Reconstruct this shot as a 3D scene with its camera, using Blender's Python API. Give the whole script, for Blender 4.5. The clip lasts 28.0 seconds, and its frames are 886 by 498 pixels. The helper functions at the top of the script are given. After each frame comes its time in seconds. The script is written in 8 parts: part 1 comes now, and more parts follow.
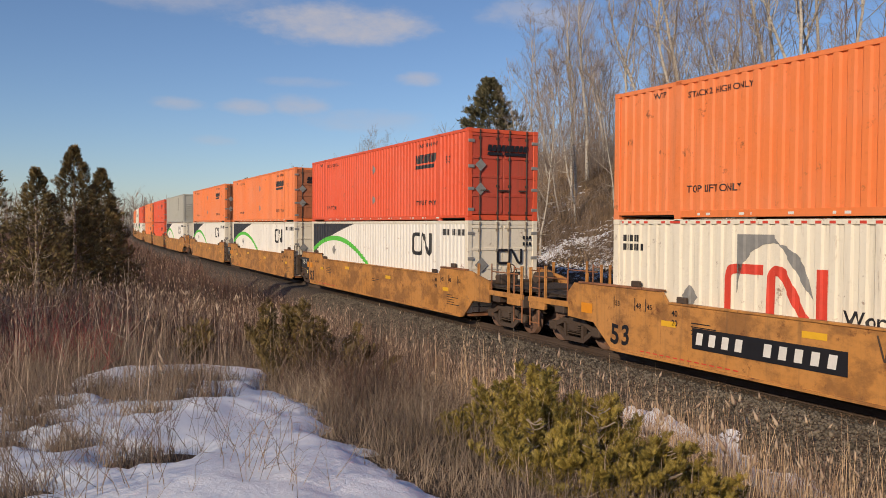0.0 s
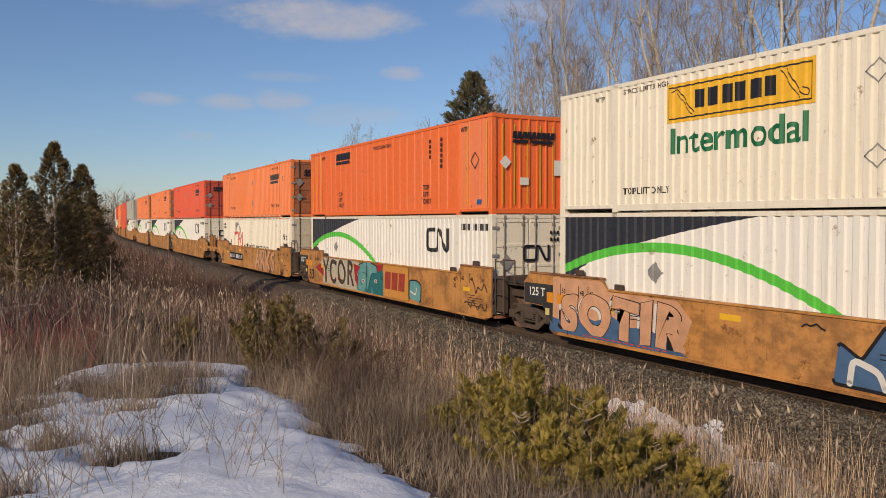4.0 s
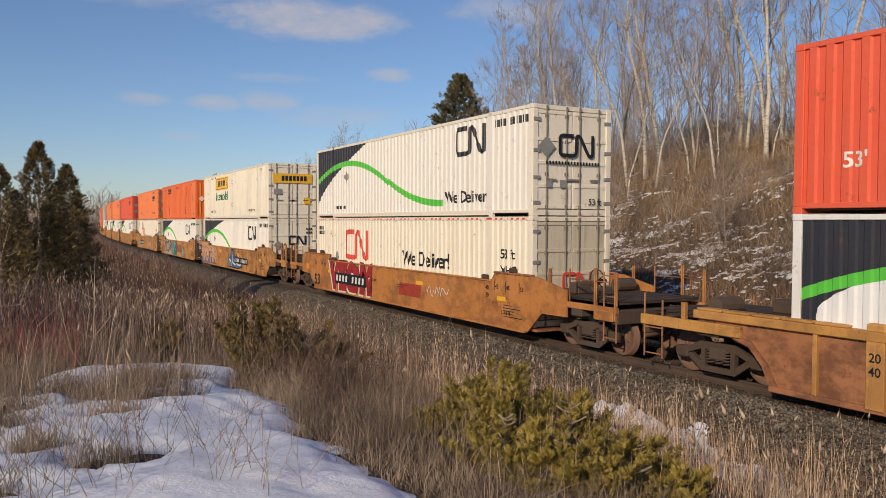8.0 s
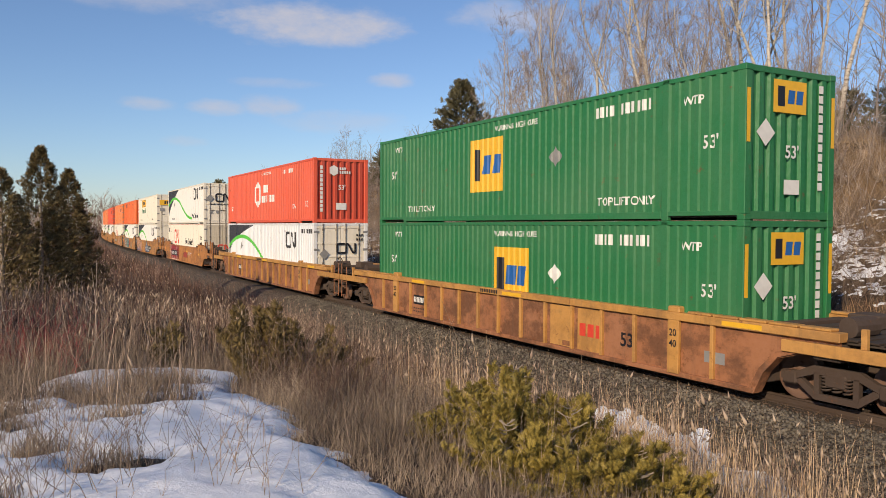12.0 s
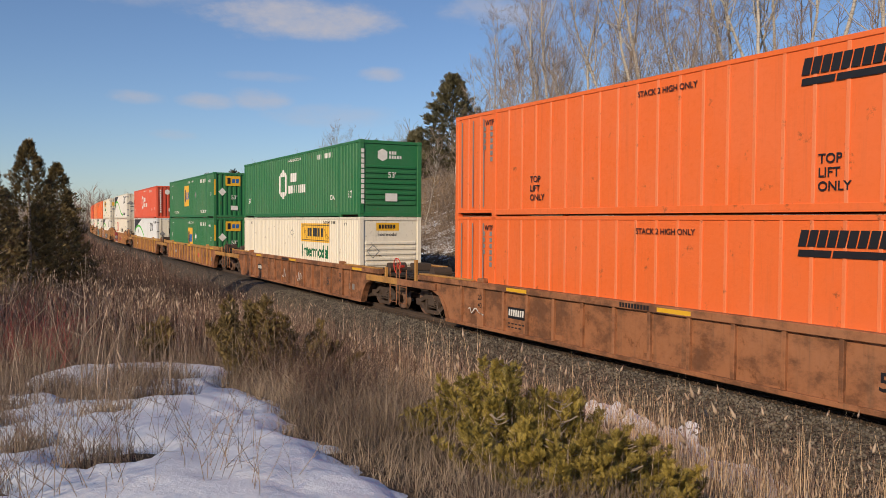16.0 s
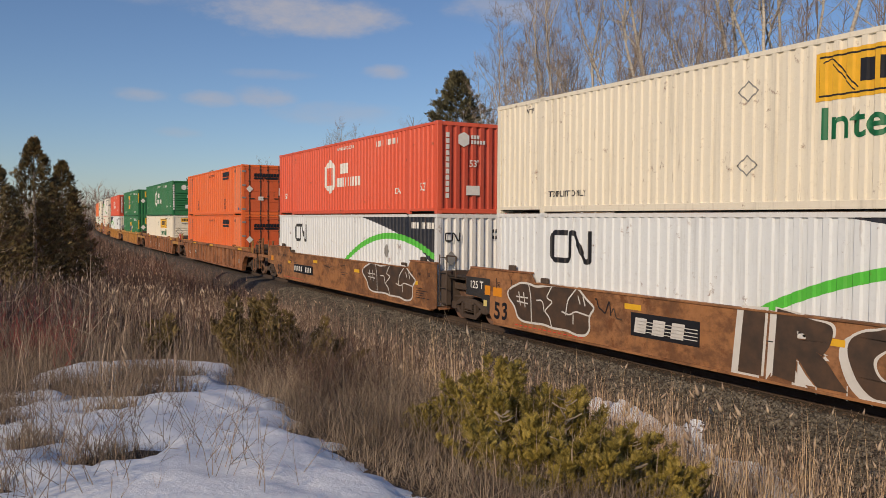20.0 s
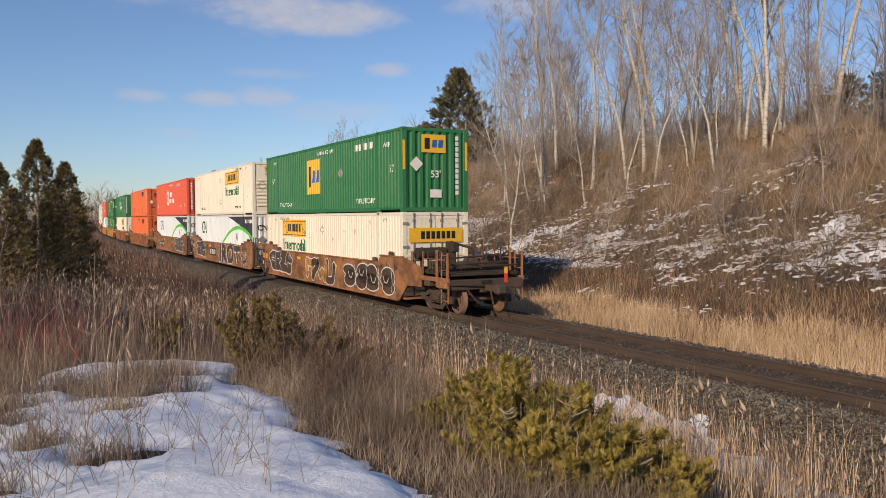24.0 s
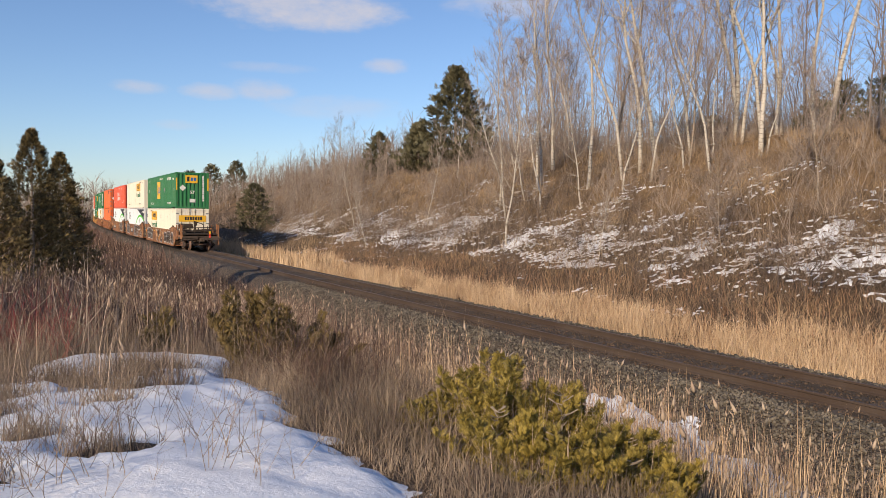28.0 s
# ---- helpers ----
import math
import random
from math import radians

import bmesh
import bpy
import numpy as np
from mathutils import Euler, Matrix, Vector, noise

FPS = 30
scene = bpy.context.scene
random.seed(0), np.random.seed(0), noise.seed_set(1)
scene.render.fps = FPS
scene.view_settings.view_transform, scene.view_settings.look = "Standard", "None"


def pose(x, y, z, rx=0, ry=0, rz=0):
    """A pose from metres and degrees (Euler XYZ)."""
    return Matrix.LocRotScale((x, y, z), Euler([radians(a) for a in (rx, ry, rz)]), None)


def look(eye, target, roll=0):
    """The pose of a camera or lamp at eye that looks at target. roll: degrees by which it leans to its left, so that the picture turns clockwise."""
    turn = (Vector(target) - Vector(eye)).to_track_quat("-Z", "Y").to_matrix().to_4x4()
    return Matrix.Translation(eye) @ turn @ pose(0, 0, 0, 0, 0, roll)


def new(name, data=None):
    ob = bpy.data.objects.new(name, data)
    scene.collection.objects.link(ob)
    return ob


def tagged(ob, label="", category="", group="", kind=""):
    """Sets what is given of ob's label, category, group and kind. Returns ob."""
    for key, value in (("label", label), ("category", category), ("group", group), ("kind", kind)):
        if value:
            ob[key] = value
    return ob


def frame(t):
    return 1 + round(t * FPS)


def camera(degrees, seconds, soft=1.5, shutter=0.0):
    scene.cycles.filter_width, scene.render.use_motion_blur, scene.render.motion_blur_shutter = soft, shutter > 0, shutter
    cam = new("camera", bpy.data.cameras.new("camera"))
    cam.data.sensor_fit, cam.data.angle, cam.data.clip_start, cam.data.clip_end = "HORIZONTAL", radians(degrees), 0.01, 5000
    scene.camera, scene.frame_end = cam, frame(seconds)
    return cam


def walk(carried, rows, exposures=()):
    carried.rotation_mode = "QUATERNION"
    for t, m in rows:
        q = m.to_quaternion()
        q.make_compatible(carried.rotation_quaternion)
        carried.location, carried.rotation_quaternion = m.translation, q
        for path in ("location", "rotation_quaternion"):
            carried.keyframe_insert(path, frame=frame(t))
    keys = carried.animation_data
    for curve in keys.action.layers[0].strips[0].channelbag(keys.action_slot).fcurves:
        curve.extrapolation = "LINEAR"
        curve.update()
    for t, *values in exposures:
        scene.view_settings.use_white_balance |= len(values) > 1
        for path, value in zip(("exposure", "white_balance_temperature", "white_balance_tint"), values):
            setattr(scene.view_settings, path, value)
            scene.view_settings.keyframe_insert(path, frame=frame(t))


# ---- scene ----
# the lens and the hand-held camera, standing on a knoll beside the track
cam = camera(58.5, 28.0, soft=0.6)
EYE = (0.0, 0.0, 3.084)
TURNS = [(0, 88.31, -0.34, -28.10), (0.5, 88.22, -0.35, -28.26), (1, 88.16, -0.29, -28.46), (1.5, 88.02, -0.16, -28.75), (2, 87.93, -0.06, -28.83), (2.5, 87.90, 0.08, -29.06), (3, 87.90, 0.16, -29.09), (3.5, 87.88, 0.17, -29.16), (5.5, 88.15, -0.27, -29.56), (6, 88.27, -0.31, -29.75), (6.5, 88.40, -0.35, -29.95), (7, 88.50, -0.39, -30.17), (7.5, 88.41, -0.35, -30.27), (8, 88.06, -0.21, -30.17), (8.5, 88.05, -0.15, -30.17), (9, 88.34, -0.11, -30.29), (9.5, 88.45, -0.08, -30.18), (10, 88.49, -0.08, -30.03), (10.5, 88.53, -0.10, -29.96), (11, 88.52, -0.15, -29.97), (11.5, 88.49, -0.23, -30.01), (12, 88.43, -0.32, -30.06), (12.5, 88.28, -0.37, -30.11), (14.5, 88.02, -0.38, -30.48), (15, 87.98, -0.34, -30.73), (15.5, 87.98, -0.34, -30.72), (16, 88.03, -0.35, -30.74), (16.5, 88.11, -0.39, -30.78), (17, 88.13, -0.43, -30.80), (17.5, 88.11, -0.44, -30.78), (18, 88.08, -0.43, -30.70), (18.5, 88.05, -0.46, -30.63), (19, 87.98, -0.48, -30.57), (19.5, 87.91, -0.42, -30.49), (20, 87.84, -0.33, -30.42), (20.5, 87.77, -0.24, -30.34), (21, 87.74, -0.21, -30.27), (21.5, 87.70, -0.27, -30.19), (23.5, 87.62, -0.04, -30.22), (23.8, 87.69, 0.51, -30.19), (24, 87.66, 0.29, -30.23), (24.4, 87.67, 0.37, -30.29), (24.5, 87.65, -0.02, -30.33), (25, 87.60, -0.29, -30.38), (25.5, 87.55, -0.40, -30.49), (26, 87.52, -0.45, -30.56), (26.5, 87.49, -0.52, -30.59), (27, 87.45, -0.60, -30.60), (27.5, 87.45, -0.70, -30.59), (28, 87.48, -0.80, -30.56)]
walk(cam, [(t, pose(*EYE, rx, ry, rz)) for t, rx, ry, rz in TURNS],
     exposures=[(0.0, -0.22), (2.0, -0.28), (3.5, -0.3), (6.0, -0.21), (8.0, -0.23), (9.0, -0.22), (10.0, -0.18), (11.0, 0.05), (12.5, 0.02), (15.0, -0.18), (18.0, -0.24), (19.0, -0.3), (20.0, -0.42), (21.5, -0.49), (24.0, -0.06), (25.0, 0.0), (27.0, 0.18), (28.0, 0.18)])

# ---------------------------------------------------------------- daylight: low winter sun from behind the camera
SUN_EL, SUN_AZ = radians(23.5), radians(238)        # azimuth clockwise from +y
sun_way = Vector((math.sin(SUN_AZ) * math.cos(SUN_EL), math.cos(SUN_AZ) * math.cos(SUN_EL), math.sin(SUN_EL)))
sun = new("sun", bpy.data.lights.new("sun", "SUN"))
sun.data.energy, sun.data.angle, sun.data.color = 4.1, radians(0.55), (1.0, 0.79, 0.56)
sun.matrix_world = look(sun_way * 300, (0, 0, 0))
world = bpy.data.worlds.new("winter_sky")
scene.world = world
world.use_nodes = True


class Nodes:
    """Short hand for building node trees."""

    def __init__(self, tree):
        self.t = tree
        tree.nodes.clear()

    def add(self, kind, inputs=None, operation="", use_clamp=False):
        n = self.t.nodes.new("ShaderNode" + kind)
        if operation:
            n.operation = operation
        if use_clamp:
            n.use_clamp = True
        for key, val in (inputs or {}).items():
            self.put(n, key, val)
        return n

    def put(self, n, key, val):
        if isinstance(val, bpy.types.NodeSocket):
            self.t.links.new(val, n.inputs[key])
        else:
            n.inputs[key].default_value = val

    def m(self, op, a, b=0.0, c=None, clamp=False):
        n = self.add("Math", operation=op, use_clamp=clamp)
        self.put(n, 0, a)
        self.put(n, 1, b)
        if c is not None:
            self.put(n, 2, c)
        return n.outputs[0]

    def noise(self, vec, scale, detail=4.0, rough=0.6):
        n = self.add("TexNoise", inputs={"Scale": scale, "Detail": detail, "Roughness": rough})
        if vec is not None:
            self.put(n, "Vector", vec)
        return n.outputs[0]

    def scaled(self, vec, x, y, z):
        n = self.add("Mapping")
        self.put(n, "Vector", vec)
        n.inputs["Scale"].default_value = (x, y, z)
        return n.outputs[0]

    def span(self, v, a, b, lo=0.0, hi=1.0):
        n = self.add("MapRange", inputs={0: v, 1: a, 2: b, 3: lo, 4: hi})
        n.interpolation_type = "SMOOTHSTEP"
        return n.outputs[0]

    def mix(self, f, a, b):
        n = self.add("MixRGB")
        self.put(n, 0, f)
        for i, c in ((1, a), (2, b)):
            self.put(n, i, c if isinstance(c, bpy.types.NodeSocket) else (*c[:3], 1.0))
        return n.outputs[0]


def build_sky():
    n = Nodes(world.node_tree)
    co = n.add("TexCoord").outputs["Generated"]
    sky = n.add("TexSky")
    sky.sky_type, sky.sun_disc, sky.sun_elevation, sky.sun_rotation = "NISHITA", False, SUN_EL, SUN_AZ
    sky.altitude, sky.air_density, sky.dust_density, sky.ozone_density = 200.0, 1.0, 0.35, 3.4
    sep = n.add("SeparateXYZ", inputs={0: co})
    x, y, z = sep.outputs
    az = n.m("MULTIPLY", n.m("ARCTAN2", x, y), 57.29578)
    el = n.m("MULTIPLY", n.m("ARCSINE", z), 57.29578)
    wob = n.noise(n.scaled(co, 1, 1, 2.2), 14.0, 6.0, 0.62)
    fine = n.noise(n.scaled(co, 1, 1, 2.5), 34.0, 5.0, 0.6)
    total = None
    # small fair-weather clouds: azimuth, elevation, half width, half height, density
    for a, e, w, h, d in CLOUDS:
        da = n.m("DIVIDE", n.m("SUBTRACT", az, a), w)
        de = n.m("DIVIDE", n.m("SUBTRACT", el, e), h)
        r = n.m("ADD", n.m("MULTIPLY", da, da), n.m("MULTIPLY", de, de))
        r = n.m("ADD", r, n.m("MULTIPLY", n.m("SUBTRACT", wob, 0.5), 2.6))
        r = n.m("ADD", r, n.m("MULTIPLY", n.m("SUBTRACT", fine, 0.5), 1.2))
        c = n.m("MULTIPLY", n.span(r, 1.5, -0.5), d)
        total = c if total is None else n.m("MAXIMUM", total, c)
    blue = n.add("MixRGB", inputs={0: 1.0, 1: sky.outputs[0], 2: (0.97, 0.985, 1.10, 1.0)})
    blue.blend_type = "MULTIPLY"
    col = n.mix(total, blue.outputs[0], CLOUD_COLOUR)
    n.add("OutputWorld", inputs={0: n.add("Background", inputs={0: col, 1: SKY_STRENGTH}).outputs[0]})


CLOUD_COLOUR = (5.6, 5.3, 5.6)
SKY_STRENGTH = 0.106
CLOUDS = ((20.5, 14.0, 6.6, 1.35, 0.85), (9.0, 15.6, 8.5, 1.3, 0.45), (9.6, 8.2, 1.9, 0.5, 0.55), (14.2, 8.2, 2.0, 0.55, 0.6),
          (17.8, 8.5, 2.2, 0.75, 0.6), (26.5, 10.4, 1.7, 0.55, 0.6), (35.0, 14.8, 4.2, 1.1, 0.55), (12.0, 5.8, 1.6, 0.4, 0.3),
          (22.8, 7.4, 4.5, 0.8, 0.3), (18.0, 10.0, 3.0, 0.4, 0.3), (52.0, 16.0, 4.0, 1.0, 0.4))
build_sky()


# ---------------------------------------------------------------- materials
MATS = {}


def material(name, fill):
    if name not in MATS:
        m = bpy.data.materials.new(name)
        m.use_nodes = True
        n = Nodes(m.node_tree)
        bsdf = n.add("BsdfPrincipled")
        fill(n, bsdf, n.add("TexCoord").outputs["Object"])
        n.add("OutputMaterial", inputs={0: bsdf.outputs[0]})
        MATS[name] = m
    return MATS[name]


def weathered(n, bsdf, co, base, rough=0.45, grime=0.5, rust=0.0, metal=0.0, bump=0.02, blotch=0.0, fade=0.13, streak=True, dirt=(0.10, 0.075, 0.05)):
    """Paint with fading, soot, run-down streaks and rust spots."""
    rnd = n.add("ObjectInfo").outputs["Random"]
    off = n.add("VectorMath", operation="ADD", inputs={0: co})
    n.put(off, 1, n.add("CombineXYZ", inputs={0: n.m("MULTIPLY", rnd, 31.0), 1: n.m("MULTIPLY", rnd, 17.0)}).outputs[0])
    v = off.outputs[0]
    big = n.noise(v, 0.45, 4, 0.6)
    small = n.noise(v, 9.0, 5, 0.65)
    col = n.mix(n.span(big, 0.35, 0.7, 0.0, 0.32), base, n.mix(fade, base, (0.62, 0.55, 0.46)))
    col = n.mix(n.span(small, 0.52, 0.8, 0.0, 0.28 * grime), col, dirt)
    if blotch:
        wash = n.noise(n.scaled(v, 1.0, 0.6, 0.9), 2.4, 8, 0.72)
        broad = n.noise(v, 0.7, 3, 0.6)
        wash = n.m("ADD", n.m("MULTIPLY", wash, 0.65), n.m("MULTIPLY", broad, 0.4))
        col = n.mix(n.span(wash, 0.46, 0.62, 0.0, blotch), col, n.mix(small, (0.14, 0.052, 0.02), (0.055, 0.035, 0.024)))
    if streak:
        run = n.noise(n.scaled(v, 5.0, 5.0, 0.25), 1.0, 5, 0.7)
        col = n.mix(n.span(run, 0.5, 0.78, 0.0, 0.6 * grime), col, dirt)
    if rust:
        drip = n.noise(n.scaled(v, 6.0, 6.0, 0.55), 1.6, 4, 0.7)
        col = n.mix(n.span(drip, 0.64, 0.74, 0.0, min(0.75, 5.0 * rust)), col, (0.17, 0.07, 0.03))
        spot = n.noise(v, 2.6, 6, 0.72)
        col = n.mix(n.span(spot, 0.62 - 0.2 * rust, 0.75 - 0.2 * rust, 0.0, 0.9), col,
                    n.mix(small, (0.10, 0.035, 0.012), (0.22, 0.085, 0.03)))
    n.put(bsdf, "Base Color", col)
    n.put(bsdf, "Roughness", n.span(small, 0.3, 0.75, rough, min(1.0, rough + 0.3)))
    n.put(bsdf, "Metallic", metal)
    b = n.add("Bump", inputs={"Strength": 0.25, "Distance": bump})
    n.put(b, "Height", n.noise(v, 14.0, 4, 0.6))
    n.put(bsdf, "Normal", b.outputs[0])


def paint(name, base, **kw):
    return material(name, lambda n, b, co: weathered(n, b, co, base_colour(n, base), **kw))


def base_colour(n, c):
    r = n.add("RGB")
    r.outputs[0].default_value = (*c, 1.0)
    return r.outputs[0]


def swoosh(name, sign, tall, white=(0.80, 0.78, 0.72)):
    """White container paint with a black corner and a green arc at one end; sign says which end."""

    def fill(n, bsdf, co):
        x, y, z = n.add("SeparateXYZ", inputs={0: co}).outputs
        p = n.m("SUBTRACT", 8.075, n.m("MULTIPLY", y, sign))
        dp = n.m("SUBTRACT", p, 3.4)
        arc = n.m("SUBTRACT", 2.14, n.m("MULTIPLY", n.m("MULTIPLY", dp, dp), 0.060))
        if tall:
            tail = n.m("SUBTRACT", 11.3, p)
            low = n.m("ADD", 0.43, n.m("MULTIPLY", n.m("MULTIPLY", tail, tail), 0.054))
            late = n.m("GREATER_THAN", p, 7.36)
            arc = n.m("ADD", n.m("MULTIPLY", arc, n.m("SUBTRACT", 1.0, late)), n.m("MULTIPLY", low, late))
            edge = n.m("ADD", 0.35, n.m("MULTIPLY", 2.5, n.m("POWER", n.m("DIVIDE", n.m("MAXIMUM", n.m("SUBTRACT", p, 0.1), 0.0), 5.5), 0.62)))
        else:
            edge = n.m("ADD", 1.15, n.m("MULTIPLY", 1.78, n.m("POWER", n.m("DIVIDE", n.m("MAXIMUM", n.m("SUBTRACT", p, 0.45), 0.0), 6.5), 0.5)))
        d = n.m("ABSOLUTE", n.m("SUBTRACT", z, arc))
        green = n.m("MULTIPLY", n.m("LESS_THAN", d, 0.105), n.m("LESS_THAN", p, 11.3))
        black = n.m("MAXIMUM", n.m("GREATER_THAN", z, edge), n.m("LESS_THAN", p, 0.45 if not tall else 0.12))
        col = n.mix(black, white, (0.018, 0.022, 0.035))
        col = n.mix(green, col, (0.09, 0.52, 0.05))
        weathered(n, bsdf, co, col, rough=0.5, grime=0.4, rust=0.06, fade=0.05)

    return material(name, fill)


def fresh(name, base, rough=0.5, metal=0.0, var=0.3, scale=6.0, island=False, second=None, bump=0.0, bscale=20.0, clumps=0.0):
    """A plain surface whose tone wanders at two scales, or from piece to piece."""

    def fill(n, bsdf, co):
        other = second or tuple(c * (1 - var) for c in base)
        f = n.m("ADD", n.m("MULTIPLY", n.noise(co, scale, 5, 0.65), 0.6), n.m("MULTIPLY", n.noise(co, scale * 0.12, 3, 0.5), 0.4))
        f = n.span(f, 0.3, 0.7)
        if island:
            f = n.span(n.noise(co, scale * 1.6, 4, 0.6), 0.36, 0.64)
            f = n.m("ADD", n.m("MULTIPLY", f, 0.45), n.m("MULTIPLY", n.add("NewGeometry").outputs["Random Per Island"], 0.55))
            if clumps:
                wide = n.span(n.noise(co, clumps, 3, 0.55), 0.38, 0.62)
                f = n.m("ADD", n.m("MULTIPLY", f, 0.72), n.m("MULTIPLY", wide, 0.34), clamp=True)
        n.put(bsdf, "Base Color", n.mix(f, base, other))
        n.put(bsdf, "Roughness", rough)
        n.put(bsdf, "Metallic", metal)
        if bump:
            b = n.add("Bump", inputs={"Strength": 0.6, "Distance": bump})
            n.put(b, "Height", n.noise(co, bscale, 6, 0.65))
            n.put(bsdf, "Normal", b.outputs[0])

    return material(name, fill)


# ---------------------------------------------------------------- mesh building
class Geo:
    """Collects vertices and faces for one mesh."""

    def __init__(self):
        self.v, self.f = [], []

    def add(self, verts, faces):
        k = len(self.v)
        self.v.extend(verts)
        self.f.extend([tuple(i + k for i in f) for f in faces])
        return self

    def box(self, x0, x1, y0, y1, z0, z1, c=0.0):
        """A box; c chamfers its twelve edges."""
        if c <= 0:
            v = [(x, y, z) for x in (x0, x1) for y in (y0, y1) for z in (z0, z1)]
            return self.add(v, [(0, 1, 3, 2), (4, 6, 7, 5), (0, 4, 5, 1), (2, 3, 7, 6), (0, 2, 6, 4), (1, 5, 7, 3)])
        v, idx = [], {}
        X, Y, Z = (x0, x1), (y0, y1), (z0, z1)
        for i in (0, 1):
            for j in (0, 1):
                for k in (0, 1):
                    sx, sy, sz = c * (1 - 2 * i), c * (1 - 2 * j), c * (1 - 2 * k)
                    for a, q in enumerate(((X[i], Y[j] + sy, Z[k] + sz), (X[i] + sx, Y[j], Z[k] + sz), (X[i] + sx, Y[j] + sy, Z[k]))):
                        idx[i, j, k, a] = len(v)
                        v.append(q)
        g = idx
        f = []
        for i in (0, 1):
            f.append((g[i, 0, 0, 0], g[i, 0, 1, 0], g[i, 1, 1, 0], g[i, 1, 0, 0]))
            f.append((g[0, i, 0, 1], g[1, i, 0, 1], g[1, i, 1, 1], g[0, i, 1, 1]))
            f.append((g[0, 0, i, 2], g[0, 1, i, 2], g[1, 1, i, 2], g[1, 0, i, 2]))
            for j in (0, 1):
                f.append((g[i, j, 0, 0], g[i, j, 1, 0], g[i, j, 1, 1], g[i, j, 0, 1]))
                f.append((g[i, 0, j, 0], g[i, 1, j, 0], g[i, 1, j, 2], g[i, 0, j, 2]))
                f.append((g[0, i, j, 1], g[1, i, j, 1], g[1, i, j, 2], g[0, i, j, 2]))
        for i in (0, 1):
            for j in (0, 1):
                for k in (0, 1):
                    f.append((g[i, j, k, 0], g[i, j, k, 1], g[i, j, k, 2]))
        return self.add(v, f)

    def prism(self, outline, a, b, axis):
        """An outline of (p, q) pairs carried from a to b along an axis: x (p, q = y, z), y (x, z) or z (x, y)."""
        n = len(outline)
        put = {"x": lambda p, q, t: (t, p, q), "y": lambda p, q, t: (p, t, q), "z": lambda p, q, t: (p, q, t)}[axis]
        v = [put(p, q, t) for t in (a, b) for p, q in outline]
        f = [tuple(range(n))[::-1], tuple(range(n, 2 * n))]
        f += [(i, (i + 1) % n, n + (i + 1) % n, n + i) for i in range(n)]
        return self.add(v, f)

    def rod(self, a, b, r, sides=8, r2=None):
        a, b = Vector(a), Vector(b)
        d = (b - a).normalized()
        u = d.orthogonal().normalized()
        w = d.cross(u)
        v = []
        for q, rr in ((a, r), (b, r if r2 is None else r2)):
            for i in range(sides):
                t = 2 * math.pi * i / sides
                v.append(tuple(q + (u * math.cos(t) + w * math.sin(t)) * rr))
        f = [(i, (i + 1) % sides, sides + (i + 1) % sides, sides + i) for i in range(sides)]
        return self.add(v, f + [tuple(range(sides))[::-1], tuple(range(sides, 2 * sides))])

    def ring(self, c, axis, r, tube, sides=16):
        """A torus round an axis."""
        c, d = Vector(c), Vector(axis).normalized()
        u = d.orthogonal().normalized()
        w = d.cross(u)
        v, f = [], []
        for i in range(sides):
            t = 2 * math.pi * i / sides
            o = u * math.cos(t) + w * math.sin(t)
            for j in range(5):
                s = 2 * math.pi * j / 5
                v.append(tuple(c + o * (r + tube * math.cos(s)) + d * tube * math.sin(s)))
        for i in range(sides):
            for j in range(5):
                f.append((i * 5 + j, i * 5 + (j + 1) % 5, ((i + 1) % sides) * 5 + (j + 1) % 5, ((i + 1) % sides) * 5 + j))
        return self.add(v, f)

    def lathe(self, profile, cx, cy, cz, sides=20):
        """A profile of (x along the axle, radius), turned round the x axis."""
        v, f, n = [], [], len(profile)
        for i in range(sides):
            t = 2 * math.pi * i / sides
            for px, r in profile:
                v.append((cx + px, cy + r * math.cos(t), cz + r * math.sin(t)))
        for i in range(sides):
            k = (i + 1) % sides
            for j in range(n - 1):
                f.append((i * n + j, i * n + j + 1, k * n + j + 1, k * n + j))
        return self.add(v, f)

    def mesh(self, name, smooth=False):
        me = bpy.data.meshes.new(name)
        me.from_pydata(self.v, [], self.f)
        me.validate()
        b = bmesh.new()
        b.from_mesh(me)
        bmesh.ops.recalc_face_normals(b, faces=b.faces)
        b.to_mesh(me)
        b.free()
        if smooth:
            me.polygons.foreach_set("use_smooth", [True] * len(me.polygons))
        return me


def fast_mesh(name, verts, quads=None, tris=None):
    """A mesh from number arrays, with no clean-up."""
    me = bpy.data.meshes.new(name)
    loops, starts, k = [], [], 0
    for arr, n in ((quads, 4), (tris, 3)):
        if arr is not None and len(arr):
            loops.append(np.asarray(arr, dtype=np.int32).ravel())
            starts.append(k + np.arange(len(arr), dtype=np.int32) * n)
            k += len(arr) * n
    loops, starts = np.concatenate(loops), np.concatenate(starts)
    me.vertices.add(len(verts))
    me.vertices.foreach_set("co", np.asarray(verts, dtype=np.float32).ravel())
    me.loops.add(len(loops))
    me.loops.foreach_set("vertex_index", loops)
    me.polygons.add(len(starts))
    me.polygons.foreach_set("loop_start", starts)
    me.update(calc_edges=True)
    return me


CACHE = {}


def cached(key, make):
    """The mesh of that key; made once and shared by all that look alike."""
    if key not in CACHE:
        CACHE[key] = make()
    return CACHE[key]


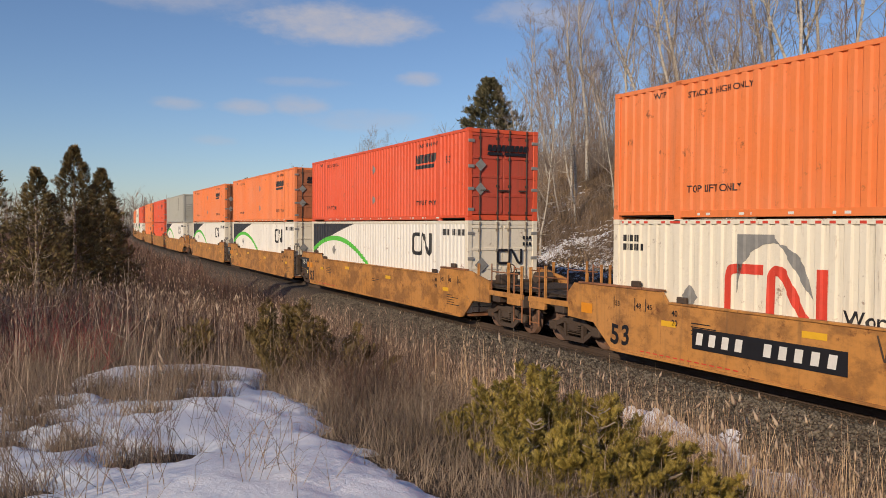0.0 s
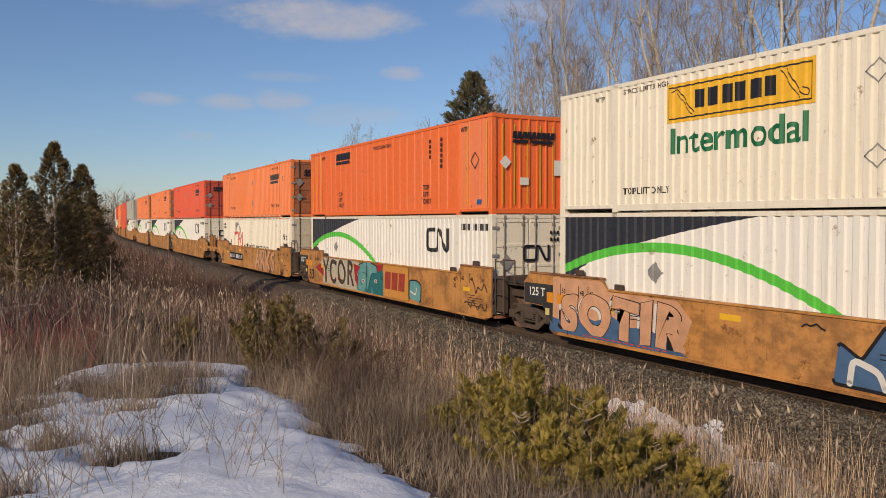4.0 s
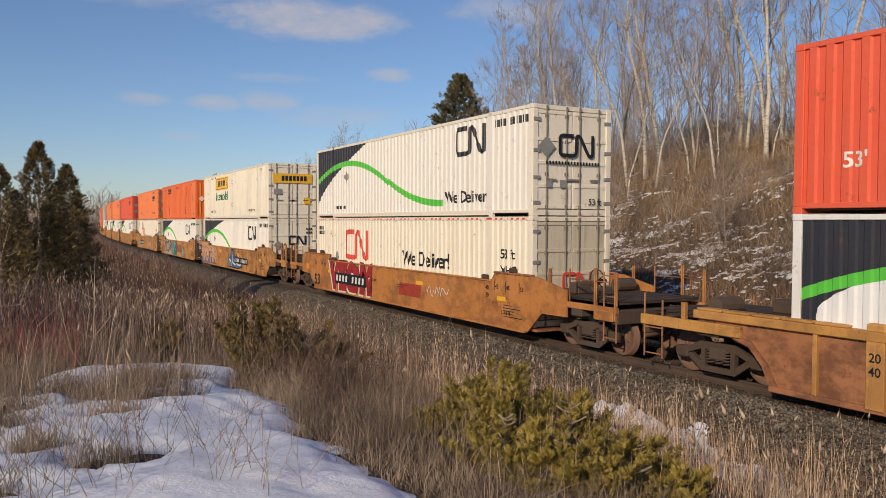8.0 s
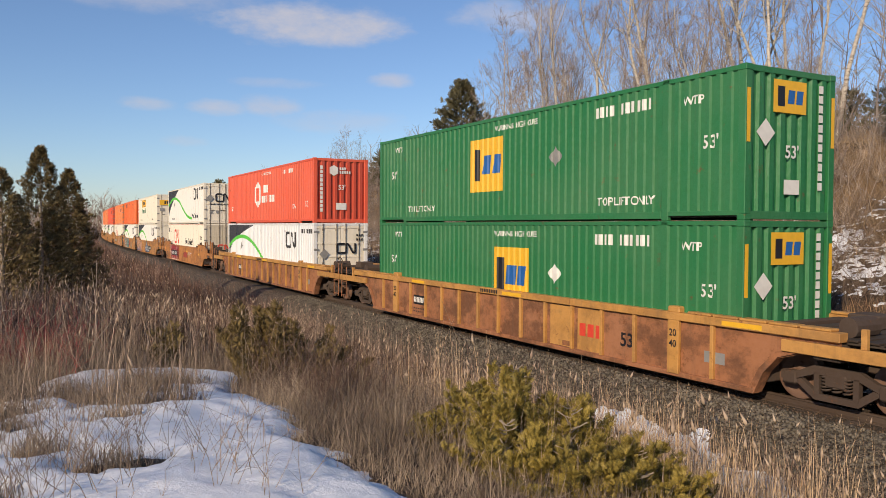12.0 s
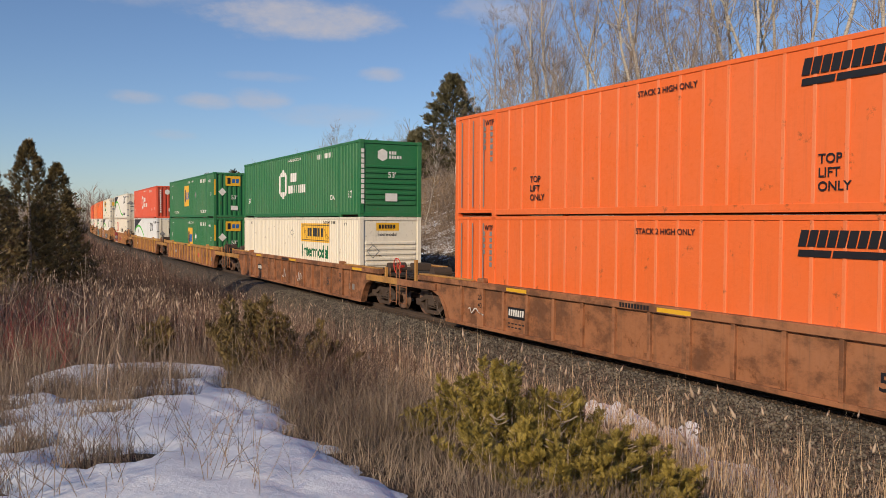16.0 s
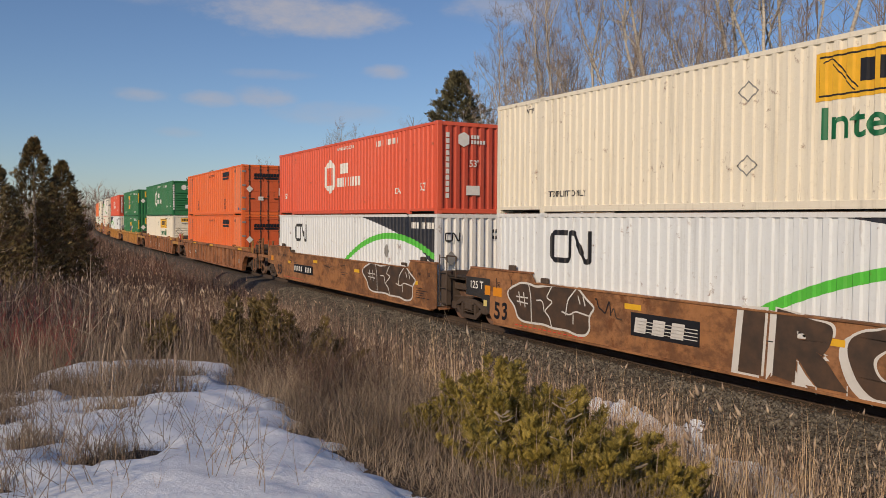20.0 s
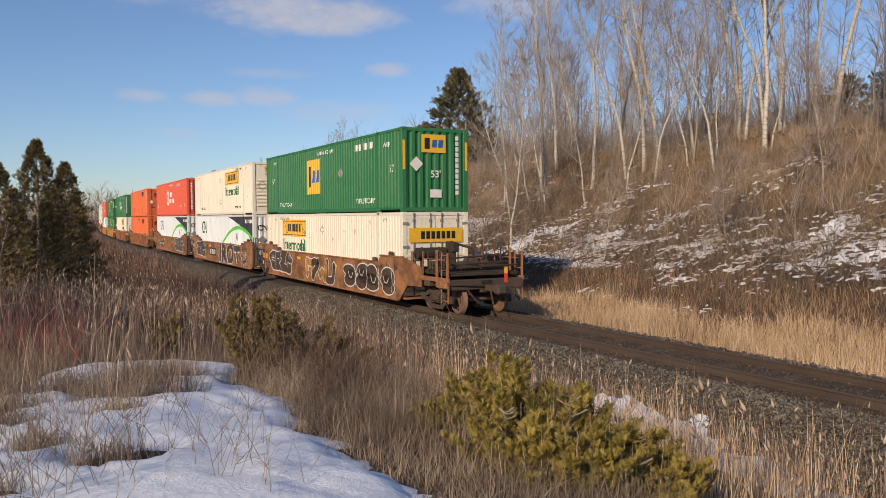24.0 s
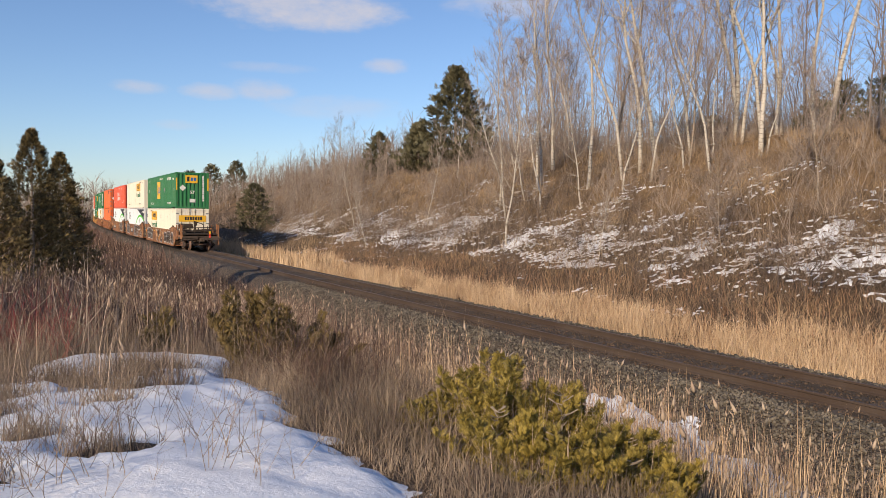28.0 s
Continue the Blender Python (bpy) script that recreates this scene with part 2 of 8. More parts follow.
def part(name, me, mat, parent, label="", m=None):
    """One mesh object under a thing or under a part."""
    if isinstance(me, Geo):
        me = me.mesh(name)
    if not me.materials:
        me.materials.append(mat)
    ob = new(name, me)
    ob.parent = parent
    if me.materials[0] != mat:
        ob.material_slots[0].link = "OBJECT"
        ob.material_slots[0].material = mat
    if m is not None:
        ob.matrix_basis = m
    return tagged(ob, label)


def thing(name, label, category, group="", kind="", me=None, mat=None, m=None):
    ob = new(name, me)
    if me is not None and mat is not None and not me.materials:
        me.materials.append(mat)
    if m is not None:
        ob.matrix_basis = m
    return tagged(ob, label, category, group, kind)


# ---------------------------------------------------------------- the plan: track line and lie of the land
TRACK_X, BEND_1, BEND_2, BEND_AT = 13.38, 0.00093, 0.00046, 28.7
RAIL = 0.05                                        # height of the rail head
SEAM = 3.25                                        # between lower and upper containers


def arc(k, s):
    return (1 - math.cos(k * s)) / k, math.sin(k * s) / k, k * s


def on_track(s):
    """Place and heading (clockwise from +y) of the track's middle, s metres along it."""
    if s <= BEND_AT:
        a = arc(BEND_1, s)
        return TRACK_X + a[0], a[1], a[2]
    a, b = arc(BEND_1, BEND_AT), arc(BEND_2, s - BEND_AT)
    c, q = math.cos(a[2]), math.sin(a[2])
    return TRACK_X + a[0] + b[0] * c + b[1] * q, a[1] - b[0] * q + b[1] * c, a[2] + b[2]


def spot(s, u):
    """World x, y of the point u metres to the right of the track at s."""
    x, y, h = on_track(s)
    return x + u * math.cos(h), y - u * math.sin(h)


def track_of(x, y):
    s = y
    for _ in range(3):
        X, Y, h = on_track(s)
        s += (x - X) * math.sin(h) + (y - Y) * math.cos(h)
    X, Y, h = on_track(s)
    return s, (x - X) * math.cos(h) - (y - Y) * math.sin(h)


def ease(a, b, x):
    t = min(1.0, max(0.0, (x - a) / (b - a)))
    return t * t * (3 - 2 * t)


def land(s, u):
    """Height of the ground."""
    a = abs(u)
    bed = -0.121
    if a < 1.75:
        return bed
    rough = 0.10 * noise.noise((s * 0.35, u * 0.35, 0.3)) + 0.25 * noise.noise((s * 0.06, u * 0.06, 4.0))
    if u < 0:
        shoulder = bed - 0.68 * ease(1.75, 3.3, a)
        base = -0.80 + 1.05 * ease(4.0, 13.0, a)
        knoll = 1.28 * ease(5.2, 10.5, a) * math.exp(-(max(0.0, s - 3.0) / 12.0) ** 2) * math.exp(-(min(0.0, s) / 14.0) ** 2)
        z = base + knoll + rough * ease(3.5, 7.0, a) * (0.35 if s < 14 else 1.0)
        return max(shoulder, z) if a < 4.0 else z
    shoulder = bed - 0.62 * ease(1.75, 3.3, a)
    if a < 4.5:
        return shoulder + rough * 0.3 * ease(3.3, 4.5, a)
    high = 8.4 - 4.5 * ease(120, 230, s)
    z = -0.72 + high * (0.62 * ease(6.0, 27.0, a) + 0.38 * min(1.0, max(0.0, (a - 6.5) / 19.0))) + 0.02 * max(0.0, a - 30)
    return z + rough * (0.4 + 1.6 * ease(8.0, 16.0, a))


def ground_at(x, y):
    return land(*track_of(x, y))


# ---------------------------------------------------------------- ground, track bed, rails and sleepers
def ground_mesh():
    us = sorted(set([round(v, 2) for v in np.concatenate([
        -np.geomspace(22, 900, 26), np.arange(-22, -4, 0.6), np.arange(-4, 4.01, 0.25), np.arange(4.5, 30, 0.7), np.geomspace(31, 900, 26)])]))
    ss = sorted(set([round(v, 2) for v in np.concatenate([
        -np.geomspace(21, 500, 14), np.arange(-20, 60, 0.7), np.arange(60, 160, 2.0), np.geomspace(161, 1500, 34)])]))
    verts, coords = [], []
    for s in ss:
        for u in us:
            x, y = spot(s, u)
            verts.append((x, y, land(s, u)))
            coords.append((u, s))
    n = len(us)
    i = np.arange((len(ss) - 1) * n).reshape(-1, n)[:, :-1].ravel()
    quads = np.stack([i, i + 1, i + n + 1, i + n], 1)
    me = fast_mesh("ground", verts, quads)
    uv = me.uv_layers.new(name="plan")
    c = np.asarray(coords, dtype=np.float32)[quads.ravel()] * 0.01
    uv.data.foreach_set("uv", c.ravel())
    me.polygons.foreach_set("use_smooth", [True] * len(me.polygons))
    return me


def ground_material():
    def fill(n, bsdf, co):
        uv = n.add("UVMap")
        uv.uv_map = "plan"
        u100, s100, _ = n.add("SeparateXYZ", inputs={0: uv.outputs[0]}).outputs
        u = n.m("MULTIPLY", u100, 100.0)
        fine = n.noise(co, 9.0, 6, 0.7)
        mid = n.noise(co, 1.3, 5, 0.65)
        wide = n.noise(co, 0.16, 4, 0.55)
        litter = n.mix(n.span(fine, 0.3, 0.72), (0.024, 0.015, 0.010), (0.15, 0.10, 0.058))
        litter = n.mix(n.span(mid, 0.42, 0.68, 0.0, 0.6), litter, (0.16, 0.10, 0.055))
        litter = n.mix(n.span(wide, 0.45, 0.65, 0.0, 0.5), litter, (0.09, 0.062, 0.038))
        litter = n.mix(n.m("MULTIPLY", n.span(u, 13.0, 19.0), n.span(n.noise(co, 0.35, 5, 0.6), 0.35, 0.6, 0.15, 0.8)), litter, n.mix(fine, (0.18, 0.105, 0.048), (0.42, 0.275, 0.13)))
        grains = n.add("TexVoronoi", inputs={"Vector": co, "Scale": 30.0})
        stone = n.mix(n.span(grains.outputs["Color"], 0.1, 0.9), (0.03, 0.022, 0.015), (0.17, 0.135, 0.10))
        stone = n.mix(n.span(n.m("ABSOLUTE", u), 1.9, 0.9, 0.0, 0.75), stone, (0.058, 0.040, 0.027))
        edge = n.m("ADD", n.m("ABSOLUTE", u), n.m("MULTIPLY", n.m("SUBTRACT", mid, 0.5), 1.6))
        col = n.mix(n.span(edge, 3.1, 3.7), stone, litter)
        n.put(bsdf, "Base Color", col)
        n.put(bsdf, "Roughness", 0.95)
        b = n.add("Bump", inputs={"Strength": 0.9, "Distance": 0.05})
        n.put(b, "Height", n.m("ADD", fine, n.m("MULTIPLY", grains.outputs["Distance"], -0.8)))
        n.put(bsdf, "Normal", b.outputs[0])

    return material("winter_ground", fill)


thing("ground", "brown winter ground with leaf litter and a stone track bed", "ground", kind="structure",
      me=ground_mesh(), mat=ground_material())

STEEL_SIDE = paint("rusty_rail", (0.062, 0.040, 0.028), rough=0.8, grime=0.6, streak=False)
SLEEPER = paint("old_timber", (0.075, 0.055, 0.042), rough=0.9, grime=0.7, streak=False)
RAIL_TOP = fresh("worn_rail_head", (0.16, 0.11, 0.08), rough=0.5, metal=0.5, var=0.3)


def along(profile, s0, s1, step, off, closed=True):
    """A profile of (sideways, height) carried along the track."""
    g, n = Geo(), len(profile)
    ss = np.arange(s0, s1 + step, step)
    v, f = [], []
    for s in ss:
        for p, z in profile:
            x, y = spot(s, off + p)
            v.append((x, y, z))
    for i in range(len(ss) - 1):
        for j in range(n if closed else n - 1):
            k = (j + 1) % n
            f.append((i * n + j, i * n + k, (i + 1) * n + k, (i + 1) * n + j))
    return g.add(v, f)


def build_track():
    track = thing("railway_track", "single rusty railway track on weathered timber sleepers in stone ballast", "railway track", kind="structure")
    foot = [(-0.07, RAIL - 0.17), (0.07, RAIL - 0.17), (0.07, RAIL - 0.155), (0.012, RAIL - 0.13), (0.012, RAIL - 0.045),
            (0.036, RAIL - 0.035), (0.036, RAIL - 0.006), (-0.036, RAIL - 0.006), (-0.036, RAIL - 0.035), (-0.012, RAIL - 0.045),
            (-0.012, RAIL - 0.13), (-0.07, RAIL - 0.155)]
    for side in (-0.754, 0.754):
        r = part("rail", along(foot, -60, 420, 3.0, side), STEEL_SIDE, track, "rust-brown steel rail")
        part("rail_head", along([(-0.033, RAIL - 0.006), (0.033, RAIL - 0.006), (0.03, RAIL), (-0.03, RAIL)], -60, 420, 3.0, side), RAIL_TOP, r)
    tie = Geo().box(-1.29, 1.29, -0.115, 0.115, -0.30, RAIL - 0.168, 0.015).mesh("sleeper")
    tie.materials.append(SLEEPER)
    plate = Geo().box(-0.18, 0.18, -0.1, 0.1, RAIL - 0.172, RAIL - 0.158, 0.004)
    plate.box(0.075, 0.10, -0.02, 0.02, RAIL - 0.17, RAIL - 0.135).box(-0.10, -0.075, -0.02, 0.02, RAIL - 0.17, RAIL - 0.135)
    plate = plate.mesh("tie_plate")
    plate.materials.append(STEEL_SIDE)
    rng = random.Random(4)
    for i in range(150):
        s = -14 + i * 0.52
        x, y, h = on_track(s)
        t = part("sleeper", tie, SLEEPER, track, m=pose(x, y, rng.uniform(-0.012, 0.006), rng.uniform(-.4, .4), 0, -math.degrees(h) + rng.uniform(-1.2, 1.2)))
        if i < 90:
            for side in (-0.754, 0.754):
                part("tie_plate", plate, STEEL_SIDE, t, m=pose(side, 0, 0))


build_track()


# ---------------------------------------------------------------- the double-stack train
WIDE, LONG, TALL = 2.59, 16.15, 2.896
GROUP_BOX, GROUP_CAR = "containers on the train", "well cars of the train"
ORANGE = paint("orange_paint", (0.86, 0.165, 0.03), grime=0.25, rust=0.03)
ORANGE_2 = paint("faded_orange_paint", (0.85, 0.225, 0.06), grime=0.35, rust=0.08, fade=0.3)
# paler tone for the rear bays and the panel posts
ORANGE_PALE = paint("paler_orange_paint", (0.87, 0.225, 0.075), grime=0.35, rust=0.06, fade=0.3)
# doors of the panelled orange boxes, deeper in tone than their sides
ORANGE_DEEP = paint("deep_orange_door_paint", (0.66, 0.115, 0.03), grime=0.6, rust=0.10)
RED_ORANGE = paint("red_orange_paint", (0.76, 0.10, 0.035), grime=0.3, rust=0.05)
HUB_RED = paint("coral_red_paint", (0.74, 0.11, 0.05), grime=0.3, rust=0.04)
GREEN = paint("deep_green_paint", (0.018, 0.17, 0.055), grime=0.25, rust=0.03)
WHITE = paint("cream_white_paint", (0.82, 0.765, 0.63), grime=0.45, rust=0.08)
PALE = paint("pale_grey_white_paint", (0.76, 0.77, 0.76), grime=0.4, rust=0.03)
GREY = paint("grey_paint", (0.42, 0.42, 0.37), grime=0.5, rust=0.05)
SWOOSH_CLEAN = swoosh("clean_white_green_arc", 1.0, False, (0.76, 0.79, 0.80))
SWOOSH_FRONT, SWOOSH_REAR, SWOOSH_TALL = swoosh("white_green_arc_front", 1.0, False), swoosh("white_green_arc_rear", -1.0, False, (0.74, 0.78, 0.80)), swoosh("white_green_arc_tall", 1.0, True)
BLACK = fresh("black_marking", (0.016, 0.016, 0.02), rough=0.5, var=0.3)
WHITE_MARK = fresh("white_marking", (0.80, 0.79, 0.74), rough=0.5, var=0.15)
RED_MARK = fresh("red_marking", (0.72, 0.07, 0.04), rough=0.5, var=0.2)
GREEN_MARK = fresh("green_marking", (0.01, 0.16, 0.06), rough=0.5, var=0.2)
YELLOW_MARK = fresh("yellow_marking", (0.85, 0.48, 0.03), rough=0.5, var=0.15)
BLUE_MARK = fresh("blue_marking", (0.02, 0.13, 0.42), rough=0.5, var=0.2)
GREY_MARK = fresh("grey_marking", (0.28, 0.28, 0.27), rough=0.6, var=0.25)
ORANGE_MARK = fresh("orange_reflective", (0.80, 0.30, 0.02), rough=0.5, var=0.15)
PALE_YELLOW = fresh("pale_yellow_sticker", (0.72, 0.60, 0.22), rough=0.5, var=0.15)
LOAD_BLACK = paint("sooty_black_panel", (0.022, 0.022, 0.024), rough=0.6, grime=0.5)
CAR_TAN = paint("yellow_brown_car_paint", (0.56, 0.255, 0.062), rough=0.55, grime=0.8, rust=0.26, blotch=0.55)
CAR_RUST = paint("rusty_brown_car_paint", (0.36, 0.15, 0.065), rough=0.65, grime=0.8, rust=0.3, blotch=0.75)
CAR_YELLOW = paint("ochre_yellow_car_paint", (0.54, 0.275, 0.07), rough=0.55, grime=0.6, rust=0.2, blotch=0.35)
CAR_STAINED = paint("stained_brown_car_paint", (0.37, 0.165, 0.062), rough=0.6, grime=0.9, rust=0.36, blotch=0.75)
CAR_RUDDY = paint("ruddy_brown_car_paint", (0.50, 0.205, 0.05), rough=0.55, grime=0.6, rust=0.2, blotch=0.5)
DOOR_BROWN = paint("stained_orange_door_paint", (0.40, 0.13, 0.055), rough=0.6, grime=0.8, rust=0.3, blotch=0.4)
DOOR_GREY = paint("dirty_cream_door_paint", (0.58, 0.52, 0.40), rough=0.55, grime=0.8, rust=0.1)
# rear ends of the red boxes, lower in tone than their sides
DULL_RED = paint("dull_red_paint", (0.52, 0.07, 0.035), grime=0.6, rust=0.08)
IRON = paint("sooty_cast_iron", (0.066, 0.044, 0.032), rough=0.75, grime=0.5, streak=False, rust=0.12)
# rusty iron, darker than IRON: shade over the end decks is put into it
SHADED_SOOT = paint("shaded_sooty_iron", (0.035, 0.024, 0.017), rough=0.8, grime=0.5, rust=0.2)
WHEEL = paint("oily_wheel_steel", (0.16, 0.09, 0.06), rough=0.6, grime=0.4, streak=False)
ROD_DARK = paint("dark_rod_steel", (0.05, 0.028, 0.02), rough=0.6, grime=0.5)
GALV = paint("dull_rod_steel", (0.22, 0.19, 0.15), rough=0.5, grime=0.4)


BREAKS = (0.0, 0.42, 0.54, 0.88)                     # where each corrugation bends, as shares of its width
DEEP = 0.038                                        # how deep the corrugations of the sides are
CORRUGATED = {}                                     # container: width of its corrugations


def corrugated(length, depth, pitch, face=True):
    """Outline of a corrugated sheet, seen from above: (along, inwards)."""
    n = max(1, round(length / pitch))
    w = length / n
    pts = []
    for i in range(n):
        a = i * w
        pts += [(a, 0.0), (a + w * BREAKS[1], 0.0), (a + w * BREAKS[2], depth), (a + w * BREAKS[3], depth)]
    return pts + [(length, 0.0)]


def sheet(y0, y1, z0, z1, x, inward, pitch=0.275, depth=DEEP):
    """A corrugated side between y0 and y1; inward is the sign of the way to the inside."""
    g = Geo()
    pts = corrugated(y1 - y0, depth, pitch)
    v = [(x + inward * d, y0 + a, z) for a, d in pts for z in (z0, z1)]
    f = [(2 * i, 2 * i + 2, 2 * i + 3, 2 * i + 1) for i in range(len(pts) - 1)]
    k = len(v)
    v += [(x + inward * 0.06, y0, z0), (x + inward * 0.06, y0, z1), (x + inward * 0.06, y1, z0), (x + inward * 0.06, y1, z1)]
    f.append((k, k + 1, k + 3, k + 2))
    return g.add(v, f)


def end_sheet(x0, x1, z0, z1, y, inward, pitch=0.27, depth=0.04):
    g = Geo()
    pts = corrugated(x1 - x0, depth, pitch)
    v = [(x0 + a, y + inward * d, z) for a, d in pts for z in (z0, z1)]
    f = [(2 * i, 2 * i + 2, 2 * i + 3, 2 * i + 1) for i in range(len(pts) - 1)]
    return g.add(v, f)


def post_panel(y0, y1, z0, z1, x, inward):
    """A smooth side with slim raised posts."""
    g = Geo()
    g.box(min(x + inward * 0.02, x + inward * 0.06), max(x + inward * 0.02, x + inward * 0.06), y0, y1, z0, z1)
    return g


def post_places(y0, y1):
    n = max(2, round((y1 - y0) / 0.61))
    return [y0 + (y1 - y0) * i / n for i in range(1, n)]


HALF_L, HALF_W = LONG / 2, WIDE / 2
POST_40 = 6.05                                      # lifting posts, as far from the middle as on a forty-foot box


def words(text, size):
    """A flat mesh of lettering, its left lower corner at the origin."""

    def make():
        cu = bpy.data.curves.new("lettering", "FONT")
        cu.body, cu.size, cu.offset = text, size, size * 0.018
        ob = bpy.data.objects.new("lettering", cu)
        scene.collection.objects.link(ob)
        me = bpy.data.meshes.new_from_object(ob)
        bpy.data.objects.remove(ob)
        return me

    return cached(("words", text, size), make)


def fat_words(text, size, swell, stretch=1.0):
    """Sprayed lettering, swollen by a share of its height and a little uneven."""

    def make():
        cu = bpy.data.curves.new("lettering", "FONT")
        cu.body, cu.size, cu.offset, cu.shear, cu.space_character = text, size, size * swell, 0.05, 1.18
        ob = bpy.data.objects.new("lettering", cu)
        scene.collection.objects.link(ob)
        me = bpy.data.meshes.new_from_object(ob)
        bpy.data.objects.remove(ob)
        for v in me.vertices:
            v.co.x *= stretch
            v.co.x += size * 0.07 * noise.noise((v.co.x * 1.3, v.co.y * 2.0, 5.0))
            v.co.y = max(-0.08, v.co.y + size * 0.09 * noise.noise((v.co.x * 1.7, v.co.y * 1.0, 9.0)))
        return me

    return cached(("fat", text, size, swell, stretch), make)


def flat(polys):
    """A flat marking of outlines in (right, up)."""
    g = Geo()
    for pts in polys:
        g.add([(a, b, 0.0) for a, b in pts], [tuple(range(len(pts)))])
    me = bpy.data.meshes.new("marking")
    me.from_pydata(g.v, [], g.f)
    return me


def rect(a, b, w, h, lean=0.0):
    return [(a, b), (a + w, b), (a + w + lean * h, b + h), (a + lean * h, b + h)]


def on_side(p, z, lift=0.004, half=HALF_W):
    """Pose on the side that faces the knoll; p runs from the front end backwards."""
    m = Matrix(((0, 0, -1), (-1, 0, 0), (0, 1, 0))).to_4x4()
    m.translation = (-half - lift, HALF_L - p, z)
    return m


def on_rear(x, z, lift=0.004, y=-HALF_L):
    m = Matrix(((1, 0, 0), (0, 0, -1), (0, 1, 0))).to_4x4()
    m.translation = (x, y - lift, z)
    return m


def stroke(points, width, closed=False):
    """Boxy brush strokes along a line of points: one quad for each piece."""
    polys = []
    pts = list(points) + ([points[0]] if closed else [])
    for (a, b), (c, d) in zip(pts, pts[1:]):
        l = math.hypot(c - a, d - b) or 1.0
        ux, uy = (c - a) / l, (d - b) / l
        nx, ny = -uy * width / 2, ux * width / 2
        ex, ey = ux * width / 2, uy * width / 2
        polys.append([(a - ex - nx, b - ey - ny), (c + ex - nx, d + ey - ny), (c + ex + nx, d + ey + ny), (a - ex + nx, b - ey + ny)])
    return polys


def rounded(points, r):
    """A line of points with its corners rounded off by r."""
    out = [points[0]]
    for a, b, c in zip(points, points[1:], points[2:]):
        u, w = Vector(a) - Vector(b), Vector(c) - Vector(b)
        k = min(r, 0.48 * u.length, 0.48 * w.length)
        p, q, m = Vector(b) + u.normalized() * k, Vector(b) + w.normalized() * k, Vector(b)
        out += [tuple(p * (1 - t) ** 2 + m * 2 * t * (1 - t) + q * t * t) for t in (0.0, 0.33, 0.66, 1.0)]
    return out + [points[-1]]


def ribbon(points, width, r=0.1, closed=False, blunt=True):
    """One even band along a line with rounded corners, as quads that meet at their mitres; not blunt: rounded ends."""
    pts = [Vector(q) for q in rounded(list(points) + ([points[0], points[1]] if closed else []), r)]
    if closed:
        pts = pts[1:-1]
    left, right, n = [], [], len(pts)
    for i, q in enumerate(pts):
        d = pts[min(i + 1, n - 1)] - pts[max(i - 1, 0)]
        d = d.normalized() if d.length > 1e-6 else Vector((1.0, 0.0))
        side = Vector((-d.y, d.x)) * width / 2
        left.append(tuple(q + side))
        right.append(tuple(q - side))
    polys = [[left[i], left[i + 1], right[i + 1], right[i]] for i in range(n - 1)]
    if not blunt:
        for q in (pts[0], pts[-1]):
            polys.append([(q.x + width / 2 * math.cos(t * 0.5236), q.y + width / 2 * math.sin(t * 0.5236)) for t in range(12)])
    return polys


def block_word(count, h, w, lean=0.2, gap=0.14):
    """An unlettered name: one slanted block for each character."""
    return [rect(i * w, 0, w * (1 - gap), h, lean) for i in range(count)]


def badge_marks(size):
    """An open ring that runs on into a zigzag, one even band."""
    a = size
    line = [(0.74, 0.86), (0.0, 0.86), (0.0, 0.0), (0.88, 0.0), (0.90, 0.86), (1.08, 0.86), (1.58, 0.0), (1.80, 0.0), (1.80, 0.92)]
    return ribbon([(x * a, y * a) for x, y in line], a * 0.165, a * 0.17)


def diamond(r):
    return [[(0, -r), (r, 0), (0, r), (-r, 0)]]


def draped(me, y0, pitch):
    """A flat marking bent to follow the corrugations of a side; y0 is where its origin lies along the container."""
    key = ("draped", round(y0, 3), pitch, len(me.vertices), tuple(round(c, 3) for v in me.vertices for c in v.co[:2]))

    def make():
        lo, hi = min(v.co.x for v in me.vertices), max(v.co.x for v in me.vertices)
        bends = []
        for a, b in ((-7.99, -POST_40 - 0.09), (-POST_40 + 0.09, POST_40 - 0.09), (POST_40 + 0.09, 7.99)):
            n = max(1, round((b - a) / pitch))
            w = (b - a) / n
            bends += [(a + (i + f) * w, 0.0 if j < 2 else DEEP) for i in range(n) for j, f in enumerate(BREAKS)] + [(b, 0.0)]
        ys, ds = np.array([q[0] for q in bends]), np.array([q[1] for q in bends])
        b = bmesh.new()
        b.from_mesh(me)
        for y in ys:
            if lo + 1e-4 < y0 - y < hi - 1e-4:
                bmesh.ops.bisect_plane(b, geom=b.verts[:] + b.edges[:] + b.faces[:], plane_co=(y0 - y, 0, 0), plane_no=(1, 0, 0))
        for v in b.verts:
            v.co.z -= float(np.interp(y0 - v.co.x, ys, ds)) + 0.003
        out = bpy.data.meshes.new("marking")
        b.to_mesh(out)
        b.free()
        return out

    return cached(key, make)


def mark(parent, me, mat, m, name="marking", label=""):
    many = not isinstance(me, list) or len(me) > 1
    if isinstance(me, list):
        me = flat(me)
    if parent.name in CORRUGATED and m[0][2] < -0.5:
        me = draped(me, m[1][3], CORRUGATED[parent.name])
    ob = part(name, me, mat, parent, label, m)
    return tagged(ob, kind="stuff" if many else "")


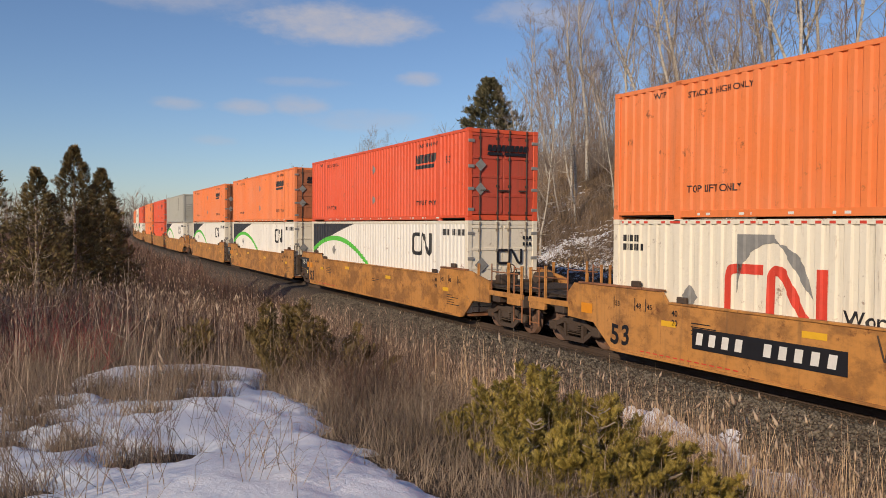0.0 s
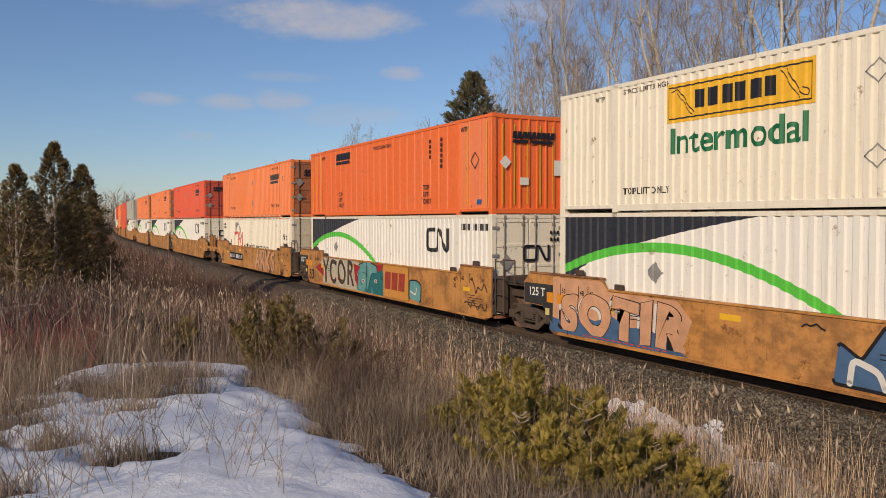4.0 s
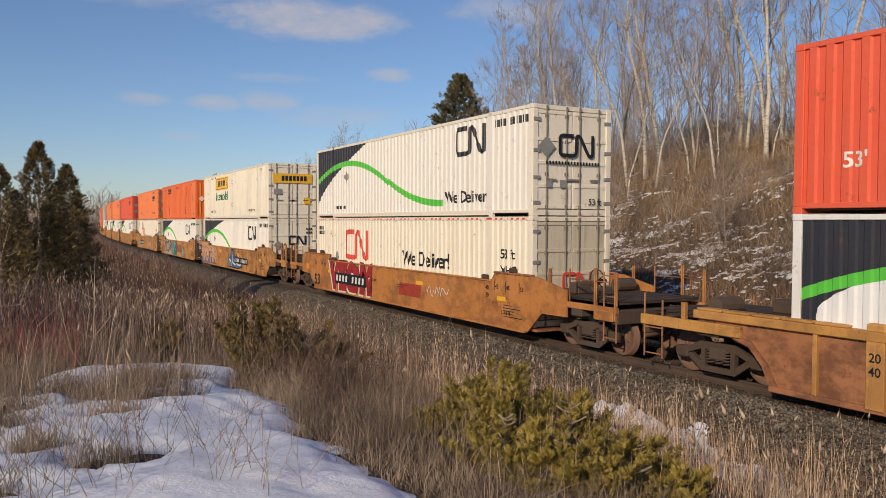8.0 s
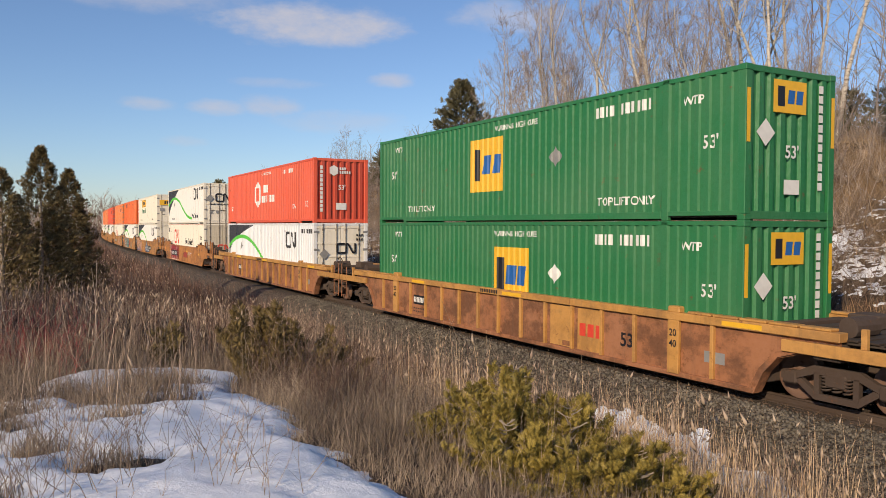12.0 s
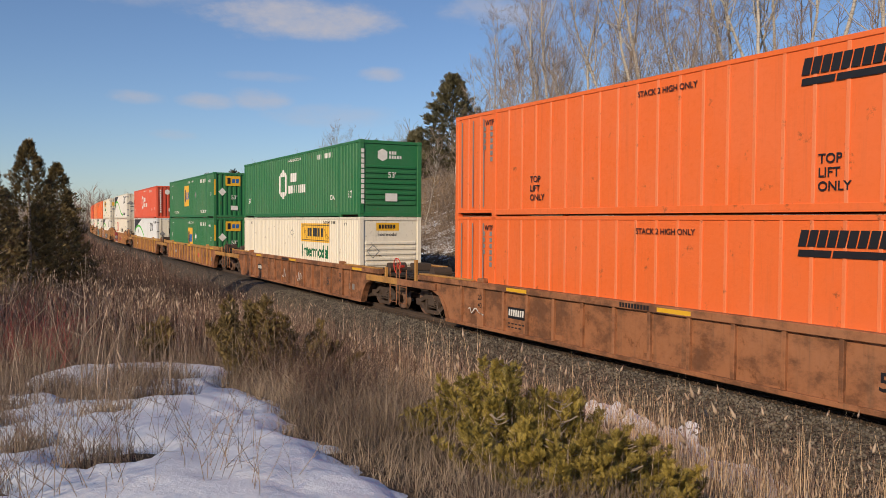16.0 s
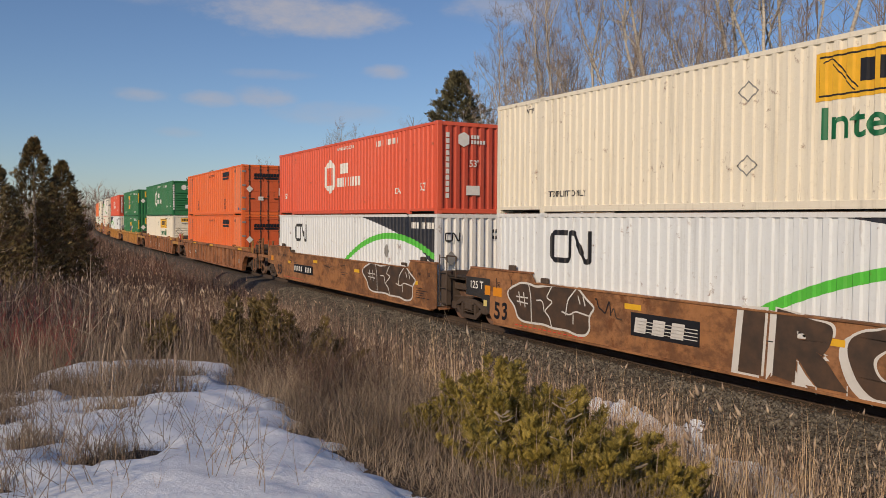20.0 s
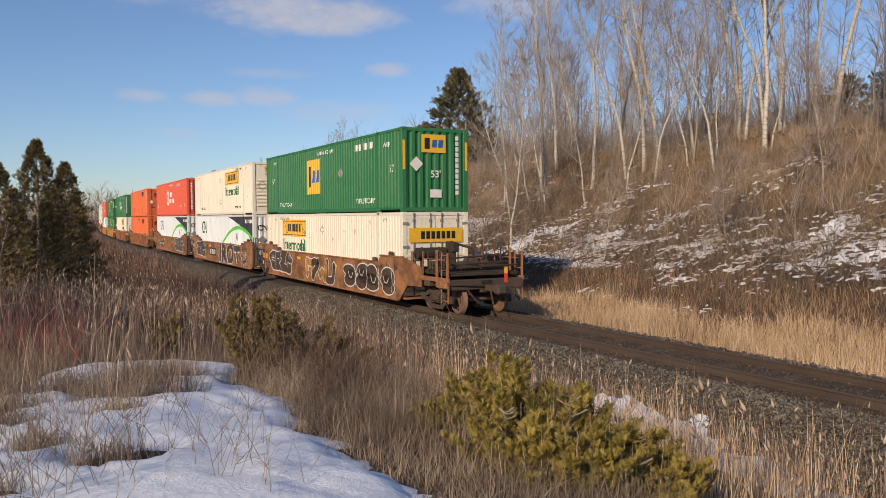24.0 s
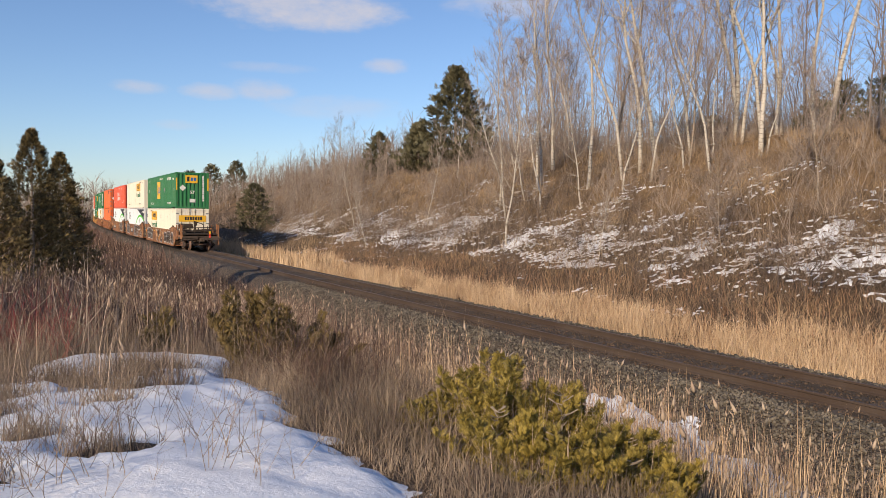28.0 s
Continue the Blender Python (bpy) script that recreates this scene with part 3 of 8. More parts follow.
def container(label, body, side="corr", rear="doors", frame_paint=None, door_paint=None, pitch=0.275, bottom_rail=None, rear_bay=None):
    """A fifty-three foot container, standing on its origin, its front towards +y."""
    c = thing("shipping_container", label, "container", GROUP_BOX)
    fp, dp = frame_paint or body, door_paint or body
    if side == "corr":
        CORRUGATED[c.name] = pitch
    z0, z1 = 0.17, TALL - 0.10
    corner = cached("corner_post", lambda: Geo().box(-0.085, 0.085, -0.085, 0.085, 0.118, TALL - 0.118, 0.012).mesh("corner_post"))
    cast = cached("corner_casting", lambda: Geo().box(-0.09, 0.09, -0.09, 0.09, -0.059, 0.059, 0.01).mesh("corner_casting"))
    for sx in (-1, 1):
        for sy in (-1, 1):
            q = part("corner_post", corner, fp, c, m=pose(sx * (HALF_W - 0.086), sy * (HALF_L - 0.086), 0))
            for z in (0.059, TALL - 0.059):
                part("corner_casting", cast, fp, q, m=pose(0, 0, z))
            part("lifting_post", cached(("lifting_post", sx, sy), lambda: lifting_post(sx, sy)), body, c)
        part("bottom_rail", cached(("bottom_rail", sx), lambda: Geo().box(sx * HALF_W - 0.03 - sx * 0.032, sx * HALF_W + 0.03 - sx * 0.032, -5.95, 5.95, 0.035, z0 + 0.012, 0.006).mesh("bottom_rail")), bottom_rail or fp, c)
        for sy in (-1, 1):
            part("end_rail", cached(("low_rail", sx, sy), lambda: Geo().box(sx * HALF_W - 0.03 - sx * 0.032, sx * HALF_W + 0.03 - sx * 0.032, min(sy * 6.15, sy * 7.98), max(sy * 6.15, sy * 7.98), 0.09, z0 + 0.012, 0.006).mesh("end_rail")), fp, c)
        part("top_rail", cached(("top_rail", sx), lambda: Geo().box(sx * HALF_W - 0.028 - sx * 0.03, sx * HALF_W + 0.028 - sx * 0.03, -7.98, 7.98, z1 - 0.005, TALL - 0.012, 0.008).mesh("top_rail")), fp, c)
        x = sx * (HALF_W - 0.006)
        for k, (a, b) in enumerate(((-7.99, -POST_40 - 0.09), (-POST_40 + 0.09, POST_40 - 0.09), (POST_40 + 0.09, 7.99))):
            if side == "corr":
                me = cached(("sheet", sx, k, pitch), lambda: sheet(a, b, z0, z1, x, -sx, pitch).mesh("side_panel"))
            else:
                me = cached(("post", sx, k), lambda: post_panel(a, b, z0, z1, x, -sx).mesh("side_panel"))
            panel = part("side_panel", me, rear_bay if rear_bay and k == 0 else body, c)
            if side != "corr":
                for y in post_places(a, b):
                    part("panel_post", cached(("panel_post", sx), lambda: Geo().box(min(x, x - sx * 0.025), max(x, x - sx * 0.025), -0.035, 0.035, z0, z1, 0.006).mesh("panel_post")), rear_bay or fp, panel, m=pose(0, y, 0))
    part("roof", cached("roof", lambda: roof_mesh()), fp, c)
    part("floor_frame", cached("floor_frame", lambda: Geo().box(-1.2, 1.2, -7.95, 7.95, 0.06, 0.16).mesh("floor_frame")), IRON, c)
    part("front_wall", cached("front_wall", lambda: end_sheet(-1.21, 1.21, z0, TALL - 0.1, HALF_L - 0.02, -1).mesh("front_wall")), fp, c)
    for sy in (-1, 1):
        part("sill", cached(("sill", sy), lambda: Geo().box(-1.2, 1.2, sy * (HALF_L - 0.05) - 0.04, sy * (HALF_L - 0.05) + 0.04, 0.02, 0.172, 0.008).mesh("sill")), fp, c)
        part("header", cached(("header", sy), lambda: Geo().box(-1.2, 1.2, sy * (HALF_L - 0.05) - 0.04, sy * (HALF_L - 0.05) + 0.04, TALL - 0.13, TALL - 0.01, 0.008).mesh("header")), fp, c)
    if rear == "doors":
        for sx in (-1, 1):
            def leaf():
                return Geo().box(min(0.012 * sx, 1.19 * sx), max(0.012 * sx, 1.19 * sx), -HALF_L + 0.03, -HALF_L + 0.07, 0.19, TALL - 0.14, 0.006).mesh("door")
            d = part("door", cached(("door", sx), leaf), dp, c)
            for zz in (0.2, 0.75, 1.35, 1.95, TALL - 0.24):
                part("door_rail", cached(("door_rail", sx), lambda: Geo().box(min(0.06 * sx, 1.12 * sx), max(0.06 * sx, 1.12 * sx), -HALF_L + 0.008, -HALF_L + 0.032, 0.0, 0.09, 0.006).mesh("door_rail")), dp, d, m=pose(0, 0, zz))
            for px in (0.22, 0.86):
                part("lock_rod", cached(("rod", sx, px), lambda: lock_rod(sx * px)), ROD_DARK if dp in (DOOR_BROWN, DULL_RED, ORANGE_DEEP) else GALV, d)
            for zz in (0.35, 1.0, 1.7, 2.5):
                part("hinge", cached("hinge", lambda: Geo().box(-0.11, 0.11, -0.025, 0.02, -0.05, 0.05, 0.008).mesh("hinge")), GREY_MARK, d,
                     m=pose(sx * 1.17, -HALF_L + 0.01, zz))
    elif rear == "ribs":
        part("rear_wall", cached("rear_ribs", lambda: end_sheet(-1.21, 1.21, z0, TALL - 0.1, -HALF_L + 0.02, 1, 0.30, 0.06).mesh("rear_wall")), dp, c)
    elif rear == "bars":
        w = part("rear_wall", cached("rear_plain", lambda: Geo().box(-1.21, 1.21, -HALF_L + 0.05, -HALF_L + 0.08, z0, TALL - 0.1).mesh("rear_wall")), dp, c)
        for i in range(8):
            part("rear_bar", cached("rear_bar", lambda: Geo().box(-1.05, 1.05, -HALF_L + 0.0, -HALF_L + 0.052, 0.0, 0.11, 0.02).mesh("rear_bar")), dp, w, m=pose(0, 0, 0.45 + i * 0.2))
    else:
        w = part("rear_wall", cached("rear_plain", lambda: Geo().box(-1.21, 1.21, -HALF_L + 0.05, -HALF_L + 0.08, z0, TALL - 0.1).mesh("rear_wall")), dp, c)
        for i in range(1, 8):
            part("rear_post", cached("rear_post", lambda: Geo().box(-0.03, 0.03, -HALF_L + 0.015, -HALF_L + 0.052, z0, TALL - 0.12, 0.004).mesh("rear_post")), dp, w, m=pose(-1.21 + i * 0.3025, 0, 0))
    return c


def lifting_post(sx, sy):
    x, y = sx * (HALF_W - 0.052), sy * POST_40
    return Geo().box(x - 0.05, x + 0.05, y - 0.09, y + 0.09, 0.0, TALL, 0.008).mesh("lifting_post")


def roof_mesh():
    g = Geo().box(-HALF_W + 0.05, HALF_W - 0.05, -7.98, 7.98, TALL - 0.045, TALL - 0.02)
    for i in range(40):
        y = -7.7 + i * 0.395
        g.box(-1.1, 1.1, y, y + 0.16, TALL - 0.02, TALL - 0.008)
    return g.mesh("roof")


def lock_rod(x):
    g = Geo().rod((x, -HALF_L - 0.005, 0.06), (x, -HALF_L - 0.005, TALL - 0.05), 0.019, 7)
    for z in (0.25, 1.1, 1.95, TALL - 0.3):
        g.box(x - 0.04, x + 0.04, -HALF_L - 0.012, -HALF_L + 0.03, z - 0.04, z + 0.04)
    g.box(x - 0.3 if x > 0 else x, x if x > 0 else x + 0.3, -HALF_L - 0.03, -HALF_L - 0.012, 0.93, 0.98)
    g.box(x - 0.02, x + 0.02, -HALF_L - 0.035, -HALF_L + 0.01, 0.02, 0.12).box(x - 0.02, x + 0.02, -HALF_L - 0.035, -HALF_L + 0.01, TALL - 0.13, TALL - 0.03)
    return g.mesh("lock_rod")


# markings of each livery; bars stand for lettering that names a firm or numbers a box
def code_bars(c, mat, p, z, n=10, h=0.17, w=0.15):
    mark(c, [rect(i * w, 0, w * 0.62, h) for i in range(n) if i not in (4,)], mat, on_side(p, z))


def slanted_name(c, p, z, h, width):
    n = 9
    mark(c, block_word(n, h, width / n, 0.22), BLACK, on_side(p, z), label="black slanted lettering blocks")
    mark(c, [rect(0.0, -h * 0.62, width * 0.38, h * 0.42, 0.2), rect(width * 0.40, -h * 0.62, width * 0.56, h * 0.42, 0.2)], BLACK, on_side(p, z))


def slanted_name_rear(c, z):
    mark(c, block_word(9, 0.2, 0.165, 0.22), BLACK, on_rear(-0.62, z, 0.03))
    mark(c, [rect(0.0, -0.13, 0.55, 0.09, 0.2), rect(0.62, -0.13, 0.8, 0.09, 0.2)], BLACK, on_rear(-0.62, z, 0.03))


def old_orange(label, body):
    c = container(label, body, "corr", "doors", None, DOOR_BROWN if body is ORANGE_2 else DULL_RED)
    slanted_name(c, 12.15, 2.0, 0.3, 1.65)
    slanted_name_rear(c, 2.2)
    mark(c, words("STACK 2 HIGH ONLY", 0.17), BLACK, on_side(12.4, 2.55))
    mark(c, words("TOP LIFT ONLY", 0.22), BLACK, on_side(12.3, 0.55))
    mark(c, words("TOP LIFT ONLY", 0.2), BLACK, on_side(2.3, 0.55))
    mark(c, words("STACK 2 HIGH ONLY", 0.17), BLACK, on_side(2.3, 2.5))
    mark(c, words("WTP", 0.17), BLACK, on_side(1.3, 2.6))
    mark(c, words("53'", 0.3), BLACK, on_side(14.6, 1.9))
    for z in (0.85, 2.05):
        mark(c, diamond(0.19), GREY_MARK, on_side(8.15, z), label="grey diamond placard holder")
    for x, z in ((-0.85, 1.0), (-0.85, 1.75)):
        mark(c, diamond(0.2), GREY_MARK, on_rear(x, z, 0.03))
    for i in range(12):
        mark(c, [rect(0, 0, 0.34, 0.05)], WHITE_MARK, on_side(2.6 + i * 1.02, 0.075), label="white reflective strip")
    return c


def panel_orange(label, stripe):
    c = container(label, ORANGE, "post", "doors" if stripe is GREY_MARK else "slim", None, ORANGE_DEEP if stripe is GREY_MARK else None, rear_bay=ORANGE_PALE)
    old = stripe is YELLOW_MARK
    slanted_name(c, 3.4 if stripe is YELLOW_MARK else 11.4, 2.35, 0.28, 1.6)
    mark(c, words("STACK 2 HIGH ONLY", 0.17), BLACK, on_side(7.5, 2.5))
    for p in (3.7, 11.75):
        for i, w in enumerate(("TOP", "LIFT", "ONLY")):
            mark(c, words(w, 0.22), BLACK, on_side(p, 0.85 - i * 0.23))
    mark(c, words("WTP", 0.2), BLACK, on_side(1.6, 2.5))
    mark(c, words("WTP", 0.2), BLACK, on_side(14.35, 2.5))
    mark(c, [rect(0, -i * 0.17, 0.12, 0.12) for i in range(4)], BLACK if old else GREY_MARK, on_side(12.2 if old else 1.5, 2.35))
    mark(c, [rect(0, -i * 0.17, 0.12, 0.12) for i in range(6)], BLACK if old else GREY_MARK, on_side(13.0 if old else 1.85, 2.35))
    for p in (0.35, 0.95, 1.5, 14.75, 15.85):
        mark(c, [rect(0, 0, 0.05, 2.45)], stripe, on_side(p, 0.25), label="narrow vertical strip")
    if old:
        mark(c, stroke([(0, -0.24), (0.24, 0), (0, 0.24), (-0.24, 0)], 0.03, True), BLACK, on_side(15.2, 1.6))
    mark(c, [rect(0, 0, 0.24, 0.14, 0.3)], BLUE_MARK, on_side(15.3, 0.3))
    slanted_name_rear(c, 2.2)
    mark(c, diamond(0.2), WHITE_MARK, on_rear(-0.85, 1.5, 0.03))
    mark(c, [rect(0, 0, 0.3, 0.22)], WHITE_MARK, on_rear(-0.35, 0.85, 0.03))
    mark(c, [rect(0, 0, 0.26, 0.45)], WHITE_MARK, on_rear(0.85, 1.15, 0.03))
    if stripe is YELLOW_MARK:
        for x in (-0.95, -0.55, -0.1, 0.35, 0.8):
            mark(c, [rect(0, 0, 0.05, 2.3)], stripe, on_rear(x, 0.3, 0.0))
    return c


def badge_white(label, turned=False, body=None):
    """White container with a green arc at one end and a black badge near the other."""
    c = container(label, body or (SWOOSH_REAR if turned else SWOOSH_FRONT), "corr", "ribs" if turned else "doors",
                  PALE if turned or body else WHITE, PALE if turned else WHITE)
    p = 2.45 if turned else 12.05
    mark(c, badge_marks(0.78), BLACK, on_side(p, 1.75), label="black ring and zigzag badge")
    code_bars(c, WHITE_MARK if turned else BLACK, 14.3, 2.42, 11, 0.2, 0.15)
    mark(c, diamond(0.24), GREY_MARK, on_side(12.4 if turned else 3.3, 1.6), label="grey diamond placard holder")
    mark(c, badge_marks(0.28 if turned else 0.48), BLACK, on_rear(-1.0 if turned else -0.2, 2.05 if turned else 1.55, 0.03))
    mark(c, diamond(0.24), GREY_MARK, on_rear(-0.8, 1.5, 0.03))
    mark(c, [rect(0, 0, 0.08, 0.11), rect(0.12, 0, 0.08, 0.11), rect(0.24, 0, 0.08, 0.11), rect(0, -0.2, 0.08, 0.11), rect(0.12, -0.2, 0.08, 0.11), rect(0.24, -0.2, 0.08, 0.11)], BLACK, on_rear(0.72, 2.3, 0.03))
    return c


def tall_arc_white(label):
    c = container(label, SWOOSH_TALL, "corr", "doors", WHITE, WHITE)
    mark(c, badge_marks(0.86), BLACK, on_side(12.2, 1.85), label="black ring and zigzag badge")
    mark(c, words("We Deliver", 0.5), BLACK, on_side(11.5, 0.42))
    code_bars(c, BLACK, 14.3, 2.45, 11, 0.2, 0.15)
    mark(c, diamond(0.24), GREY_MARK, on_side(3.4, 1.62), label="grey diamond placard holder")
    mark(c, [rect(i * 0.16, 0, 0.1, 0.13) for i in range(7)], BLACK, on_side(2.2, 0.35))
    mark(c, badge_marks(0.6), BLACK, on_rear(-0.45, 1.6, 0.03))
    mark(c, diamond(0.28), GREY_MARK, on_rear(-0.88, 1.8, 0.03))
    for x in (-0.9, -0.45):
        mark(c, [rect(0, 0, 0.2, 0.2)], GREY_MARK, on_rear(x, 0.75, 0.03))
    mark(c, words("53 ft", 0.24), BLACK, on_rear(0.5, 0.3, 0.03))
    mark(c, [rect(i * 0.1, 0, 0.06, 0.09) for i in range(18)], BLACK, on_rear(-0.9, 1.35, 0.03))
    return c


def red_badge_white(label, slogan):
    c = container(label, WHITE, "corr", "doors", WHITE, DOOR_GREY, 0.275)
    mark(c, badge_marks(1.15), RED_MARK, on_side(3.4, 1.35 if slogan == "We Deliver" else 0.95), label="red ring and zigzag badge")
    if slogan == "We Deliver":
        mark(c, words("We Deliver!", 0.66), BLACK, on_side(8.5, 1.3))
        mark(c, words("www.", 0.36), BLACK, on_side(9.5, 0.9))
    else:
        mark(c, words(slogan, 0.36), BLACK, on_side(5.9, 1.1))
        mark(c, [[(0.0, 0.0)] + [(1.7 * t, 0.0 + 1.0 * math.sqrt(max(0, 1 - (2 * t - 1) ** 2))) for t in (0.0, 0.1, 0.2, 0.35, 0.5)] + [(0.85, 1.15), (0.0, 1.15)],
                 [(1.7, 0.0)] + [(0.85, 1.15), (0.85, 1.0)] + [(1.7 * t, math.sqrt(max(0, 1 - (2 * t - 1) ** 2))) for t in (0.65, 0.8, 0.9, 1.0)][:3]],
             GREY_MARK, on_side(3.6, 1.45), label="faded grey arch patch")
    mark(c, diamond(0.24), GREY_MARK, on_side(2.4, 1.3))
    mark(c, words("53 ft", 0.36), BLACK, on_side(14.65, 1.75))
    mark(c, words("XHC", 0.36), BLACK, on_side(14.65, 1.3))
    mark(c, [rect(i * 0.11, -j * 0.2, 0.07, 0.15) for j in (0, 1) for i in range(5 + j)], BLACK, on_side(0.35, 2.4))
    mark(c, badge_marks(0.5), RED_MARK, on_rear(-0.3, 0.95, 0.03))
    mark(c, diamond(0.24), GREY_MARK, on_rear(0.75, 1.2, 0.03))
    for i in range(14):
        mark(c, [rect(0, 0, 0.9, 0.05)], RED_MARK, on_side(0.3 + i * 1.13, TALL - 0.09))
    return c


def plate_white(label, p, rear, door=WHITE):
    """White container with a yellow name plate and green lettering."""
    c = container(label, WHITE, "corr", rear, WHITE, door, 0.24)
    mark(c, [rect(0, 0, 3.5, 0.80)], YELLOW_MARK, on_side(p, 1.83), label="yellow name plate")
    mark(c, stroke([(0.08, 0.08), (3.42, 0.08), (3.42, 0.72), (0.08, 0.72)], 0.03, True) + ribbon([(0.16, 0.62), (0.30, 0.70), (0.40, 0.60), (0.55, 0.40), (0.75, 0.16)], 0.022, 0.12)
         + ribbon([(0.30, 0.62), (0.62, 0.22), (0.70, 0.12)], 0.018, 0.1) + ribbon([(2.9, 0.68), (3.05, 0.45), (3.2, 0.20), (3.34, 0.14), (3.36, 0.26), (3.24, 0.30)], 0.022, 0.1) + ribbon([(2.8, 0.66), (3.1, 0.22), (3.2, 0.12)], 0.018, 0.1), BLACK, on_side(p, 1.83, 0.007))
    mark(c, block_word(6, 0.36, 0.33, 0.0, 0.25), BLACK, on_side(p + 0.8, 2.07, 0.007))
    mark(c, words("Intermodal", 0.74), GREEN_MARK, on_side(p + 0.1, 1.2))
    mark(c, words("TOP LIFT ONLY", 0.2), BLACK, on_side(12.0, 0.4))
    mark(c, words("TOP LIFT ONLY", 0.2), BLACK, on_side(2.3, 0.4))
    mark(c, words("STACK LIMIT 3 HIGH", 0.15), BLACK, on_side(2.3 if p < 5 else 12.2, 2.62))
    mark(c, words("WTP", 0.17), BLACK, on_side(14.5, 2.55))
    mark(c, words("WTP", 0.17), BLACK, on_side(1.3, 2.55))
    for z in (0.85, 2.2):
        mark(c, stroke([(0, -0.2), (0.2, 0), (0, 0.2), (-0.2, 0)], 0.025, True), GREY_MARK, on_side(8.2, z))
    if rear == "doors":
        mark(c, [rect(0, 0, 2.1, 0.5)], YELLOW_MARK, on_rear(-1.05, 1.85, 0.028), label="yellow name plate")
        mark(c, block_word(7, 0.26, 0.2, 0.0, 0.25), BLACK, on_rear(-0.6, 1.97, 0.034))
        mark(c, [rect(0, 0, 0.36, 0.36)], YELLOW_MARK, on_rear(0.6, 0.75, 0.03))
        mark(c, [rect(0, 0, 0.4, 0.3)], GREY_MARK, on_rear(-1.0, 1.25, 0.03))
    else:
        mark(c, [rect(0, 0, 0.95, 0.3)], YELLOW_MARK, on_rear(-0.6, 2.38, -0.045), label="yellow name plate")
        mark(c, block_word(6, 0.15, 0.12, 0.0, 0.25), BLACK, on_rear(-0.5, 2.46, -0.041))
        mark(c, words("Intermodal", 0.18), BLACK, on_rear(-0.55, 2.18, -0.043))
        mark(c, stroke([(0, -0.25), (0.25, 0), (0, 0.25), (-0.25, 0)], 0.025, True), GREY_MARK, on_rear(-0.75, 1.6, 0.004))
    return c


def hex_box(label, body, rear):
    """Red or green container with a white hexagon badge and white lettering."""
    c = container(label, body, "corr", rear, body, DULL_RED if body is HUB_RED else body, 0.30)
    mark(c, [[(0, -0.7), (0.6, -0.42), (0.6, 0.42), (0, 0.7), (-0.6, 0.42), (-0.6, -0.42)]], WHITE_MARK, on_side(6.86, 1.55), label="white hexagon badge")
    mark(c, [rect(-0.32, -0.36, 0.15, 0.72), rect(-0.08, -0.36, 0.15, 0.72), rect(0.17, -0.36, 0.15, 0.72)], body, on_side(6.86, 1.55, 0.008))
    mark(c, block_word(3, 0.40, 0.27, 0.0, 0.25), WHITE_MARK, on_side(8.0, 1.62))
    mark(c, block_word(9, 0.36, 0.27, 0.0, 0.3), WHITE_MARK, on_side(7.65, 1.1))
    mark(c, words("53'", 0.36), WHITE_MARK, on_side(14.95, 0.75))
    mark(c, words("53'", 0.36), WHITE_MARK, on_side(0.9, 0.75))
    mark(c, words("DA", 0.28), WHITE_MARK, on_side(13.1, 0.7))
    code_bars(c, WHITE_MARK, 11.5, 2.42, 11, 0.2, 0.17)
    mark(c, words("WARNING HIGH CUBE", 0.17), WHITE_MARK, on_side(7.6, 2.55))
    mark(c, [[(0, -0.24), (0.2, -0.13), (0.2, 0.13), (0, 0.24), (-0.2, 0.13), (-0.2, -0.13)]], WHITE_MARK, on_rear(-0.35, 2.35, 0.004 if rear == "ribs" else -0.045))
    mark(c, block_word(3, 0.12, 0.11, 0, 0.25) + [rect(i * 0.11, -0.16, 0.08, 0.12) for i in range(5)], WHITE_MARK, on_rear(-0.08, 2.38, 0.004 if rear == "ribs" else -0.045))
    mark(c, words("53'", 0.3), WHITE_MARK, on_rear(-0.15, 1.5, 0.004))
    mark(c, [rect(0, 0, 0.5, 0.3)], WHITE_MARK, on_rear(-0.25, 0.6, 0.004))
    mark(c, [rect(0, -i * 0.19, 0.13, 0.15) for i in range(11)], WHITE_MARK, on_rear(-1.0 if rear == "ribs" else -1.25, 2.4, 0.004))
    return c


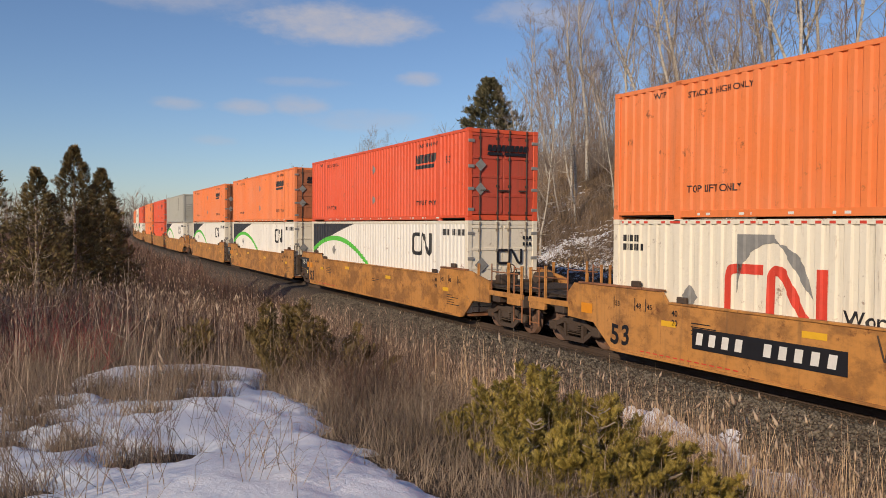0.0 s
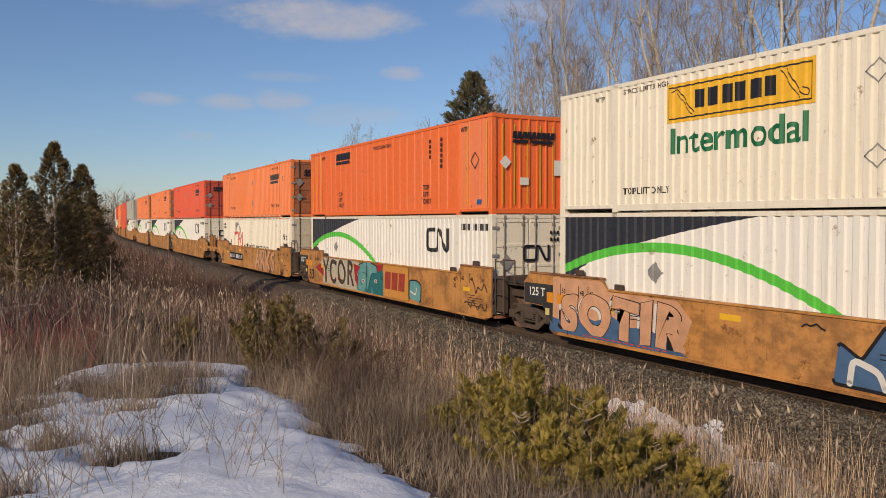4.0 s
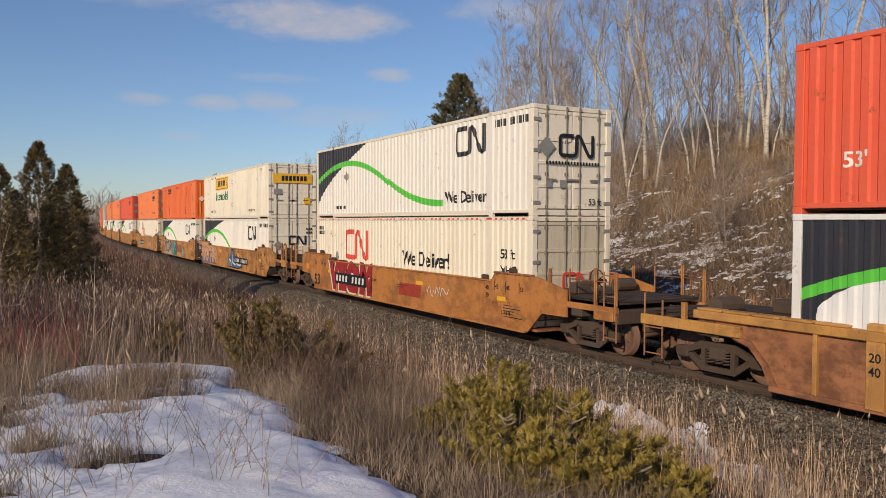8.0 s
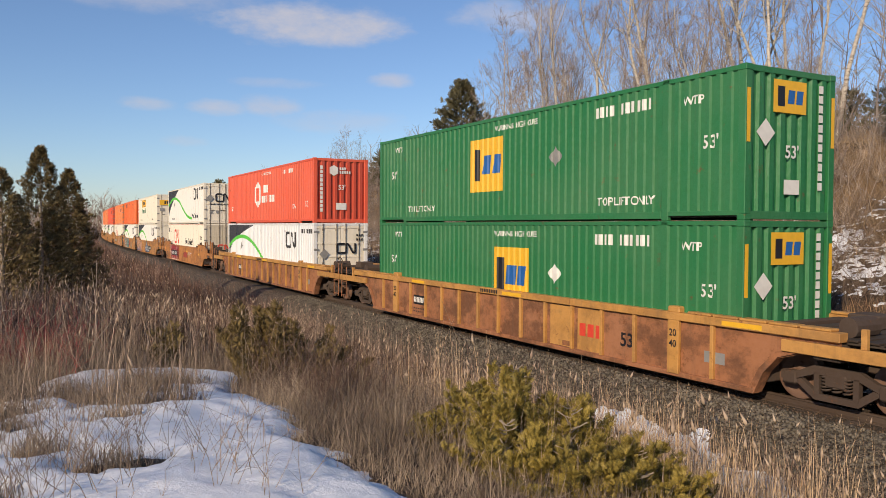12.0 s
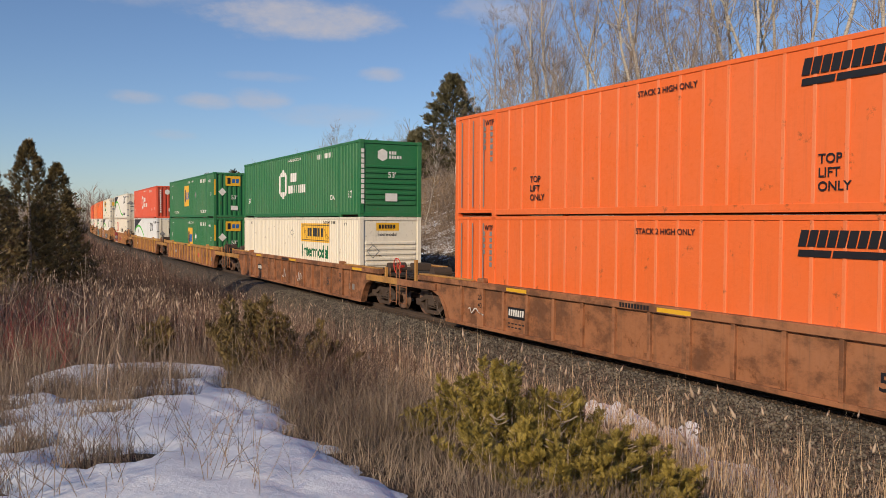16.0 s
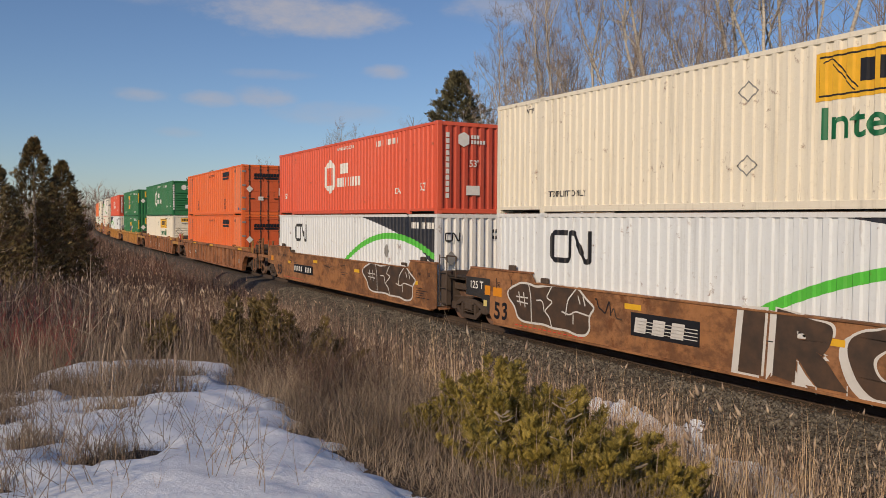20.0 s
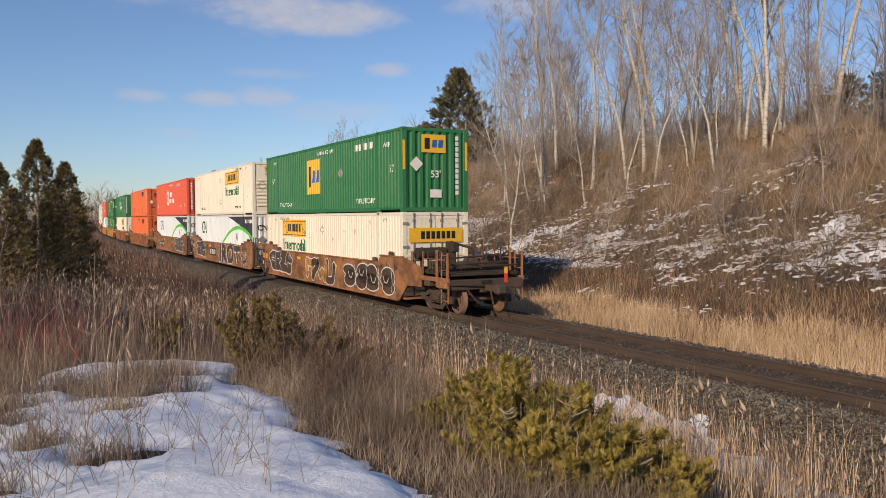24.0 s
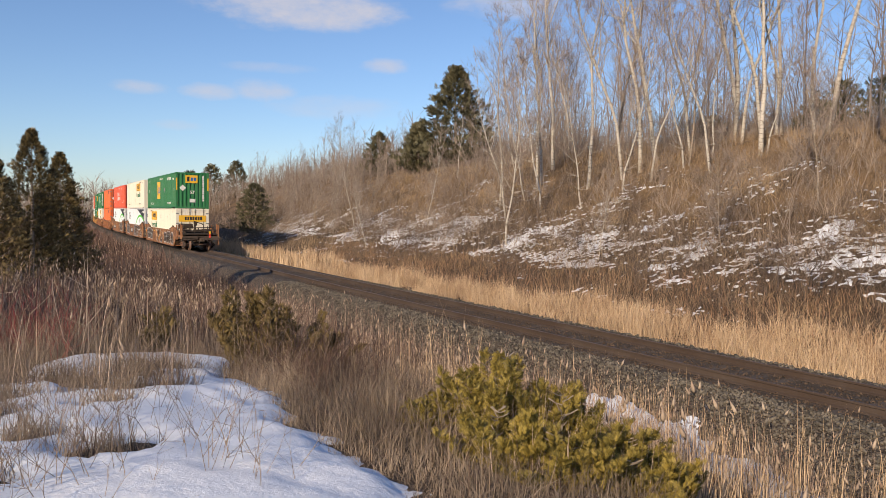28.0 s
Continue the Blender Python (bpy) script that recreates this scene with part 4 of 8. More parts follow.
def plate_green(label, low):
    """Green container with a yellow square plate."""
    c = container(label, GREEN, "corr", "ribs", GREEN, GREEN, 0.27)
    w = 1.72
    p, z = (6.35, 0.85) if not low else (7.6, 0.7)
    mark(c, [rect(0, 0, w, 1.5)], YELLOW_MARK, on_side(p, z), label="yellow square plate")
    mark(c, [rect(0.2, 0.32, 0.32, 0.9)], BLACK, on_side(p, z, 0.008), label="tall black block")
    for a, b in ((0.64, 0.42), (1.18, 0.34)):
        mark(c, [rect(a, 0.5, b, 0.52, 0.12)], BLUE_MARK, on_side(p, z, 0.008), label="slanted blue block")
    mark(c, words("WARNING HIGH CUBE", 0.2), WHITE_MARK, on_side(7.6, 2.5))
    mark(c, words("WTP", 0.24), WHITE_MARK, on_side(1.3, 2.4))
    mark(c, words("WTP", 0.24), WHITE_MARK, on_side(14.6, 2.3))
    mark(c, words("53'", 0.36), WHITE_MARK, on_side(1.0, 1.5))
    mark(c, words("53'", 0.36), WHITE_MARK, on_side(15.1, 1.4))
    mark(c, words("TOP LIFT ONLY", 0.26), WHITE_MARK, on_side(2.3, 0.35))
    mark(c, words("TOP LIFT ONLY", 0.26), WHITE_MARK, on_side(12.0, 0.35))
    code_bars(c, WHITE_MARK, 11.9, 2.35, 11, 0.24, 0.17)
    mark(c, diamond(0.26), WHITE_MARK if low else GREY_MARK, on_side(10.4, 1.6), label="diamond placard")
    mark(c, [rect(0, 0, 0.95, 0.62)], YELLOW_MARK, on_rear(-0.55, 2.05, 0.004), label="yellow square plate")
    mark(c, [rect(0.12, 0.12, 0.2, 0.38)], BLACK, on_rear(-0.55, 2.05, 0.008))
    for a in (0.4, 0.64):
        mark(c, [rect(a, 0.18, 0.19, 0.26, 0.12)], BLUE_MARK, on_rear(-0.55, 2.05, 0.008))
    mark(c, diamond(0.26), WHITE_MARK, on_rear(-0.75, 1.65, 0.004), label="white diamond placard")
    mark(c, words("53'", 0.34), WHITE_MARK, on_rear(-0.2, 1.2, 0.004))
    mark(c, [rect(0, 0, 0.45, 0.28)], WHITE_MARK, on_rear(-0.22, 0.5, 0.004))
    mark(c, [rect(0, -i * 0.19, 0.13, 0.15) for i in range(11)], WHITE_MARK, on_rear(0.78, 2.5, 0.004))
    for x in (-1.27, 1.17):
        mark(c, [rect(0, 0, 0.1, 1.0)], YELLOW_MARK, on_rear(x, 1.45, 0.004))
    return c


def plain_grey(label):
    c = container(label, GREY, "corr", "bars", GREY, GREY)
    mark(c, [rect(0, -i * 0.22, 0.2, 0.16) for i in range(6)], BLACK, on_side(12.0, 2.4))
    return c


# ---------------------------------------------------------------- well cars
WHEEL_R = 0.44
SIDE_X = 1.42                                       # half width over the car's sides


def P(p):
    """Local y of a point p metres behind the front end of the lower container."""
    return HALF_L - p


def wheel_mesh():
    g = Geo()
    for sx in (-1, 1):
        prof = [(0.045, 0.0), (0.06, 0.08), (0.05, 0.10), (0.02, 0.14), (0.012, 0.30), (0.05, 0.345), (0.055, 0.36), (0.062, WHEEL_R - 0.012), (0.055, WHEEL_R),
                (-0.045, WHEEL_R + 0.004), (-0.055, WHEEL_R + 0.028), (-0.075, WHEEL_R + 0.026), (-0.08, 0.36), (-0.03, 0.33), (-0.03, 0.14), (-0.08, 0.1), (-0.08, 0.0)]
        g.lathe([(sx * a, r) for a, r in prof], sx * 0.754, 0, 0, 24)
        for k in range(6):
            t = 2 * math.pi * k / 6
            y, z = 0.2 * math.cos(t), 0.2 * math.sin(t)
            g.box(sx * 0.754 + sx * 0.012 - 0.012, sx * 0.754 + sx * 0.012 + 0.012, y - 0.03, y + 0.03, z - 0.03, z + 0.03)
        g.lathe([(sx * 0.0, 0.085), (sx * 0.16, 0.085), (sx * 0.17, 0.0)], sx * 0.88, 0, 0, 10)
    g.rod((-0.75, 0, 0), (0.75, 0, 0), 0.08, 12)
    return g.mesh("wheelset", True)


def side_frame_mesh(sx):
    """Cast side frame of a truck: an arch with two openings, held by the axle boxes."""
    g = Geo()
    x0, x1 = sorted((sx * 0.98, sx * 1.09))
    z = RAIL + WHEEL_R
    top = [(-1.06, z - 0.06), (-1.06, z + 0.09), (-0.72, z + 0.12), (-0.42, z + 0.26), (0.42, z + 0.26), (0.72, z + 0.12), (1.06, z + 0.09), (1.06, z - 0.06),
           (0.80, z - 0.05), (0.70, z + 0.0), (0.40, z + 0.11), (-0.40, z + 0.11), (-0.70, z + 0.0), (-0.80, z - 0.05)]
    g.prism(top, x0, x1, "x")
    low = [(-0.80, z - 0.05), (-0.66, z + 0.0), (-0.34, z - 0.22), (0.34, z - 0.22), (0.66, z + 0.0), (0.80, z - 0.05), (0.40, z - 0.33), (-0.40, z - 0.33)]
    g.prism(low, x0 + 0.01, x1 - 0.01, "x")
    for y in (-0.36, 0.36):
        g.box(x0, x1, y - 0.05, y + 0.05, z - 0.24, z + 0.14)
    for y in (-0.89, 0.89):
        g.box(x0 - 0.02, x1 + 0.04, y - 0.14, y + 0.14, z - 0.13, z + 0.10, 0.03)
    return g.mesh("side_frame")


def spring_mesh():
    """One coil spring, a single wound wire."""
    g = Geo()
    n, sides = 45, 4
    for i in range(n + 1):
        a = i / n * 5 * 2 * math.pi
        for j in range(sides):
            b = 2 * math.pi * j / sides
            r = 0.075 + 0.017 * math.cos(b)
            g.v.append((r * math.cos(a), r * math.sin(a), -0.16 + 0.28 * i / n + 0.017 * math.sin(b)))
        if i:
            k = len(g.v) - 2 * sides
            g.f += [(k + j, k + (j + 1) % sides, k + sides + (j + 1) % sides, k + sides + j) for j in range(sides)]
    return g.mesh("spring")


def truck(car, y):
    """A four-wheeled truck as parts of its car."""
    t = part("truck", cached("truck_bolster", lambda: Geo().box(-1.12, 1.12, -0.2, 0.2, RAIL + WHEEL_R - 0.08, RAIL + WHEEL_R + 0.16, 0.03)
             .box(-0.3, 0.3, -0.3, 0.3, RAIL + WHEEL_R + 0.16, RAIL + WHEEL_R + 0.24).rod((-0.7, -0.5, RAIL + 0.4), (0.7, -0.5, RAIL + 0.4), 0.05)
             .rod((-0.7, 0.5, RAIL + 0.4), (0.7, 0.5, RAIL + 0.4), 0.05).mesh("truck")), IRON, car, "dark cast steel wheel truck", pose(0, y, 0))
    for sx in (-1, 1):
        part("side_frame", cached(("side_frame", sx), lambda: side_frame_mesh(sx)), IRON, t)
        for sy in (-0.2, 0.0, 0.2):
            part("spring", cached("spring", spring_mesh), IRON, t, "", pose(sx * 1.035, sy, RAIL + WHEEL_R))
    axles = []
    for a in (-0.89, 0.89):
        axles.append(part("wheelset", cached("wheelset", wheel_mesh), WHEEL, t, "", pose(0, a, RAIL + WHEEL_R)))
    return axles


def ladder(g, x, y, z0, z1, w=0.38, axis="y"):
    """Grab-iron ladder in the plane of the car's side."""
    for d in (-w / 2, w / 2):
        g.rod((x, y + d, z0), (x, y + d, z1), 0.02, 6)
    n = max(2, int((z1 - z0) / 0.33))
    for i in range(n):
        z = z0 + 0.08 + i * (z1 - z0 - 0.16) / (n - 1)
        g.rod((x, y - w / 2, z), (x, y + w / 2, z), 0.016, 6)
    return g


def brake_wheel(car, x, y, z, mat=IRON):
    g = Geo().ring((x, y, z), (1, 0, 0.1), 0.28, 0.018, 20)
    for k in range(5):
        t = 2 * math.pi * k / 5
        g.rod((x, y, z), (x, y + 0.27 * math.cos(t), z + 0.27 * math.sin(t)), 0.014, 5)
    g.rod((x - 0.04, y, z), (x + 0.25, y, z), 0.05, 8)
    return part("brake_wheel", g, mat, car, "round spoked hand-brake wheel")


def coupler(car, p, way):
    y = P(p)
    g = Geo().box(-0.09, 0.09, min(y, y + way * 0.75), max(y, y + way * 0.75), 0.78, 0.97, 0.02)
    g.box(-0.17, 0.17, y + way * 0.75 - 0.16, y + way * 0.75 + 0.12, 0.72, 1.02, 0.05)
    g.rod((-0.17, y + way * 0.5, 0.8), (-0.3, y + way * 0.85, 0.42), 0.025, 6)
    part("coupler", g, IRON, car, "dark steel coupler")


def smooth_side(sx, front, rear):
    """Outline of a smooth car side with raised wings at its ends; it leaves room for the trucks."""
    a, b = (-1.38 if front == "a" else -1.55), (16.32 if rear == "a" else 17.75)
    lo, mid, hi = 0.27, 1.46, 1.70
    pts = []
    if front == "a":
        pts += [(a, 0.92), (a, mid)]
    else:
        pts += [(a, 0.85), (a, mid)]
    pts += [(a + 0.25, hi), (1.75, hi), (1.95, mid), (14.35, mid), (14.55, hi), (min(b, 16.6), hi), (b, mid)]
    if rear == "a":
        pts += [(b, lo + 0.05), (b - 0.15, lo)]
    else:
        pts += [(b, 0.82), (16.75, 0.80), (16.15, lo)]
    pts += [(0.1, lo), (-0.55, 0.80 if front == "c" else 0.88)]
    g = Geo().prism([(P(p), z) for p, z in pts], *sorted((sx * SIDE_X, sx * (SIDE_X - 0.05))), "x")
    return g.mesh("side_wall")


def smooth_car(label, front, rear, body=None):
    """A smooth-sided well car; its ends rest on trucks of their own (c) or on one shared with the next unit (a)."""
    body = body or CAR_TAN
    c = thing("well_car", label, "railway car", GROUP_CAR)
    axles = []
    for sx in (-1, 1):
        s = part("side_wall", cached(("smooth", sx, front, rear), lambda: smooth_side(sx, front, rear)), body, c)
        x0, x1 = sorted((sx * (SIDE_X + 0.03), sx * (SIDE_X - 0.12)))
        part("top_flange", cached(("flange", sx), lambda: Geo().box(x0, x1, P(14.35), P(1.95), 1.46, 1.50, 0.006).mesh("top_flange")), body, s)
        for a, b in ((-1.1, 1.75), (14.55, 16.3)):
            part("wing_flange", cached(("wing", sx, a), lambda: Geo().box(x0, x1, P(b), P(a), 1.70, 1.745, 0.006).mesh("wing_flange")), CAR_RUST, s)
        part("bottom_sill", cached(("bottom", sx), lambda: Geo().box(x0, x1, P(16.0), P(0.1), 0.22, 0.275, 0.006).mesh("bottom_sill")), body, s)
        for k, p in enumerate((0.9, 2.3, 14.0, 15.4)):
            part("guide", cached(("guide", sx), lambda: Geo().box(*sorted((sx * 1.33, sx * 1.43)), -0.13, 0.13, 0.0, 0.14, 0.02).mesh("guide")), IRON, s,
                 m=pose(0, P(p), 1.74 if k in (0, 3) else 1.49))
    part("well_floor", cached("well_floor", lambda: floor_mesh()), CAR_RUST, c)
    # ends
    for end, way, edge in (("front", 1, -1), ("rear", -1, 17.15)):
        kind = front if end == "front" else rear
        p0 = -0.25 if end == "front" else 16.4
        q = (lambda d: p0 - d) if end == "front" else (lambda d: p0 + d)
        if kind == "c":
            far = 3.1
            g = Geo()
            y0, y1 = sorted((P(q(0.0)), P(q(far))))
            g.box(-0.22, 0.22, y0, y1, 0.72, 1.12, 0.02)
            g.box(-1.3, 1.3, *sorted((P(q(0.1)), P(q(0.5)))), 0.75, 1.40, 0.02)
            g.box(-1.4, 1.4, *sorted((P(q(1.5)), P(q(1.9)))), 0.88, 1.12, 0.02)
            g.box(-1.35, 1.35, *sorted((P(q(far - 0.22)), P(q(far)))), 0.82, 1.14, 0.02)
            part("end_frame", g, IRON, c, "sooty end underframe")
            plat = part("platform", Geo().box(-1.22, 1.22, *sorted((P(q(0.5)), P(q(3.0)))), 1.25, 1.298, 0.006), SHADED_SOOT, c, "dark end platform")
            for k in range(7):
                part("slat", cached("slat", lambda: Geo().box(-1.25, 1.25, -0.14, 0.14, 0.0, 0.03, 0.004).mesh("slat")), SHADED_SOOT, plat, m=pose(0, P(q(0.69 + k * 0.36)), 1.302))
            for x in (-1.36, 1.36):
                g = ladder(Geo(), x, P(q(far - 0.25)), 0.42, 1.98, 0.42)
                g.rod((x, P(q(1.4)), 1.98), (x, P(q(1.4)), 1.1), 0.02, 6).rod((x, P(q(1.4)), 1.75), (x, P(q(far - 0.25)), 1.75), 0.018, 6)
                part("ladder", g, CAR_RUST, c)
                g = Geo().box(x - 0.05, x + 0.05, *sorted((P(q(0.5)), P(q(far)))), 1.06, 1.2, 0.01)
                part("side_step", g, body, c)
                for d, z1 in ((0.62, 1.95), (far - 0.75, 2.05), (far - 0.06, 1.98)):
                    y = P(q(d))
                    part("end_post", Geo().box(x - 0.045, x + 0.045, y - 0.02, y + 0.02, 0.9, z1, 0.006).rod((x, y - 0.035, z1 - 0.75), (x, y - 0.035, z1 - 0.02), 0.012, 5), body, c)
                part("sill_box", Geo().box(x - 0.055, x + 0.055, *sorted((P(q(far - 0.75)), P(q(far - 0.1)))), 0.88, 1.10, 0.012), body, c)
            part("air_tank", Geo().rod((0.5, P(q(0.9)), 1.5), (1.05, P(q(0.9)), 1.5), 0.17, 12), IRON, c)
            part("valve_box", Geo().box(-0.9, -0.3, *sorted((P(q(0.8)), P(q(1.15)))), 1.33, 1.62, 0.03), IRON, c)
            axles += truck(c, P(q(1.75) if end == "rear" else q(1.5)))
            coupler(c, q(far), way)
            if end == "rear":
                brake_wheel(c, -1.1, P(q(2.1)), 1.72)
        else:
            g = Geo().box(-1.3, 1.3, *sorted((P(q(0.0)), P(q(0.35)))), 0.45, 1.5, 0.02).box(-0.35, 0.35, *sorted((P(q(0.2)), P(q(1.5)))), 0.72, 1.05, 0.02)
            for x in (-0.9, 0.9):
                g.box(x - 0.08, x + 0.08, *sorted((P(q(0.2)), P(q(1.25)))), 0.95, 1.15, 0.02)
            part("end_frame", g, IRON, c, "sooty end underframe")
            plat = part("platform", Geo().box(-1.2, 1.2, *sorted((P(q(0.3)), P(q(1.35)))), 1.29, 1.355, 0.006), SHADED_SOOT, c, "dark end platform")
            for k in range(4):
                part("slat", cached("slat", lambda: Geo().box(-1.25, 1.25, -0.14, 0.14, 0.0, 0.03, 0.004).mesh("slat")), SHADED_SOOT, plat, m=pose(0, P(q(0.42 + k * 0.30)), 1.359))
            if end == "rear":
                axles += truck(c, P(17.75))
                g = ladder(Geo(), -1.38, P(16.72), 0.45, 2.0, 0.45)
                g.rod((-1.38, P(16.95), 1.98), (-1.38, P(17.5), 1.98), 0.02, 6).rod((-1.38, P(17.5), 1.98), (-1.38, P(17.5), 1.35), 0.02, 6)
                part("ladder", g, IRON, c)
                part("brake_pipe", Geo().rod((-0.6, P(17.2), 1.05), (0.9, P(17.6), 1.3), 0.04, 6), IRON, c)
                part("brake_hose", Geo().rod((-1.1, P(17.0), 0.75), (-0.9, P(18.2), 0.8), 0.03, 6), IRON, c)
                part("joint_box", Geo().box(-0.55, 0.55, P(18.1), P(17.4), 0.85, 1.2, 0.04), IRON, c)
            else:
                mark(c, [[(-1.36, 0.93), (-0.56, 0.9), (-0.12, 0.48), (-0.1, 1.45), (-1.36, 1.45)]], LOAD_BLACK, on_side(0, 0, 0.006, SIDE_X), "load_plate", "black load limit panel")
                mark(c, words("125 T", 0.3), WHITE_MARK, on_side(-1.15, 1.14, 0.012, SIDE_X))
                mark(c, [rect(0, 0, 0.28, 0.26)], ORANGE_MARK, on_side(-0.36, 1.0, 0.010, SIDE_X), label="orange reflective patch")
                mark(c, [rect(0, 0, 0.17, 0.17)], PALE_YELLOW, on_side(-0.42, 0.68, 0.010, SIDE_X), label="pale yellow sticker")
    car_marks(c, front)
    return c, axles


def car_marks(c, front):
    at = lambda p, z, l=0.006: on_side(p, z, l, SIDE_X)
    mark(c, fat_words("53", 0.62, 0.025), BLACK, at(0.08, 0.43))
    for p, t in ((0.25, "53"), (0.95, "48"), (1.3, "45"), (14.6, "45"), (15.15, "48"), (15.8, "53")):
        mark(c, words(t, 0.16), BLACK, at(p, 1.28))
        mark(c, [rect(-0.05, 0, 0.025, 0.28)], BLACK, at(p, 1.22))
    for p in (2.05, 14.1):
        mark(c, words("40", 0.17), BLACK, at(p, 1.22))
        mark(c, words("20", 0.17), BLACK, at(p, 1.02))
    for p, z, w in ((1.75, 0.98, 0.42), (5.2, 1.17, 0.5), (9.8, 1.05, 0.5), (14.7, 0.96, 0.42)):
        mark(c, [rect(0, 0, w, 0.12)], YELLOW_MARK, at(p, z), label="yellow reflective strip")
    mark(c, [rect(0, 0, 0.42, 0.24)], ORANGE_MARK, at(0.05 if front == "a" else -1.0, 1.0))
    rng = random.Random(3)
    for p0, z0, n in ((2.6, 1.12, 4), (8.4, 0.95, 2), (15.0, 0.85, 5)):
        mark(c, [rect(0, -i * 0.075, rng.uniform(0.4, 0.9), 0.02) for i in range(n)], BLACK, at(p0, z0), label="small illegible lettering")
    mark(c, [rect(0.5 + i * 0.2, 0.0, 0.13, 0.025) for i in range(14)], RED_MARK, at(0.6, 0.33))


def floor_mesh():
    g = Geo().box(-1.3, 1.3, P(16.4), P(-0.25), 0.28, 0.34)
    for p in (2, 5, 8, 11, 14):
        g.box(-1.36, 1.36, P(p + 0.15), P(p - 0.15), 0.24, 0.36)
    return g.mesh("well_floor")


def ribbed_car(label, panel, chord, swap=()):
    """A ribbed well car with deep top chords, bare panels between posts and arches over its trucks."""
    c = thing("well_car", label, "railway car", GROUP_CAR)
    axles = []
    for sx in (-1, 1):
        xa, xb = sx * (SIDE_X - 0.07), sx * (SIDE_X - 0.11)
        pts = [(-2.0, 0.98), (-2.0, 1.24), (18.15, 1.24), (18.15, 0.98), (17.4, 0.94), (16.95, 0.80), (16.65, 0.5), (16.45, 0.12), (-0.3, 0.12), (-0.5, 0.5), (-0.8, 0.80), (-1.25, 0.94)]
        s = part("side_wall", cached(("ribside", sx), lambda: Geo().prism([(P(p), z) for p, z in pts], *sorted((xa, xb)), "x").mesh("side_wall")), panel, c)
        part("top_chord", cached(("chord", sx), lambda: Geo().box(*sorted((sx * (SIDE_X + 0.03), sx * (SIDE_X - 0.2))), P(18.2), P(-2.05), 1.24, 1.40, 0.012).mesh("top_chord")), chord, s)
        part("bottom_chord", cached(("lowchord", sx), lambda: Geo().box(*sorted((sx * (SIDE_X - 0.01), sx * (SIDE_X - 0.2))), P(16.5), P(-0.35), 0.10, 0.2, 0.012).mesh("bottom_chord")), panel, s)
        for p in [0.55 + 1.07 * k for k in range(15)]:
            part("rib", cached(("rib", sx), lambda: Geo().box(*sorted((sx * (SIDE_X + 0.005), sx * (SIDE_X - 0.08))), -0.042, 0.042, 0.2, 1.24, 0.008).mesh("rib")),
                 chord, s, m=pose(0, P(p), 0))
        for p in (1.6, 14.55):
            part("post_plate", cached(("postplate", sx), lambda: Geo().box(*sorted((sx * (SIDE_X + 0.02), sx * (SIDE_X - 0.06))), -0.15, 0.15, 0.16, 1.26, 0.01)
                 .box(*sorted((sx * 1.2, sx * 1.44)), -0.16, 0.16, 1.38, 1.52, 0.03).mesh("post_plate")), chord, s, m=pose(0, P(p), 0))
        for p0, p1 in ((-2.0, 1.2), (14.9, 18.1)):
            for k in range(5):
                part("cover", cached(("cover", sx), lambda: Geo().box(*sorted((sx * (SIDE_X + 0.02), sx * (SIDE_X - 0.22))), -0.29, 0.29, 1.402, 1.45, 0.012).mesh("cover")), CAR_YELLOW, s,
                     m=pose(0, P(p0 + 0.32 + k * 0.63), 0))
        for n, p in enumerate((-0.15, 16.35)):
            sg = 1 if n == 0 else -1
            arch = [(P(p - sg * 0.15), 0.12), (P(p - sg * 0.35), 0.52), (P(p - sg * 0.65), 0.84), (P(p - sg * 1.1), 0.98), (P(p - sg * 1.1), 1.05), (P(p - sg * 0.6), 0.93), (P(p - sg * 0.25), 0.58), (P(p), 0.12)]
            part("wheel_arch", Geo().prism(arch, *sorted((sx * (SIDE_X - 0.02), sx * (SIDE_X - 0.25))), "x"), panel, s)
    part("well_floor", cached("well_floor", lambda: floor_mesh()), CAR_RUST, c)
    for end, way in (("front", 1), ("rear", -1)):
        q = (lambda d: -0.2 - d) if end == "front" else (lambda d: 16.35 + d)
        g = Geo().box(-0.25, 0.25, *sorted((P(q(0)), P(q(3.25)))), 0.7, 1.1, 0.02).box(-1.32, 1.32, *sorted((P(q(0.0)), P(q(0.25)))), 0.3, 1.36, 0.02)
        g.box(-1.36, 1.36, *sorted((P(q(1.3)), P(q(1.8)))), 0.9, 1.2, 0.02).box(-1.4, 1.4, *sorted((P(q(3.1)), P(q(3.28)))), 0.78, 1.06, 0.02)
        part("end_frame", g, IRON, c, "sooty end underframe")
        plat = part("platform", Geo().box(-1.2, 1.2, *sorted((P(q(0.26)), P(q(3.1)))), 1.2, 1.255, 0.006), SHADED_SOOT, c, "dark end platform")
        for k in range(8):
            part("slat", cached("slat", lambda: Geo().box(-1.25, 1.25, -0.14, 0.14, 0.0, 0.03, 0.004).mesh("slat")), SHADED_SOOT, plat, m=pose(0, P(q(0.45 + k * 0.36)), 1.259))
        for x in (-1.4, 1.4):
            part("side_step", Geo().box(x - 0.05, x + 0.05, *sorted((P(q(0.75)), P(q(3.28)))), 0.97, 1.18, 0.01), CAR_RUST if "brown ends" in swap else CAR_YELLOW, c)
            g = ladder(Geo(), x, P(q(2.95)), 0.30, 1.0, 0.5)
            g.rod((x, P(q(3.2)), 0.9), (x, P(q(3.2)), 1.62), 0.022, 6).rod((x, P(q(2.7)), 0.9), (x, P(q(2.7)), 1.5), 0.022, 6)
            part("ladder", g, CAR_RUST, c)
